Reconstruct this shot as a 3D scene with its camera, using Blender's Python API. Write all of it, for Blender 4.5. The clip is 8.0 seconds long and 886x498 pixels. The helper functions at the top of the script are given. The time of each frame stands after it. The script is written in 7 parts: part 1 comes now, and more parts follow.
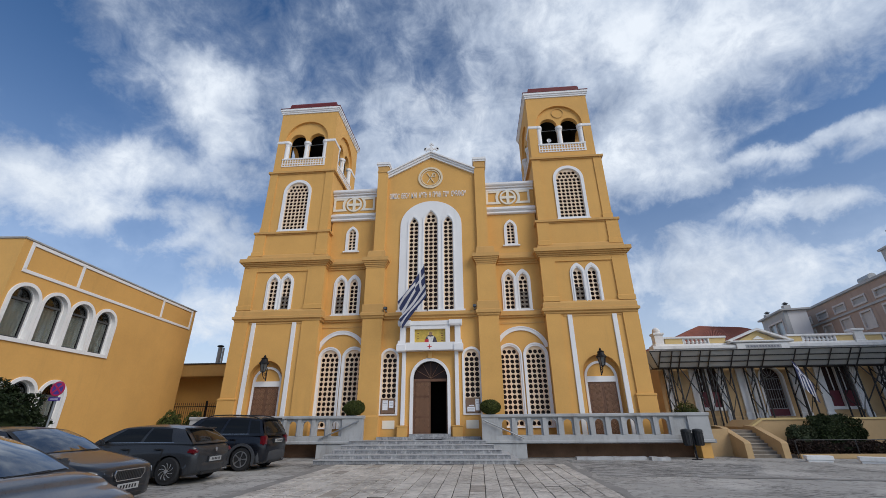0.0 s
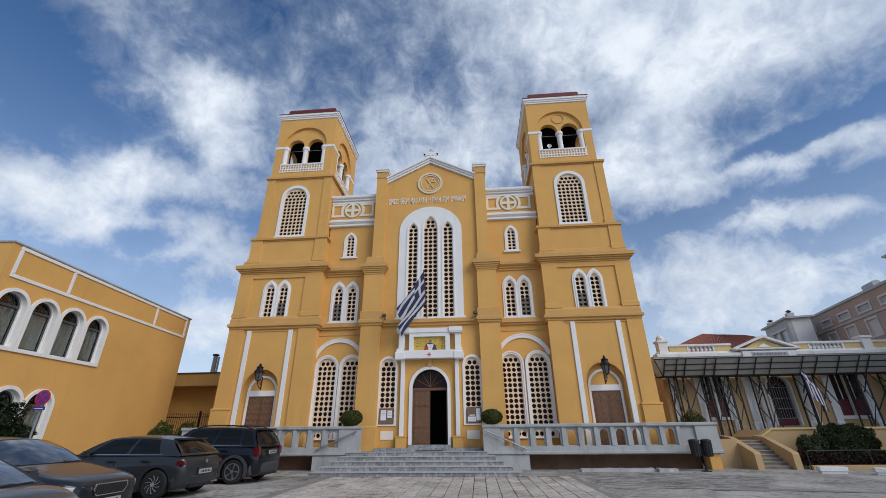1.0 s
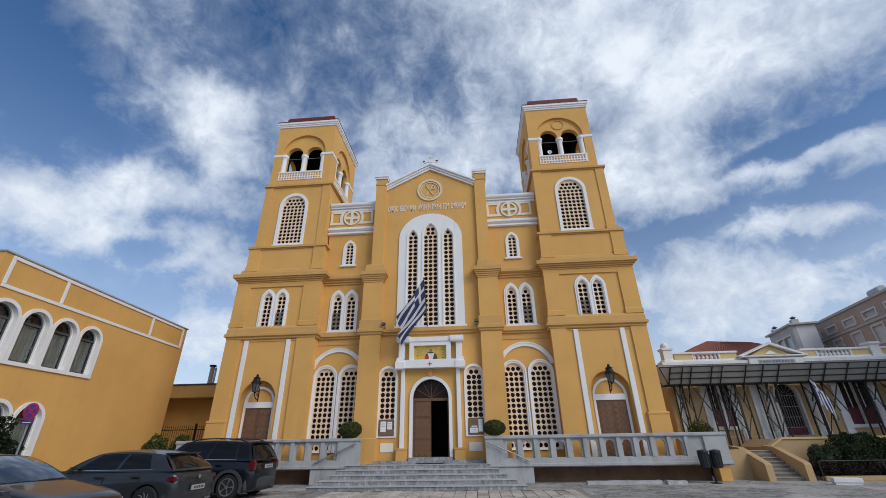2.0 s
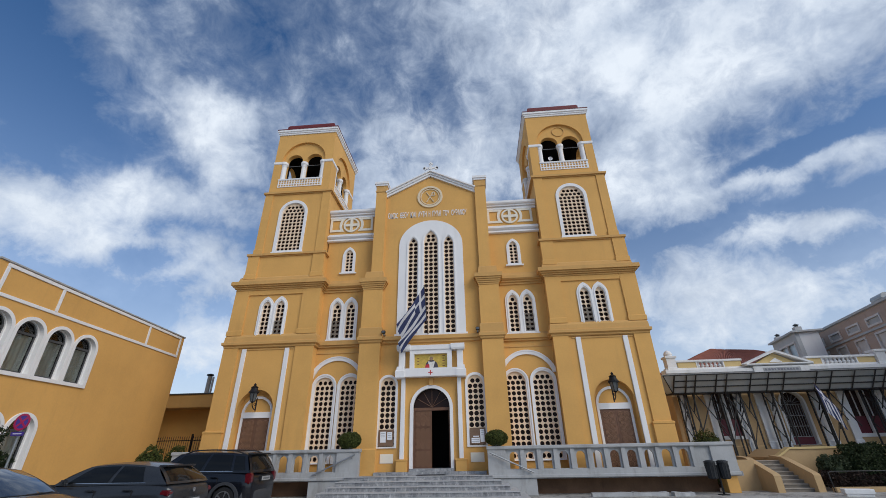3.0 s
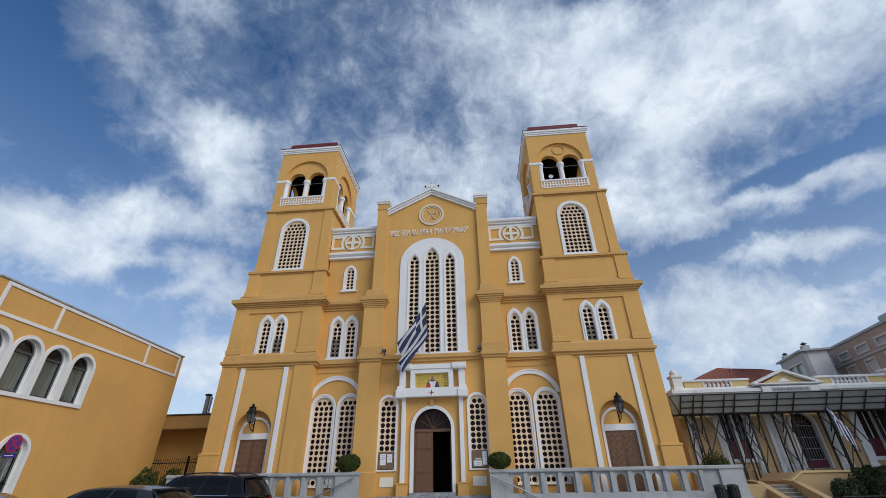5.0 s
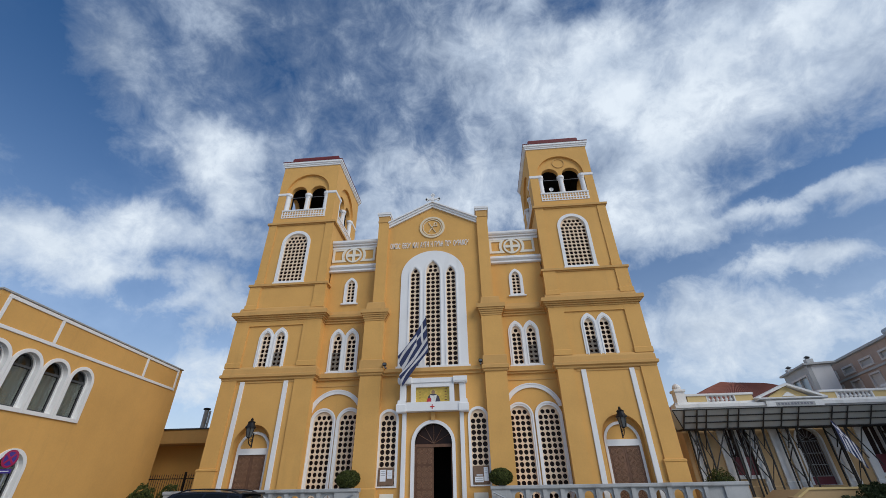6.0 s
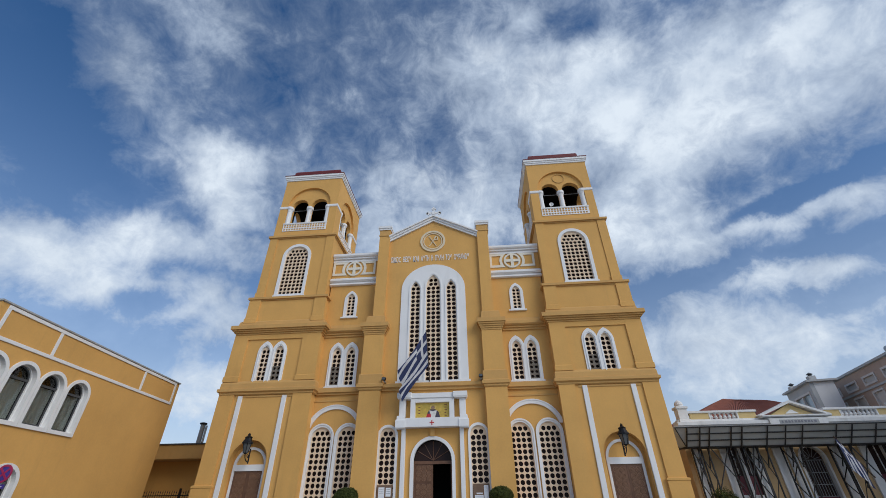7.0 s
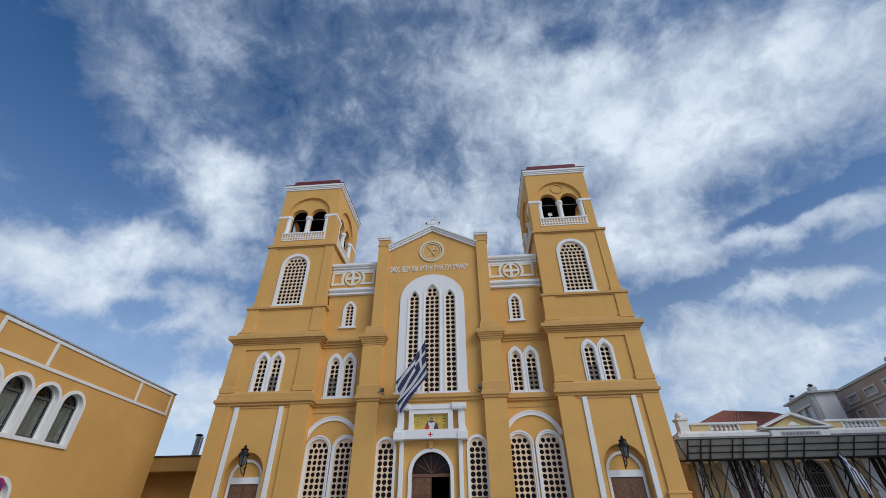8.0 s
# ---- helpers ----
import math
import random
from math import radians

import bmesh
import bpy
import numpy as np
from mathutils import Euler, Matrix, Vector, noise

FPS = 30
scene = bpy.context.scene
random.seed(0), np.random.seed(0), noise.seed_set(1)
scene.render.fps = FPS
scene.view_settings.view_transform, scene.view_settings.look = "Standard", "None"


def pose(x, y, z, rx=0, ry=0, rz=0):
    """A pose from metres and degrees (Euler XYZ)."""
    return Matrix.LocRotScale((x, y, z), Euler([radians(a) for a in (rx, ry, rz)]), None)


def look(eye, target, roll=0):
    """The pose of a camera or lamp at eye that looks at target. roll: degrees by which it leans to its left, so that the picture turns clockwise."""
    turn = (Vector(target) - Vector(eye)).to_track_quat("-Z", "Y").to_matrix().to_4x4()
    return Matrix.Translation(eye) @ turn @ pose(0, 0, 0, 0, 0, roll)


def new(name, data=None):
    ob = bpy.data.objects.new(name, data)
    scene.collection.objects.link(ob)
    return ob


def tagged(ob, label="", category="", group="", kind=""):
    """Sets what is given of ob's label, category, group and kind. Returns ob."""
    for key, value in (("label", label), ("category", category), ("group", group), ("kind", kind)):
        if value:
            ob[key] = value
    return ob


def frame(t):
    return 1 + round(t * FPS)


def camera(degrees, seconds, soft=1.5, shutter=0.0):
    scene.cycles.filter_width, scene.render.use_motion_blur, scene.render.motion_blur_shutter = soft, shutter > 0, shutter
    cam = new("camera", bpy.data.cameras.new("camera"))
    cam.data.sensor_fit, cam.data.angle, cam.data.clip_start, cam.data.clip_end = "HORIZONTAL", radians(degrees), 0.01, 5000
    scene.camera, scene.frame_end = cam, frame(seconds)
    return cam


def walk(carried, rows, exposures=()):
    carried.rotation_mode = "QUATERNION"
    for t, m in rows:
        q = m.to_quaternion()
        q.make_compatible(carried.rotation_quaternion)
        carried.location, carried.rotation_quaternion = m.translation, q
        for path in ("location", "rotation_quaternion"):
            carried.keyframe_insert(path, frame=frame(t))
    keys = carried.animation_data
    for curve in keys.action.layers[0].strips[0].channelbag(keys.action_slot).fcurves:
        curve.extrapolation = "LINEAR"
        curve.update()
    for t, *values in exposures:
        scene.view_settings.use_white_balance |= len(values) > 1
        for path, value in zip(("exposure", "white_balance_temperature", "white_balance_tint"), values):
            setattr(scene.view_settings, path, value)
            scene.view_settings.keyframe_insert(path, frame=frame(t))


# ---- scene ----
cam = camera(95.1, 8.0, soft=0.7)
PATH = [
    (0, (2.275, -20.058, 1.526), (2.128, -18.22, 2.302), -0.5),
    (0.5, (2.239, -19.861, 1.503), (2.095, -18.031, 2.298), -0.6),
    (1, (2.211, -19.659, 1.486), (2.07, -17.84, 2.305), -0.6),
    (1.5, (2.202, -19.51, 1.504), (2.061, -17.7, 2.344), -0.8),
    (3, (2.102, -19.184, 1.558), (1.968, -17.4, 2.452), -1.1),
    (3.5, (2.117, -19.171, 1.545), (1.981, -17.396, 2.457), -1.1),
    (4, (2.129, -19.153, 1.547), (1.992, -17.387, 2.477), -1.1),
    (5.5, (2.155, -19.102, 1.562), (2.014, -17.375, 2.561), -1.0),
    (6, (2.132, -19.142, 1.567), (1.993, -17.431, 2.593), -1.0),
    (6.5, (2.117, -19.177, 1.577), (1.98, -17.483, 2.632), -0.8),
    (7, (2.092, -19.182, 1.563), (1.958, -17.506, 2.646), -0.7),
    (7.5, (2.097, -19.209, 1.565), (1.968, -17.547, 2.671), -0.7),
    (8, (2.102, -19.196, 1.58), (1.975, -17.546, 2.702), -0.7),
]
walk(cam, [(t, look(eye, target, roll)) for t, eye, target, roll in PATH],
     exposures=[(0, -0.04, 6460, 10), (4, -0.07, 6380, 9), (6, -0.12, 6320, 8), (8, -0.17, 6250, 8)])

from mathutils.geometry import delaunay_2d_cdt

# ---- world, sun, exposure ----
scene.view_settings.exposure = 0.0
SUN_DIR = Vector((0.80, -0.68, 0.74)).normalized()
# clouds over the front: place across and up, half length, half width, turn in degrees, weight
CLOUD_BANKS = [
    (-0.807, 0.501, 0.315, 0.090, -52, 0.07),
    (-0.632, 0.618, 0.180, 0.087, -38, 0.16),
    (-0.626, 0.181, 0.175, 0.092, -60, 0.28),
    (-0.924, 0.060, 0.395, 0.059, -8, 0.26),
    (-1.071, -0.028, 0.310, 0.082, -12, 0.30),
    (-0.674, -0.135, 0.135, 0.087, -3, 0.25),
    (-0.717, -0.359, 0.224, 0.087, -2, 0.26),
    (0.201, 0.390, 0.280, 0.206, -5, 0.24),
    (-0.066, 0.061, 0.248, 0.154, -3, 0.22),
    (0.607, 0.317, 0.412, 0.174, 1, 0.34),
    (0.905, 0.451, 0.183, 0.118, -5, 0.22),
    (0.410, 0.060, 0.176, 0.146, -83, 0.34),
    (0.807, 0.030, 0.161, 0.032, 11, 0.24),
    (0.774, -0.121, 0.161, 0.034, 0, 0.30),
    (0.714, -0.290, 0.393, 0.106, -2, 0.28),
    (0.563, -0.003, 0.167, 0.053, 17, 0.16),
]
CLOUD_GAPS = [
    (-1.113, 0.362, 0.333, 0.189, -62, -0.28),
    (-1.146, 0.635, 0.238, 0.150, -5, -0.20),
    (-0.525, 0.391, 0.133, 0.115, -24, -0.13),
    (-0.558, 0.061, 0.130, 0.045, -73, -0.06),
    (-0.825, -0.107, 0.122, 0.038, -7, -0.30),
    (-1.020, -0.246, 0.261, 0.057, -16, -0.26),
    (-0.012, 0.540, 0.098, 0.047, -25, -0.16),
    (-0.044, 0.214, 0.112, 0.056, -73, -0.14),
    (0.261, 0.502, 0.106, 0.041, 15, -0.17),
    (0.746, 0.064, 0.261, 0.024, 17, -0.30),
    (0.557, -0.117, 0.193, 0.035, 18, -0.25),
    (0.877, -0.054, 0.147, 0.021, 2, -0.32),
    (-0.385, 0.524, 0.219, 0.171, -34, -0.08),
    (-0.254, 0.257, 0.107, 0.085, -4, -0.10),
    (-0.730, 0.495, 0.224, 0.050, -53, -0.09),
]


def link(nt, a, b):
    nt.links.new(a, b)


def nd(nt, kind, **props):
    n = nt.nodes.new(kind)
    for k, v in props.items():
        if k in n.inputs:
            n.inputs[k].default_value = v
    return n


def math_node(nt, op, a, b=None, clamp=False):
    n = nt.nodes.new("ShaderNodeMath")
    n.operation, n.use_clamp = op, clamp
    for i, v in enumerate((a, b)):
        if v is None:
            continue
        if isinstance(v, (int, float)):
            n.inputs[i].default_value = v
        else:
            link(nt, v, n.inputs[i])
    return n.outputs[0]


def ramp(nt, fac, stops):
    n = nt.nodes.new("ShaderNodeValToRGB")
    els = n.color_ramp.elements
    while len(els) < len(stops):
        els.new(0.5)
    for e, (p, c) in zip(els, stops):
        e.position = p
        e.color = (*c, 1) if len(c) == 3 else c
    link(nt, fac, n.inputs["Fac"])
    return n.outputs["Color"]


def mixc(nt, fac, a, b, blend="MIX"):
    n = nt.nodes.new("ShaderNodeMix")
    n.data_type, n.blend_type = "RGBA", blend
    for sock, v in ((n.inputs["Factor"], fac), (n.inputs["A"], a), (n.inputs["B"], b)):
        if isinstance(v, (int, float)):
            sock.default_value = v
        elif isinstance(v, tuple):
            sock.default_value = (*v, 1)
        else:
            link(nt, v, sock)
    # colour sockets of the Mix node
    for i, v in ((6, a), (7, b)):
        if isinstance(v, tuple):
            n.inputs[i].default_value = (*v, 1)
        elif not isinstance(v, (int, float)):
            link(nt, v, n.inputs[i])
    return n.outputs[2]


def make_world():
    w = bpy.data.worlds.new("sky")
    scene.world = w
    w.use_nodes = True
    nt = w.node_tree
    nt.nodes.clear()
    out = nt.nodes.new("ShaderNodeOutputWorld")
    bg = nt.nodes.new("ShaderNodeBackground")
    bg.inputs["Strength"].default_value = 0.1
    sky = nt.nodes.new("ShaderNodeTexSky")
    sky.sky_type, sky.sun_disc = "NISHITA", False
    sky.sun_elevation = math.asin(SUN_DIR.z)
    sky.sun_rotation = math.atan2(SUN_DIR.x, SUN_DIR.y)
    sky.air_density, sky.dust_density, sky.ozone_density = 1.0, 0.4, 2.5
    tc = nt.nodes.new("ShaderNodeTexCoord")
    sep = nt.nodes.new("ShaderNodeSeparateXYZ")
    link(nt, tc.outputs["Generated"], sep.inputs[0])
    x, y, z = sep.outputs
    zz = math_node(nt, "ADD", math_node(nt, "MAXIMUM", z, 0.0), 0.22)
    comb = nt.nodes.new("ShaderNodeCombineXYZ")
    link(nt, math_node(nt, "DIVIDE", x, zz), comb.inputs[0])
    link(nt, math_node(nt, "DIVIDE", y, zz), comb.inputs[1])
    # plane square to a line 34 degrees above the northern horizon, in which the cloud banks lie
    c34, s34 = math.cos(radians(34)), math.sin(radians(34))
    w = math_node(nt, "MAXIMUM", math_node(nt, "ADD", math_node(nt, "MULTIPLY", y, c34), math_node(nt, "MULTIPLY", z, s34)), 0.05)
    flat = nt.nodes.new("ShaderNodeCombineXYZ")
    link(nt, math_node(nt, "DIVIDE", x, w), flat.inputs[0])
    link(nt, math_node(nt, "DIVIDE", math_node(nt, "SUBTRACT", math_node(nt, "MULTIPLY", z, c34), math_node(nt, "MULTIPLY", y, s34)), w), flat.inputs[1])
    bend = nd(nt, "ShaderNodeTexNoise", Scale=4.5, Detail=6.0, Roughness=0.6)
    link(nt, flat.outputs[0], bend.inputs["Vector"])
    warp = nt.nodes.new("ShaderNodeVectorMath")
    warp.operation = "MULTIPLY_ADD"
    link(nt, bend.outputs["Color"], warp.inputs[0])
    warp.inputs[1].default_value = (0.20, 0.16, 0)
    link(nt, flat.outputs[0], warp.inputs[2])
    rot = nd(nt, "ShaderNodeMapping")
    rot.inputs["Location"].default_value = SKY_SHIFT
    rot.inputs["Rotation"].default_value = (0, 0, radians(40))
    rot.inputs["Scale"].default_value = (1.0, 0.82, 1.0)
    link(nt, comb.outputs[0], rot.inputs[0])
    big = nd(nt, "ShaderNodeTexNoise", Scale=2.6, Detail=7.0, Roughness=0.55, Distortion=0.2)
    link(nt, rot.outputs[0], big.inputs["Vector"])
    fine = nd(nt, "ShaderNodeTexNoise", Scale=14.0, Detail=8.0, Roughness=0.64, Distortion=0.3)
    link(nt, tc.outputs["Generated"], fine.inputs["Vector"])
    cover = math_node(nt, "ADD", math_node(nt, "MULTIPLY", big.outputs[0], 0.55), math_node(nt, "MULTIPLY", fine.outputs[0], 0.70))
    cover = math_node(nt, "SUBTRACT", cover, 0.185)
    for cu, cv, long, wide, turn, weight in CLOUD_BANKS + CLOUD_GAPS:
        mp = nd(nt, "ShaderNodeMapping")
        mp.vector_type = "TEXTURE"
        mp.inputs["Location"].default_value = (cu + 0.10, cv + 0.08, 0)
        mp.inputs["Rotation"].default_value = (0, 0, radians(turn))
        mp.inputs["Scale"].default_value = (long * 1.45, wide * 1.45, 1)
        link(nt, warp.outputs[0], mp.inputs[0])
        far = nt.nodes.new("ShaderNodeVectorMath")
        far.operation = "LENGTH"
        link(nt, mp.outputs[0], far.inputs[0])
        mr = nt.nodes.new("ShaderNodeMapRange")
        mr.interpolation_type = "SMOOTHSTEP"
        mr.inputs["From Min"].default_value = 1.0
        mr.inputs["From Max"].default_value = 0.15
        mr.inputs["To Max"].default_value = weight
        link(nt, far.outputs["Value"], mr.inputs["Value"])
        cover = math_node(nt, "ADD", cover, mr.outputs[0])
    dens = ramp(nt, cover, [(0.22, (0.03, 0.03, 0.03)), (0.42, (0.30, 0.30, 0.30)), (0.60, (0.72, 0.72, 0.72)), (0.80, (1, 1, 1))])
    haze = math_node(nt, "POWER", math_node(nt, "SUBTRACT", 1.0, math_node(nt, "MAXIMUM", z, 0.0)), 2.5)
    dens2 = math_node(nt, "MAXIMUM", dens, math_node(nt, "MULTIPLY", haze, 1.0), clamp=True)
    shade = nd(nt, "ShaderNodeTexNoise", Scale=6.0, Detail=7.0, Roughness=0.58)
    link(nt, tc.outputs["Generated"], shade.inputs["Vector"])
    lit = math_node(nt, "ADD", math_node(nt, "MULTIPLY", shade.outputs[0], 0.55), math_node(nt, "MULTIPLY", cover, 0.38))
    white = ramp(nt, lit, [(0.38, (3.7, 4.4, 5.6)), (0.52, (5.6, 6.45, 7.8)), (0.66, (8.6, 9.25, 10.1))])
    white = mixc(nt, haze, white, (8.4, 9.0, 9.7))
    tint = mixc(nt, 1.0, sky.outputs[0], SKY_TINT, "MULTIPLY")
    col = mixc(nt, dens2, tint, white)
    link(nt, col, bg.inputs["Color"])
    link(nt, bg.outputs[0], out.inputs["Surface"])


SKY_SHIFT = (0.3, 0.9, 0.0)
SKY_TINT = (0.30, 0.75, 1.12)
make_world()

sun_data = bpy.data.lights.new("sun", "SUN")
sun_data.energy, sun_data.angle, sun_data.color = 2.1, radians(38), (1.0, 0.935, 0.845)
sun = new("sun", sun_data)
sun.matrix_world = look(SUN_DIR * 60, (0, 0, 0))


# ---- materials ----
def material(name, color, rough=0.8, metal=0.0, var=0.12, scale=1.2, fine=30.0, bump=0.15, bump_dist=0.004,
             stain=0.0, stain_color=(0.12, 0.09, 0.06), spec=0.4, rand=0.0, coat=0.0, stain_scale=(1.6, 1.6, 0.22), stain_lo=0.56):
    """Painted or mineral surface: broad and fine colour variation, run-down stains, bump."""
    m = bpy.data.materials.new(name)
    m.use_nodes = True
    nt = m.node_tree
    bs = nt.nodes["Principled BSDF"]
    bs.inputs["Metallic"].default_value = metal
    bs.inputs["Specular IOR Level"].default_value = spec
    bs.inputs["Coat Weight"].default_value = coat
    tc = nt.nodes.new("ShaderNodeTexCoord")
    geo = nt.nodes.new("ShaderNodeNewGeometry")
    n1 = nd(nt, "ShaderNodeTexNoise", Scale=scale, Detail=5.0, Roughness=0.6)
    n2 = nd(nt, "ShaderNodeTexNoise", Scale=fine, Detail=4.0, Roughness=0.6)
    link(nt, geo.outputs["Position"], n1.inputs["Vector"])
    link(nt, geo.outputs["Position"], n2.inputs["Vector"])
    dark = tuple(c * (1 - var) for c in color)
    lite = tuple(min(1, c * (1 + var)) for c in color)
    c = ramp(nt, n1.outputs[0], [(0.3, dark), (0.5, color), (0.72, lite)])
    c = mixc(nt, 0.25, c, ramp(nt, n2.outputs[0], [(0.35, dark), (0.65, lite)]))
    if stain:
        mp = nd(nt, "ShaderNodeMapping")
        mp.inputs["Scale"].default_value = stain_scale
        link(nt, geo.outputs["Position"], mp.inputs[0])
        n3 = nd(nt, "ShaderNodeTexNoise", Scale=1.0, Detail=7.0, Roughness=0.68)
        link(nt, mp.outputs[0], n3.inputs["Vector"])
        f = ramp(nt, n3.outputs[0], [(stain_lo, (0, 0, 0)), (stain_lo + 0.22, (stain, stain, stain))])
        c = mixc(nt, f, c, stain_color)
    if rand:
        oi = nt.nodes.new("ShaderNodeObjectInfo")
        f = math_node(nt, "ADD", math_node(nt, "MULTIPLY", oi.outputs["Random"], 2 * rand), 1 - rand)
        hsv = nt.nodes.new("ShaderNodeHueSaturation")
        link(nt, f, hsv.inputs["Value"])
        link(nt, c, hsv.inputs["Color"])
        c = hsv.outputs[0]
    link(nt, c, bs.inputs["Base Color"])
    r = ramp(nt, n2.outputs[0], [(0.3, (max(0, rough - 0.08),) * 3), (0.7, (min(1, rough + 0.08),) * 3)])
    link(nt, r, bs.inputs["Roughness"])
    if bump:
        b = nd(nt, "ShaderNodeBump", Strength=bump, Distance=bump_dist)
        link(nt, n2.outputs[0], b.inputs["Height"])
        link(nt, b.outputs[0], bs.inputs["Normal"])
    return m


OCHRE = material("ochre_plaster", (0.675, 0.372, 0.108), 0.85, var=0.10, scale=0.45, fine=14, stain=0.30, stain_color=(0.40, 0.24, 0.085), bump=0.25)
OCHRE_TRIM = material("ochre_trim", (0.59, 0.335, 0.11), 0.85, var=0.09, scale=0.8, fine=16, stain=0.35, stain_color=(0.33, 0.21, 0.075), bump=0.25)
CREAM = material("cream_grille", (0.80, 0.61, 0.43), 0.8, var=0.08, fine=40)
WHITE = material("white_stucco", (0.80, 0.78, 0.76), 0.75, var=0.05, scale=0.9, fine=20, stain=0.25, stain_color=(0.45, 0.42, 0.38))
DARK_PANE = material("dark_window_glass", (0.026, 0.011, 0.008), 0.45, var=0.3, bump=0.0, spec=0.25)
# near-black colour standing in for the shade inside unlit rooms
SHADE_BLACK = material("interior_shade_black", (0.012, 0.010, 0.009), 0.9, var=0.2, bump=0)
ROOF_RED = material("red_roof_paint", (0.15, 0.022, 0.022), 0.6, var=0.2, scale=2)
WOOD_DOOR = material("carved_brown_wood", (0.155, 0.075, 0.041), 0.5, var=0.3, scale=5, fine=60, bump=0.3)
MARBLE = material("grey_marble", (0.31, 0.308, 0.307), 0.5, var=0.25, scale=3.0, fine=12, stain=0.8, stain_color=(0.10, 0.105, 0.12), stain_scale=(3.2, 4.0, 9.0), stain_lo=0.46, rand=0.1)
GREY_STONE = material("grey_parapet_stone", (0.40, 0.40, 0.395), 0.85, var=0.14, scale=1.2, fine=25, stain=0.6, stain_color=(0.19, 0.175, 0.155), stain_scale=(2.2, 2.2, 0.7), stain_lo=0.5)
SLAB = material("pavement_slab", (0.56, 0.512, 0.45), 0.85, var=0.2, scale=2.2, fine=16, stain=0.7, stain_color=(0.17, 0.15, 0.13), stain_scale=(2.2, 3.4, 1.5), stain_lo=0.5, rand=0.11)
ASPHALT = material("worn_concrete_ground", (0.45, 0.425, 0.385), 0.9, var=0.16, scale=0.45, fine=18, stain=0.55, stain_color=(0.15, 0.14, 0.13), stain_scale=(0.5, 1.1, 1), stain_lo=0.5, bump=0.4, bump_dist=0.01)


def add_veins(m, light, dark, amount):
    """Slanting light and dark veins as in streaked marble."""
    nt = m.node_tree
    bs = nt.nodes["Principled BSDF"]
    base = bs.inputs["Base Color"].links[0].from_socket
    geo = nt.nodes.new("ShaderNodeNewGeometry")
    mp = nd(nt, "ShaderNodeMapping")
    mp.inputs["Rotation"].default_value = (0.2, radians(52), 0.3)
    mp.inputs["Scale"].default_value = (8.0, 2.0, 3.0)
    link(nt, geo.outputs["Position"], mp.inputs[0])
    n = nd(nt, "ShaderNodeTexNoise", Scale=1.0, Detail=6.0, Roughness=0.65, Distortion=0.6)
    link(nt, mp.outputs[0], n.inputs["Vector"])
    a = ramp(nt, n.outputs[0], [(0.30, (amount,) * 3), (0.46, (0, 0, 0))])
    b = ramp(nt, n.outputs[0], [(0.54, (0, 0, 0)), (0.68, (amount,) * 3)])
    c = mixc(nt, b, mixc(nt, a, base, dark), light)
    link(nt, c, bs.inputs["Base Color"])


add_veins(MARBLE, (0.58, 0.57, 0.56), (0.10, 0.105, 0.115), 0.85)


def add_cracks(m, scale, width, dark, patch=0.0):
    """Thin wandering cracks and broad repair patches over a ground material."""
    nt = m.node_tree
    bs = nt.nodes["Principled BSDF"]
    base = bs.inputs["Base Color"].links[0].from_socket
    geo = nt.nodes.new("ShaderNodeNewGeometry")
    warp = nd(nt, "ShaderNodeTexNoise", Scale=0.9, Detail=6.0, Roughness=0.65)
    link(nt, geo.outputs["Position"], warp.inputs["Vector"])
    off = nt.nodes.new("ShaderNodeVectorMath")
    off.operation = "MULTIPLY_ADD"
    link(nt, warp.outputs["Color"], off.inputs[0])
    off.inputs[1].default_value = (1.6, 1.6, 0)
    link(nt, geo.outputs["Position"], off.inputs[2])
    vor = nd(nt, "ShaderNodeTexVoronoi", Scale=scale)
    vor.feature = "DISTANCE_TO_EDGE"
    link(nt, off.outputs[0], vor.inputs["Vector"])
    line = ramp(nt, vor.outputs["Distance"], [(0.0, (0.6, 0.6, 0.6)), (width, (0, 0, 0))])
    gate = nd(nt, "ShaderNodeTexNoise", Scale=0.55, Detail=3.0)
    link(nt, geo.outputs["Position"], gate.inputs["Vector"])
    keep = ramp(nt, gate.outputs[0], [(0.46, (0, 0, 0)), (0.58, (1, 1, 1))])
    c = mixc(nt, math_node(nt, "MULTIPLY", line, keep), base, dark)
    if patch:
        cells = nd(nt, "ShaderNodeTexVoronoi", Scale=scale * 0.6)
        link(nt, off.outputs[0], cells.inputs["Vector"])
        tone = ramp(nt, cells.outputs["Color"], [(0.2, (1 - patch,) * 3), (0.8, (1.0, 1.0, 1.0))])
        c = mixc(nt, 1.0, c, tone, "MULTIPLY")
    link(nt, c, bs.inputs["Base Color"])


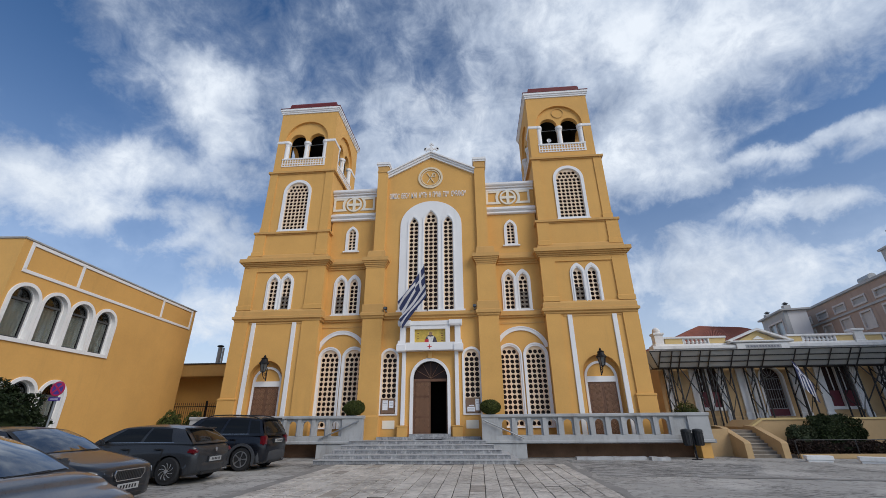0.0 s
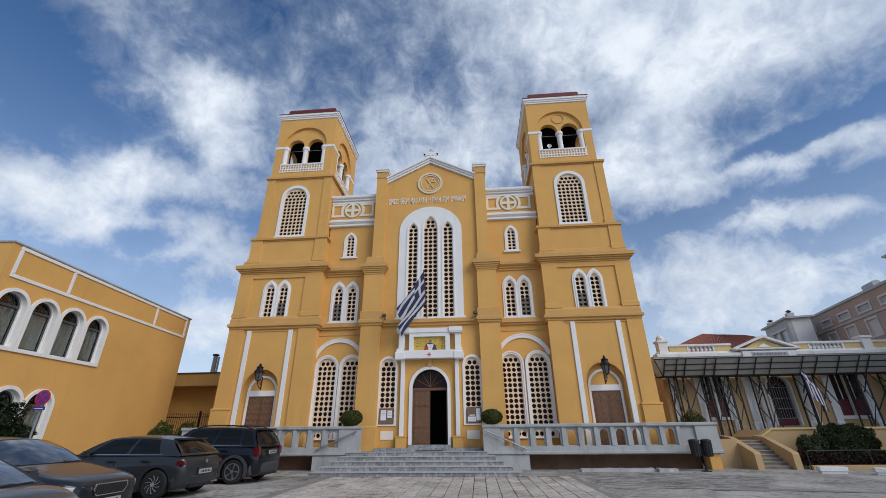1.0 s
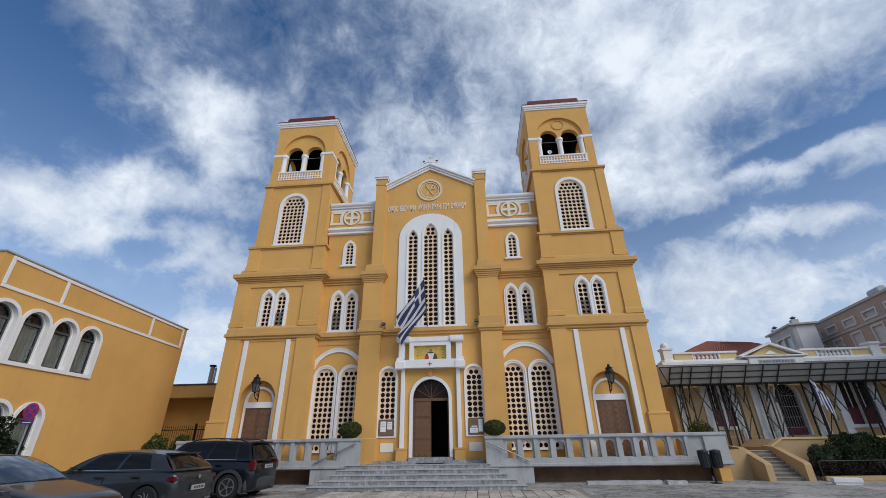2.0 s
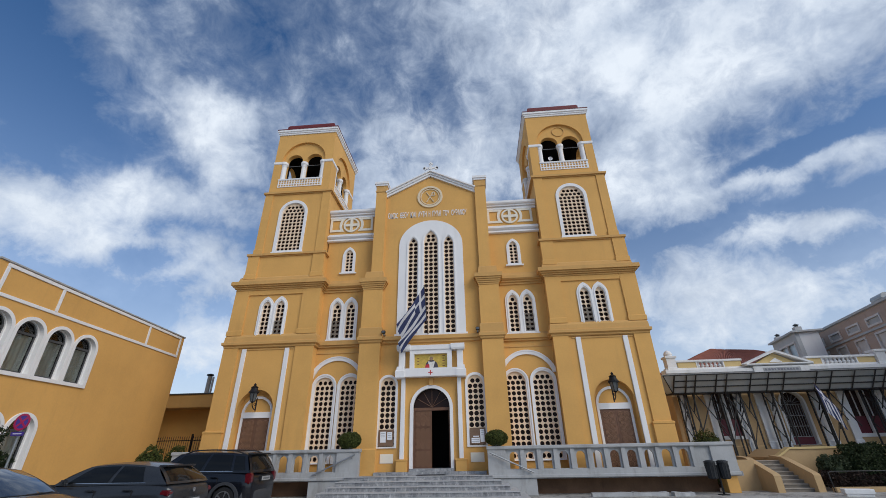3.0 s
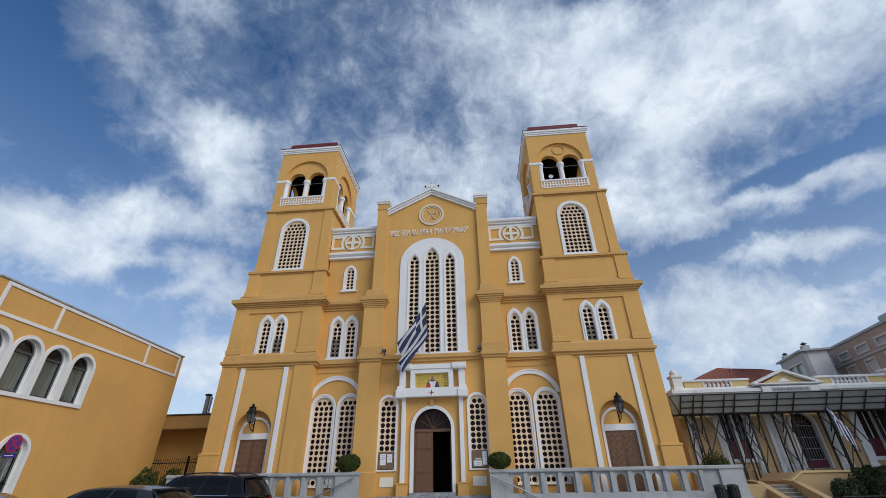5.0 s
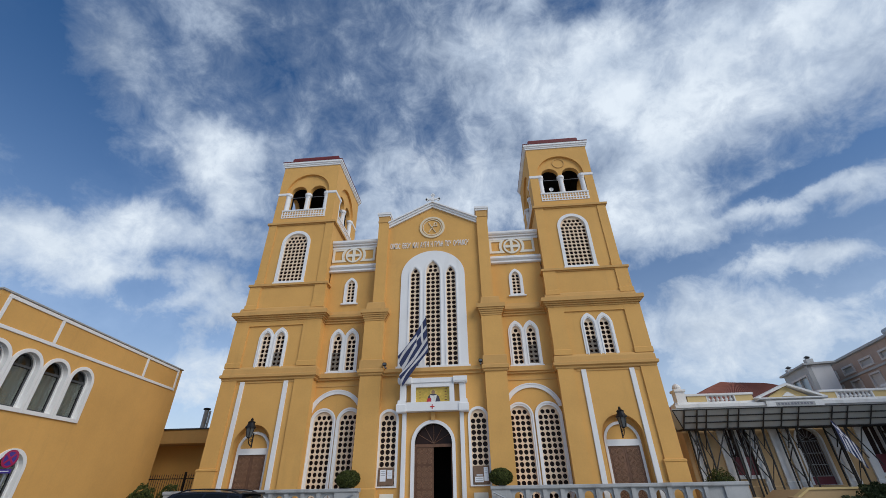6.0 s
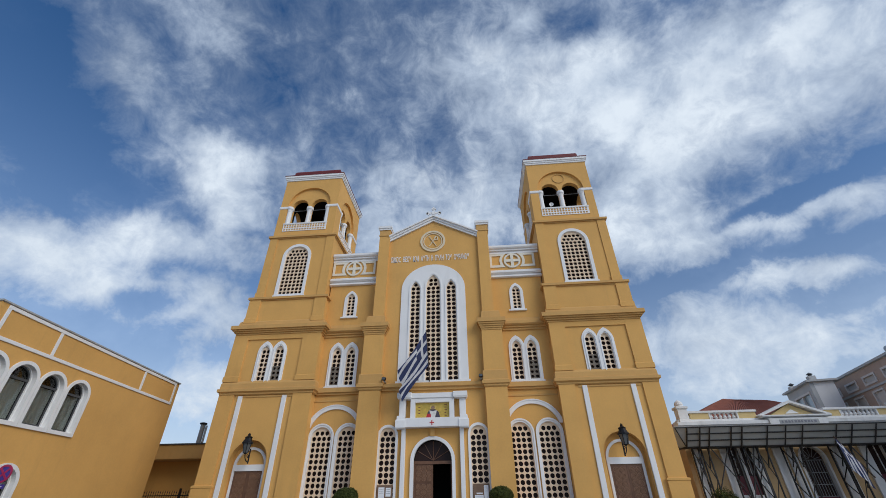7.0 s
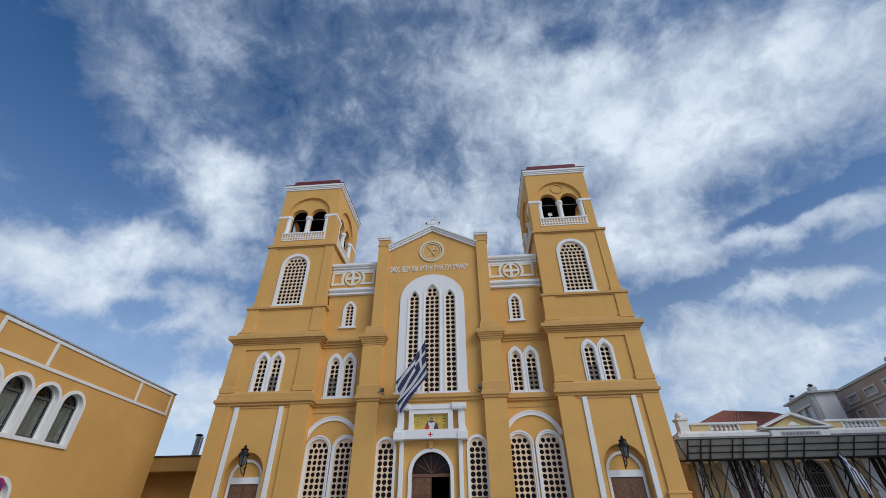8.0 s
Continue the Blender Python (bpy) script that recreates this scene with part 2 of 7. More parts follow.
def add_specks(m, scale, dark, amount):
    """Small pits and dirt specks over a ground material."""
    nt = m.node_tree
    bs = nt.nodes["Principled BSDF"]
    base = bs.inputs["Base Color"].links[0].from_socket
    geo = nt.nodes.new("ShaderNodeNewGeometry")
    mp = nd(nt, "ShaderNodeMapping")
    mp.inputs["Scale"].default_value = scale
    link(nt, geo.outputs["Position"], mp.inputs[0])
    n = nd(nt, "ShaderNodeTexNoise", Scale=1.0, Detail=6.0, Roughness=0.7)
    link(nt, mp.outputs[0], n.inputs["Vector"])
    where = nd(nt, "ShaderNodeTexNoise", Scale=0.7, Detail=3.0)
    link(nt, geo.outputs["Position"], where.inputs["Vector"])
    f = ramp(nt, math_node(nt, "ADD", math_node(nt, "MULTIPLY", n.outputs[0], 0.7), math_node(nt, "MULTIPLY", where.outputs[0], 0.3)), [(0.50, (0, 0, 0)), (0.60, (amount,) * 3)])
    link(nt, mixc(nt, f, base, dark), bs.inputs["Base Color"])


add_specks(SLAB, (6.0, 9.0, 1.0), (0.22, 0.18, 0.14), 0.42)
add_specks(ASPHALT, (5.0, 9.0, 1.0), (0.11, 0.10, 0.09), 0.8)
add_cracks(ASPHALT, 0.8, 0.03, (0.06, 0.055, 0.05), 0.25)
GOLD = material("gold_mosaic", (0.62, 0.42, 0.08), 0.4, metal=0.3, var=0.3, scale=6, fine=60)


# ---- mesh helpers ----
def mesh_from(bm, name, mat, smooth=False):
    bmesh.ops.recalc_face_normals(bm, faces=bm.faces)
    me = bpy.data.meshes.new(name)
    bm.to_mesh(me)
    bm.free()
    me.materials.append(mat)
    if smooth:
        for p in me.polygons:
            p.use_smooth = True
    return me


def part(name, bm, mat, parent=None, label="", smooth=False):
    ob = new(name, mesh_from(bm, name, mat, smooth))
    if parent is not None:
        ob.parent = parent
    return tagged(ob, label)


def thing(name, label, category, group="", kind="", at=None):
    ob = new(name)
    if at is not None:
        ob.matrix_world = at
    return tagged(ob, label, category, group, kind)


def box(bm, x0, x1, y0, y1, z0, z1):
    v = [bm.verts.new(p) for p in ((x0, y0, z0), (x1, y0, z0), (x1, y1, z0), (x0, y1, z0), (x0, y0, z1), (x1, y0, z1), (x1, y1, z1), (x0, y1, z1))]
    for f in ((0, 1, 2, 3), (4, 5, 6, 7), (0, 1, 5, 4), (1, 2, 6, 5), (2, 3, 7, 6), (3, 0, 4, 7)):
        bm.faces.new([v[i] for i in f])
    return bm


def boxes(*specs, bevel=0.0):
    bm = bmesh.new()
    for s in specs:
        box(bm, *s)
    if bevel:
        bmesh.ops.bevel(bm, geom=bm.edges[:], offset=bevel, segments=2, affect="EDGES", clamp_overlap=True)
    return bm


def cyl(bm, p, q, r0, r1=None, n=12, caps=True):
    """Tapered round bar from p to q."""
    p, q = Vector(p), Vector(q)
    r1 = r0 if r1 is None else r1
    t = (q - p).to_track_quat("Z", "Y").to_matrix()
    rings = []
    for c, r in ((p, r0), (q, r1)):
        rings.append([bm.verts.new(c + t @ Vector((r * math.cos(a), r * math.sin(a), 0))) for a in [2 * math.pi * i / n for i in range(n)]])
    for i in range(n):
        bm.faces.new((rings[0][i], rings[0][(i + 1) % n], rings[1][(i + 1) % n], rings[1][i]))
    if caps:
        bm.faces.new(rings[0])
        bm.faces.new(rings[1])
    return bm


def lathe(bm, profile, cx, cy, n=16, m=None):
    """Turned body from (radius, z) pairs about a vertical axis."""
    rings = []
    for r, z in profile:
        rings.append([bm.verts.new((cx + r * math.cos(2 * math.pi * i / n), cy + r * math.sin(2 * math.pi * i / n), z)) for i in range(n)])
    for a, b in zip(rings, rings[1:]):
        for i in range(n):
            bm.faces.new((a[i], a[(i + 1) % n], b[(i + 1) % n], b[i]))
    bm.faces.new(rings[0])
    bm.faces.new(rings[-1])
    return bm


def arch(cx, hw, z0, top, kind="round", rise=None, n=18):
    """Outline (x, z) of an arched opening."""
    rise = rise if rise else (hw if kind == "round" else hw * 1.55)
    zs = top - rise
    pts = [(cx - hw, z0), (cx + hw, z0)]
    if kind == "round":
        for i in range(n + 1):
            a = math.pi * i / n
            pts.append((cx + hw * math.cos(a), zs + rise * math.sin(a)))
    else:
        R = (hw * hw + rise * rise) / (2 * hw)
        amax = math.asin(min(1, rise / R))
        k = n // 2
        for i in range(k + 1):
            a = amax * i / k
            pts.append((cx + hw - R + R * math.cos(a), zs + R * math.sin(a)))
        for i in range(k - 1, -1, -1):
            a = amax * i / k
            pts.append((cx - hw + R - R * math.cos(a), zs + R * math.sin(a)))
    return pts


def circle(cx, cz, r, n=10):
    return [(cx + r * math.cos(2 * math.pi * (i + 0.5) / n), cz + r * math.sin(2 * math.pi * (i + 0.5) / n)) for i in range(n)]


def rect(x0, x1, z0, z1):
    return [(x0, z0), (x1, z0), (x1, z1), (x0, z1)]


def plate(outer, holes, y0, y1, bm=None):
    """Upright plate in x and z with real holes, from y0 to y1."""
    loops = [list(outer)] + [list(h) for h in holes]
    co, ed, base = [], [], []
    for lp in loops:
        s = len(co)
        co += [Vector(p) for p in lp]
        ed += [(s + i, s + (i + 1) % len(lp)) for i in range(len(lp))]
    vs, es, fs, *_ = delaunay_2d_cdt(co, ed, [], 0, 1e-5, False)
    boxes_of = [(min(p[0] for p in h), max(p[0] for p in h), min(p[1] for p in h), max(p[1] for p in h), h) for h in loops[1:]]
    bm = bm or bmesh.new()
    front = [bm.verts.new((v.x, y0, v.y)) for v in vs]
    rear = [bm.verts.new((v.x, y1, v.y)) for v in vs]
    used = {}
    for f in fs:
        c = (sum(vs[i].x for i in f) / len(f), sum(vs[i].y for i in f) / len(f))
        if not inside(c, loops[0]) or any(a < c[0] < b and d < c[1] < e and inside(c, h) for a, b, d, e, h in boxes_of):
            continue
        bm.faces.new([front[i] for i in f])
        bm.faces.new([rear[i] for i in reversed(f)])
        for i in range(len(f)):
            e = (f[i], f[(i + 1) % len(f)])
            if (e[1], e[0]) in used:
                del used[(e[1], e[0])]
            else:
                used[e] = True
    for a, b in used:
        bm.faces.new((front[b], front[a], rear[a], rear[b]))
    bmesh.ops.delete(bm, geom=[v for v in front + rear if not v.link_faces], context="VERTS")
    return bm


def inside(p, poly):
    x, z = p
    r = False
    for i in range(len(poly)):
        (x1, z1), (x2, z2) = poly[i], poly[i - 1]
        if (z1 > z) != (z2 > z) and x < (x2 - x1) * (z - z1) / (z2 - z1) + x1:
            r = not r
    return r


def grille_holes(poly, r, px, pz, margin=0.003):
    """Round holes in even columns that reach from edge to edge of the opening."""
    xs, zs = [p[0] for p in poly], [p[1] for p in poly]
    cx, width = (min(xs) + max(xs)) / 2, max(xs) - min(xs)
    n = max(1, round(width / px))
    step = width / n
    rows = int((max(zs) - min(zs)) / pz)
    out = []
    for j in range(rows + 1):
        z = min(zs) + (j + 0.52) * pz
        for m in (n, n - 1, n - 2):
            if m < 1:
                break
            row = [(cx + (i - (m - 1) / 2) * step, z) for i in range(m)]
            if all(inside(q, poly) for c in row for q in circle(c[0], c[1], r + margin, 8)):
                out += [circle(c[0], c[1], r) for c in row]
                break
    return out


def window(parent, cx, hw, z0, top, kind, fw, y, r=0.1, pitch=0.235, rise=None, sill=0.0, depth=0.16, proud=0.05, label="white-framed window with pierced cream grille"):
    """Arched window of the church: white frame, pierced grille, dark glass behind."""
    inner = arch(cx, hw - fw, z0 + fw * 0.5, top - fw * 1.05, kind, (rise - fw * 0.6) if rise else None)
    fr = part("window", plate(arch(cx, hw, z0, top, kind, rise), [inner], y - proud, y + depth), WHITE, parent, label)
    part("grille", plate(inner, grille_holes(inner, r, pitch, pitch), y + 0.05, y + 0.11), CREAM, fr, "cream grille pierced with round holes")
    part("pane", plate(inner, [], y + 0.20, y + 0.215), DARK_PANE, fr, "dark glass")
    if sill:
        part("sill", boxes((cx - hw - sill, cx + hw + sill, y - proud - 0.05, y + 0.02, z0 - 0.08, z0), bevel=0.01), WHITE, fr)
    return fr


def block(x0, x1, y0, y1, prof, bm=None):
    """One solid whose outline x0..x1, y0..y1 grows by each offset of prof = [(offset, z), ...]."""
    bm = bm or bmesh.new()
    rings = [[bm.verts.new(p) for p in ((x0 - o, y0 - o, z), (x1 + o, y0 - o, z), (x1 + o, y1 + o, z), (x0 - o, y1 + o, z))] for o, z in prof]
    for a, b in zip(rings, rings[1:]):
        for i in range(4):
            bm.faces.new((a[i], a[(i + 1) % 4], b[(i + 1) % 4], b[i]))
    bm.faces.new(rings[0])
    bm.faces.new(rings[-1])
    return bm


def moulding(x0, x1, yback, prof, bm=None):
    """Straight moulding along x: prof = [(front y, z), ...] from bottom to top."""
    bm = bm or bmesh.new()
    loop = [(yback, prof[0][1])] + list(prof) + [(yback, prof[-1][1])]
    ends = [[bm.verts.new((x, y, z)) for y, z in loop] for x in (x0, x1)]
    n = len(loop)
    for i in range(n):
        bm.faces.new((ends[0][i], ends[0][(i + 1) % n], ends[1][(i + 1) % n], ends[1][i]))
    bm.faces.new(ends[0])
    bm.faces.new(ends[1])
    return bm


def flare(z0, z1, proj, steps=3, flat=0.35):
    """Profile of a stepped, flaring cornice."""
    out, h = [(-0.02, z0)], (z1 - z0) * (1 - flat)
    for i in range(steps):
        p = proj * ((i + 1) / steps) ** 1.3
        out += [(p, z0 + h * i / steps), (p, z0 + h * (i + 1) / steps)]
    return out + [(proj, z1)]

MARBLE_LIGHT = material("light_marble_tread", (0.44, 0.435, 0.43), 0.5, var=0.12, scale=2.0, fine=12, stain=0.25, stain_color=(0.3, 0.3, 0.31), stain_scale=(1.2, 2.0, 2.4), rand=0.06)
add_veins(MARBLE_LIGHT, (0.66, 0.65, 0.64), (0.28, 0.28, 0.29), 0.5)
STEEL = material("galvanised_steel", (0.36, 0.37, 0.38), 0.45, metal=0.8, var=0.15, scale=5)
RED_PAINT = material("red_paint", (0.5, 0.03, 0.03), 0.5, var=0.1)
BOARD = material("brown_board", (0.18, 0.11, 0.07), 0.7, var=0.2, scale=5)
PAPER = material("white_paper", (0.75, 0.76, 0.78), 0.7, var=0.06, scale=8)
PRINT = material("grey_print", (0.2, 0.2, 0.23), 0.7, var=0.1)
LAMP_GLASS = material("frosted_lamp_glass", (0.10, 0.105, 0.105), 0.2, var=0.15, scale=10, spec=0.6)
POLE = material("dark_brown_pole", (0.10, 0.07, 0.05), 0.5, var=0.2, scale=6)
ROOF_EDGE = material("dark_grey_metal", (0.07, 0.072, 0.075), 0.5, var=0.2, scale=3)
CURTAIN = material("grey_curtain", (0.42, 0.41, 0.38), 0.9, var=0.15, scale=3)
HOUSE_GLASS = bpy.data.materials.new("house_glass")
HOUSE_GLASS.use_nodes = True
_b = HOUSE_GLASS.node_tree.nodes["Principled BSDF"]
_b.inputs["Base Color"].default_value = (0.75, 0.8, 0.78, 1)
_b.inputs["Roughness"].default_value = 0.03
_b.inputs["Transmission Weight"].default_value = 1.0
_b.inputs["IOR"].default_value = 1.45


def flag_material():
    """Nine blue and white stripes, with a white cross on a blue canton by the pole."""
    m = bpy.data.materials.new("striped_flag_cloth")
    m.use_nodes = True
    nt = m.node_tree
    bs = nt.nodes["Principled BSDF"]
    bs.inputs["Roughness"].default_value = 0.8
    uv = nt.nodes.new("ShaderNodeUVMap")
    sp = nt.nodes.new("ShaderNodeSeparateXYZ")
    link(nt, uv.outputs[0], sp.inputs[0])
    u, v = sp.outputs[0], sp.outputs[1]
    odd = math_node(nt, "LESS_THAN", math_node(nt, "MODULO", math_node(nt, "MULTIPLY", v, 4.5), 1.0), 0.5)
    can = math_node(nt, "MULTIPLY", math_node(nt, "LESS_THAN", u, 0.37), math_node(nt, "LESS_THAN", v, 0.556))
    cu = math_node(nt, "LESS_THAN", math_node(nt, "ABSOLUTE", math_node(nt, "SUBTRACT", u, 0.185)), 0.037)
    cv = math_node(nt, "LESS_THAN", math_node(nt, "ABSOLUTE", math_node(nt, "SUBTRACT", v, 0.278)), 0.055)
    cross = math_node(nt, "MAXIMUM", cu, cv)
    blue_c = math_node(nt, "SUBTRACT", 1.0, cross)
    f = math_node(nt, "ADD", math_node(nt, "MULTIPLY", can, blue_c), math_node(nt, "MULTIPLY", math_node(nt, "SUBTRACT", 1.0, can), odd))
    n = nd(nt, "ShaderNodeTexNoise", Scale=6.0, Detail=4.0)
    white = ramp(nt, n.outputs[0], [(0.3, (0.5, 0.5, 0.54)), (0.7, (0.68, 0.68, 0.7))])
    blue = ramp(nt, n.outputs[0], [(0.3, (0.02, 0.03, 0.09)), (0.7, (0.035, 0.05, 0.14))])
    link(nt, mixc(nt, f, white, blue), bs.inputs["Base Color"])
    return m


FLAG_CLOTH = flag_material()


def curtain_mesh(cx, hw, z0, z1, y):
    """Hanging cloth with folds."""
    bm = bmesh.new()
    n = 26
    lo, hi = [], []
    for i in range(n + 1):
        x = cx - hw + 2 * hw * i / n
        d = 0.025 * math.sin(i * 1.35) + 0.01 * math.sin(i * 0.6)
        lo.append(bm.verts.new((x, y + d, z0)))
        hi.append(bm.verts.new((x, y + d * 0.6, z1)))
    for i in range(n):
        bm.faces.new((lo[i], lo[i + 1], hi[i + 1], hi[i]))
    return bm


CARVED = material("worn_carved_wood", (0.25, 0.132, 0.072), 0.55, var=0.3, scale=7, fine=60, bump=0.3)
STUCCO = material("cream_white_stucco", (0.78, 0.72, 0.60), 0.8, var=0.06, scale=1.5, fine=20, stain=0.25, stain_color=(0.5, 0.40, 0.25))
CASEMENT = material("grey_casement_grille", (0.20, 0.165, 0.13), 0.8, var=0.12, fine=40)
PALE_OCHRE = material("pale_ochre_stucco", (0.72, 0.60, 0.42), 0.8, var=0.08, scale=1.5, fine=20, stain=0.3, stain_color=(0.5, 0.36, 0.18))

# ---- ground ----
TERR = 0.71          # terrace level
bm = bmesh.new()
bm.faces.new([bm.verts.new(p) for p in ((-400, -400, 0), (400, -400, 0), (400, 400, 0), (-400, 400, 0))])
ground = part("ground", bm, ASPHALT)
tagged(ground, "worn patched grey concrete and asphalt forecourt", "ground", kind="structure")

# ---- church ----
church = thing("church", "two-towered ochre church with white stucco trim behind a terrace", "church")


def sx(s, a, b):
    return (a, b) if s > 0 else (-b, -a)


# distances from the middle axis that differ a little between the two halves of the front
SIDE = {1: dict(strips=(6.875, 9.0), door=8.0, lancet=7.905, shaft=7.78, belfry=7.76, tall=(3.86, 5.12), arch=4.47, bay_lancet=4.46, small=4.39, roundel=4.38, panel=(6.48, 9.35), casement=-1, bay_casement=1, edge=10.13),
        -1: dict(strips=(7.05, 9.21), door=8.17, lancet=8.12, shaft=7.93, belfry=7.93, tall=(3.93, 5.17), arch=4.62, bay_lancet=4.58, small=4.55, roundel=4.59, panel=(6.66, 9.54), casement=1, bay_casement=-1, edge=10.28)}


def tower(s):
    c = SIDE[s]["lancet"] * s
    d = SIDE[s]["door"] * s
    # ground stage with an arched niche for the side door
    niche = arch(d, 0.85, 0.0, 4.30)
    x0, x1 = sx(s, 5.75, SIDE[s]["edge"] - 0.09)
    part("wall", plate(rect(x0, x1, 0, 6.3), [niche], 0.0, 0.42), OCHRE, church)
    side_walls(x0, x1, 0.42, 4.4, 0, 6.3)
    # niche back with a lunette and the doorway
    back = boxes((d - 0.95, d + 0.95, 0.34, 0.41, 0.5, 4.33))
    part("niche_wall", back, OCHRE, church)
    ring = plate(arch(d, 0.745, TERR, 4.04), [arch(d, 0.645, TERR + 0.005, 3.93)], 0.26, 0.345)
    box(ring, d - 0.66, d + 0.66, 0.25, 0.345, 3.09, 3.34)
    dr = part("side_door_frame", ring, WHITE, church, "white arched door surround")
    side_door(dr, d)
    # corner pilasters, plinths and white strips
    part("pilaster", boxes((*sx(s, 5.72, 6.45 if s > 0 else 6.64), -0.07, 0.0, 0.0, 6.3)), OCHRE, church)
    part("pilaster", block(*sx(s, 9.40 if s > 0 else 9.52, SIDE[s]["edge"]), -0.07, 0.3, [(0.06, 0), (0.06, 2.44), (0.085, 2.46), (0.085, 2.53), (0, 2.56), (0, 6.3)]), OCHRE, church)
    for a in SIDE[s]["strips"]:
        part("white_strip", boxes((*sx(s, a - 0.11, a + 0.11), -0.06, 0.0, 0.0, 6.22), bevel=0.01), WHITE, church, "white vertical stucco strip")
    part("panel_edge", boxes((*sx(s, 6.60, 9.44), -0.03, 0.0, 6.16, 6.23)), OCHRE_TRIM, church)
    # string course
    bm = block(x0, x1, 0, 4.4, [(0.06, 6.26), (0.1, 6.3), (0.1, 6.36), (0.19, 6.42), (0.19, 6.54), (0.12, 6.57), (0.11, 6.80), (0.05, 6.92)])
    part("string_course", bm, OCHRE_TRIM, church, "ochre string course")
    # second stage
    holes = lancet_holes(c, 6.66, 8.92)
    part("wall", plate(rect(x0, x1, 6.3, 9.3), holes, 0.0, 0.42), OCHRE, church)
    side_walls(x0, x1, 0.42, 4.4, 6.3, 9.3)
    twin_lancets(c, 6.66, 8.92, 0.0, SIDE[s]["casement"])
    for a, b in ((5.72, SIDE[s]["panel"][0]), (SIDE[s]["panel"][1], SIDE[s]["edge"])):
        part("pilaster", block(*sx(s, a, b), -0.07, 0.1, [(0.03, 6.9), (0.03, 7.13), (0, 7.16), (0, 9.3)]), OCHRE, church)
    part("panel_edge", boxes((*sx(s, *SIDE[s]["panel"]), -0.06, 0.0, 9.02, 9.3)), OCHRE, church)
    # main cornice
    bm = block(*sx(s, 5.75, SIDE[s]["edge"] - 0.12), 0, 4.4, flare(9.20, 9.72, 0.33, 5, 0.22) + [(0.1, 9.78), (0.06, 10.0), (0.0, 10.06)])
    part("main_cornice", bm, OCHRE_TRIM, church, "projecting stepped ochre cornice")
    # attic stage
    x0, x1 = sx(s, 5.8, 9.99)
    bm = boxes((x0, x1, 0, 4.35, 9.9, 11.4))
    part("wall", bm, OCHRE, church)
    part("pilaster", block(*sx(s, 5.76, 6.4), -0.06, 0.1, [(0.03, 9.95), (0.03, 10.2), (0, 10.22), (0, 11.3)]), OCHRE, church)
    part("pilaster", block(*sx(s, 9.4, 10.03), -0.06, 0.3, [(0.03, 9.95), (0.03, 10.2), (0, 10.22), (0, 11.3)]), OCHRE, church)
    bm = block(x0, x1, 0, 4.35, flare(11.24, 11.42, 0.12, 2))
    part("string_course", bm, OCHRE_TRIM, church)
    # shaft with the large arched window
    x0, x1 = sx(s, 5.88, 9.76)
    c = SIDE[s]["shaft"] * s
    part("wall", plate(rect(x0, x1, 11.4, 15.4), [arch(c, 0.82, 11.52, 14.82)], 0.0, 0.4), OCHRE, church)
    side_walls(x0, x1, 0.4, 4.2, 11.4, 15.4)
    window(church, c, 0.84, 11.5, 14.84, "round", 0.165, 0.0, r=0.097, pitch=0.225, sill=0.05, label="tall arched white-framed tower window with pierced grille")
    part("pilaster", boxes((*sx(s, 5.86, 6.34), -0.05, 0.0, 11.42, 15.35)), OCHRE, church)
    part("pilaster", block(*sx(s, 9.32, 9.79), -0.05, 0.3, [(0.03, 11.42), (0.03, 11.7), (0, 11.72), (0, 15.35)]), OCHRE, church)
    bm = block(x0, x1, 0, 4.2, flare(15.28, 15.46, 0.13, 2))
    part("string_course", bm, OCHRE_TRIM, church)
    belfry(s)


def lancet_holes(c, z0, top):
    return [arch(c - 0.36, 0.35, z0 + 0.02, top - 0.03, "pointed"), arch(c + 0.36, 0.35, z0 + 0.02, top - 0.03, "pointed")]


def side_walls(x0, x1, y0, y1, z0, z1):
    for a, b, c, d in ((x0, x0 + 0.4, y0, y1), (x1 - 0.4, x1, y0, y1), (x0 + 0.4, x1 - 0.4, y1 - 0.4, y1)):
        part("wall", boxes((a, b, c, d, z0, z1)), OCHRE, church)


def twin_lancets(c, z0, top, y, casement=0):
    """A pair of narrow pointed windows under one white surround; one light has a grey casement low down."""
    a, b = arch(c - 0.365, 0.385, z0, top, "pointed"), arch(c + 0.365, 0.385, z0, top, "pointed")
    ia = arch(c - 0.365, 0.225, z0 + 0.06, top - 0.25, "pointed")
    ib = arch(c + 0.365, 0.225, z0 + 0.06, top - 0.25, "pointed")
    fr = plate(a, [ia], y - 0.05, y + 0.16)
    plate(b, [ib], y - 0.052, y + 0.161, fr)
    w = part("window", fr, WHITE, church, "pair of narrow pointed white-framed windows with pierced grilles")
    for k, poly in ((-1, ia), (1, ib)):
        part("grille", plate(poly, grille_holes(poly, 0.097, 0.215, 0.222, 0.003), y + 0.05, y + 0.09), CREAM, w)
        part("pane", plate(poly, [], y + 0.20, y + 0.215), DARK_PANE, w)
        m = c + k * 0.365
        ridge = plate(arch(m, 0.30, z0 + 0.01, top - 0.12, "pointed"), [arch(m, 0.262, z0 + 0.015, top - 0.19, "pointed")], y - 0.075, y - 0.045)
        part("light_moulding", ridge, WHITE, w)
        if k == casement:
            low = rect(m - 0.215, m + 0.215, z0 + 0.08, z0 + 0.98)
            part("casement", plate(low, grille_holes(low, 0.078, 0.215, 0.222, 0.0), y + 0.028, y + 0.046), CASEMENT, w, "grey-brown openable casement grille")
    part("sill", boxes((c - 0.80, c + 0.80, y - 0.1, y + 0.02, z0 - 0.07, z0), bevel=0.01), WHITE, w)
    return w


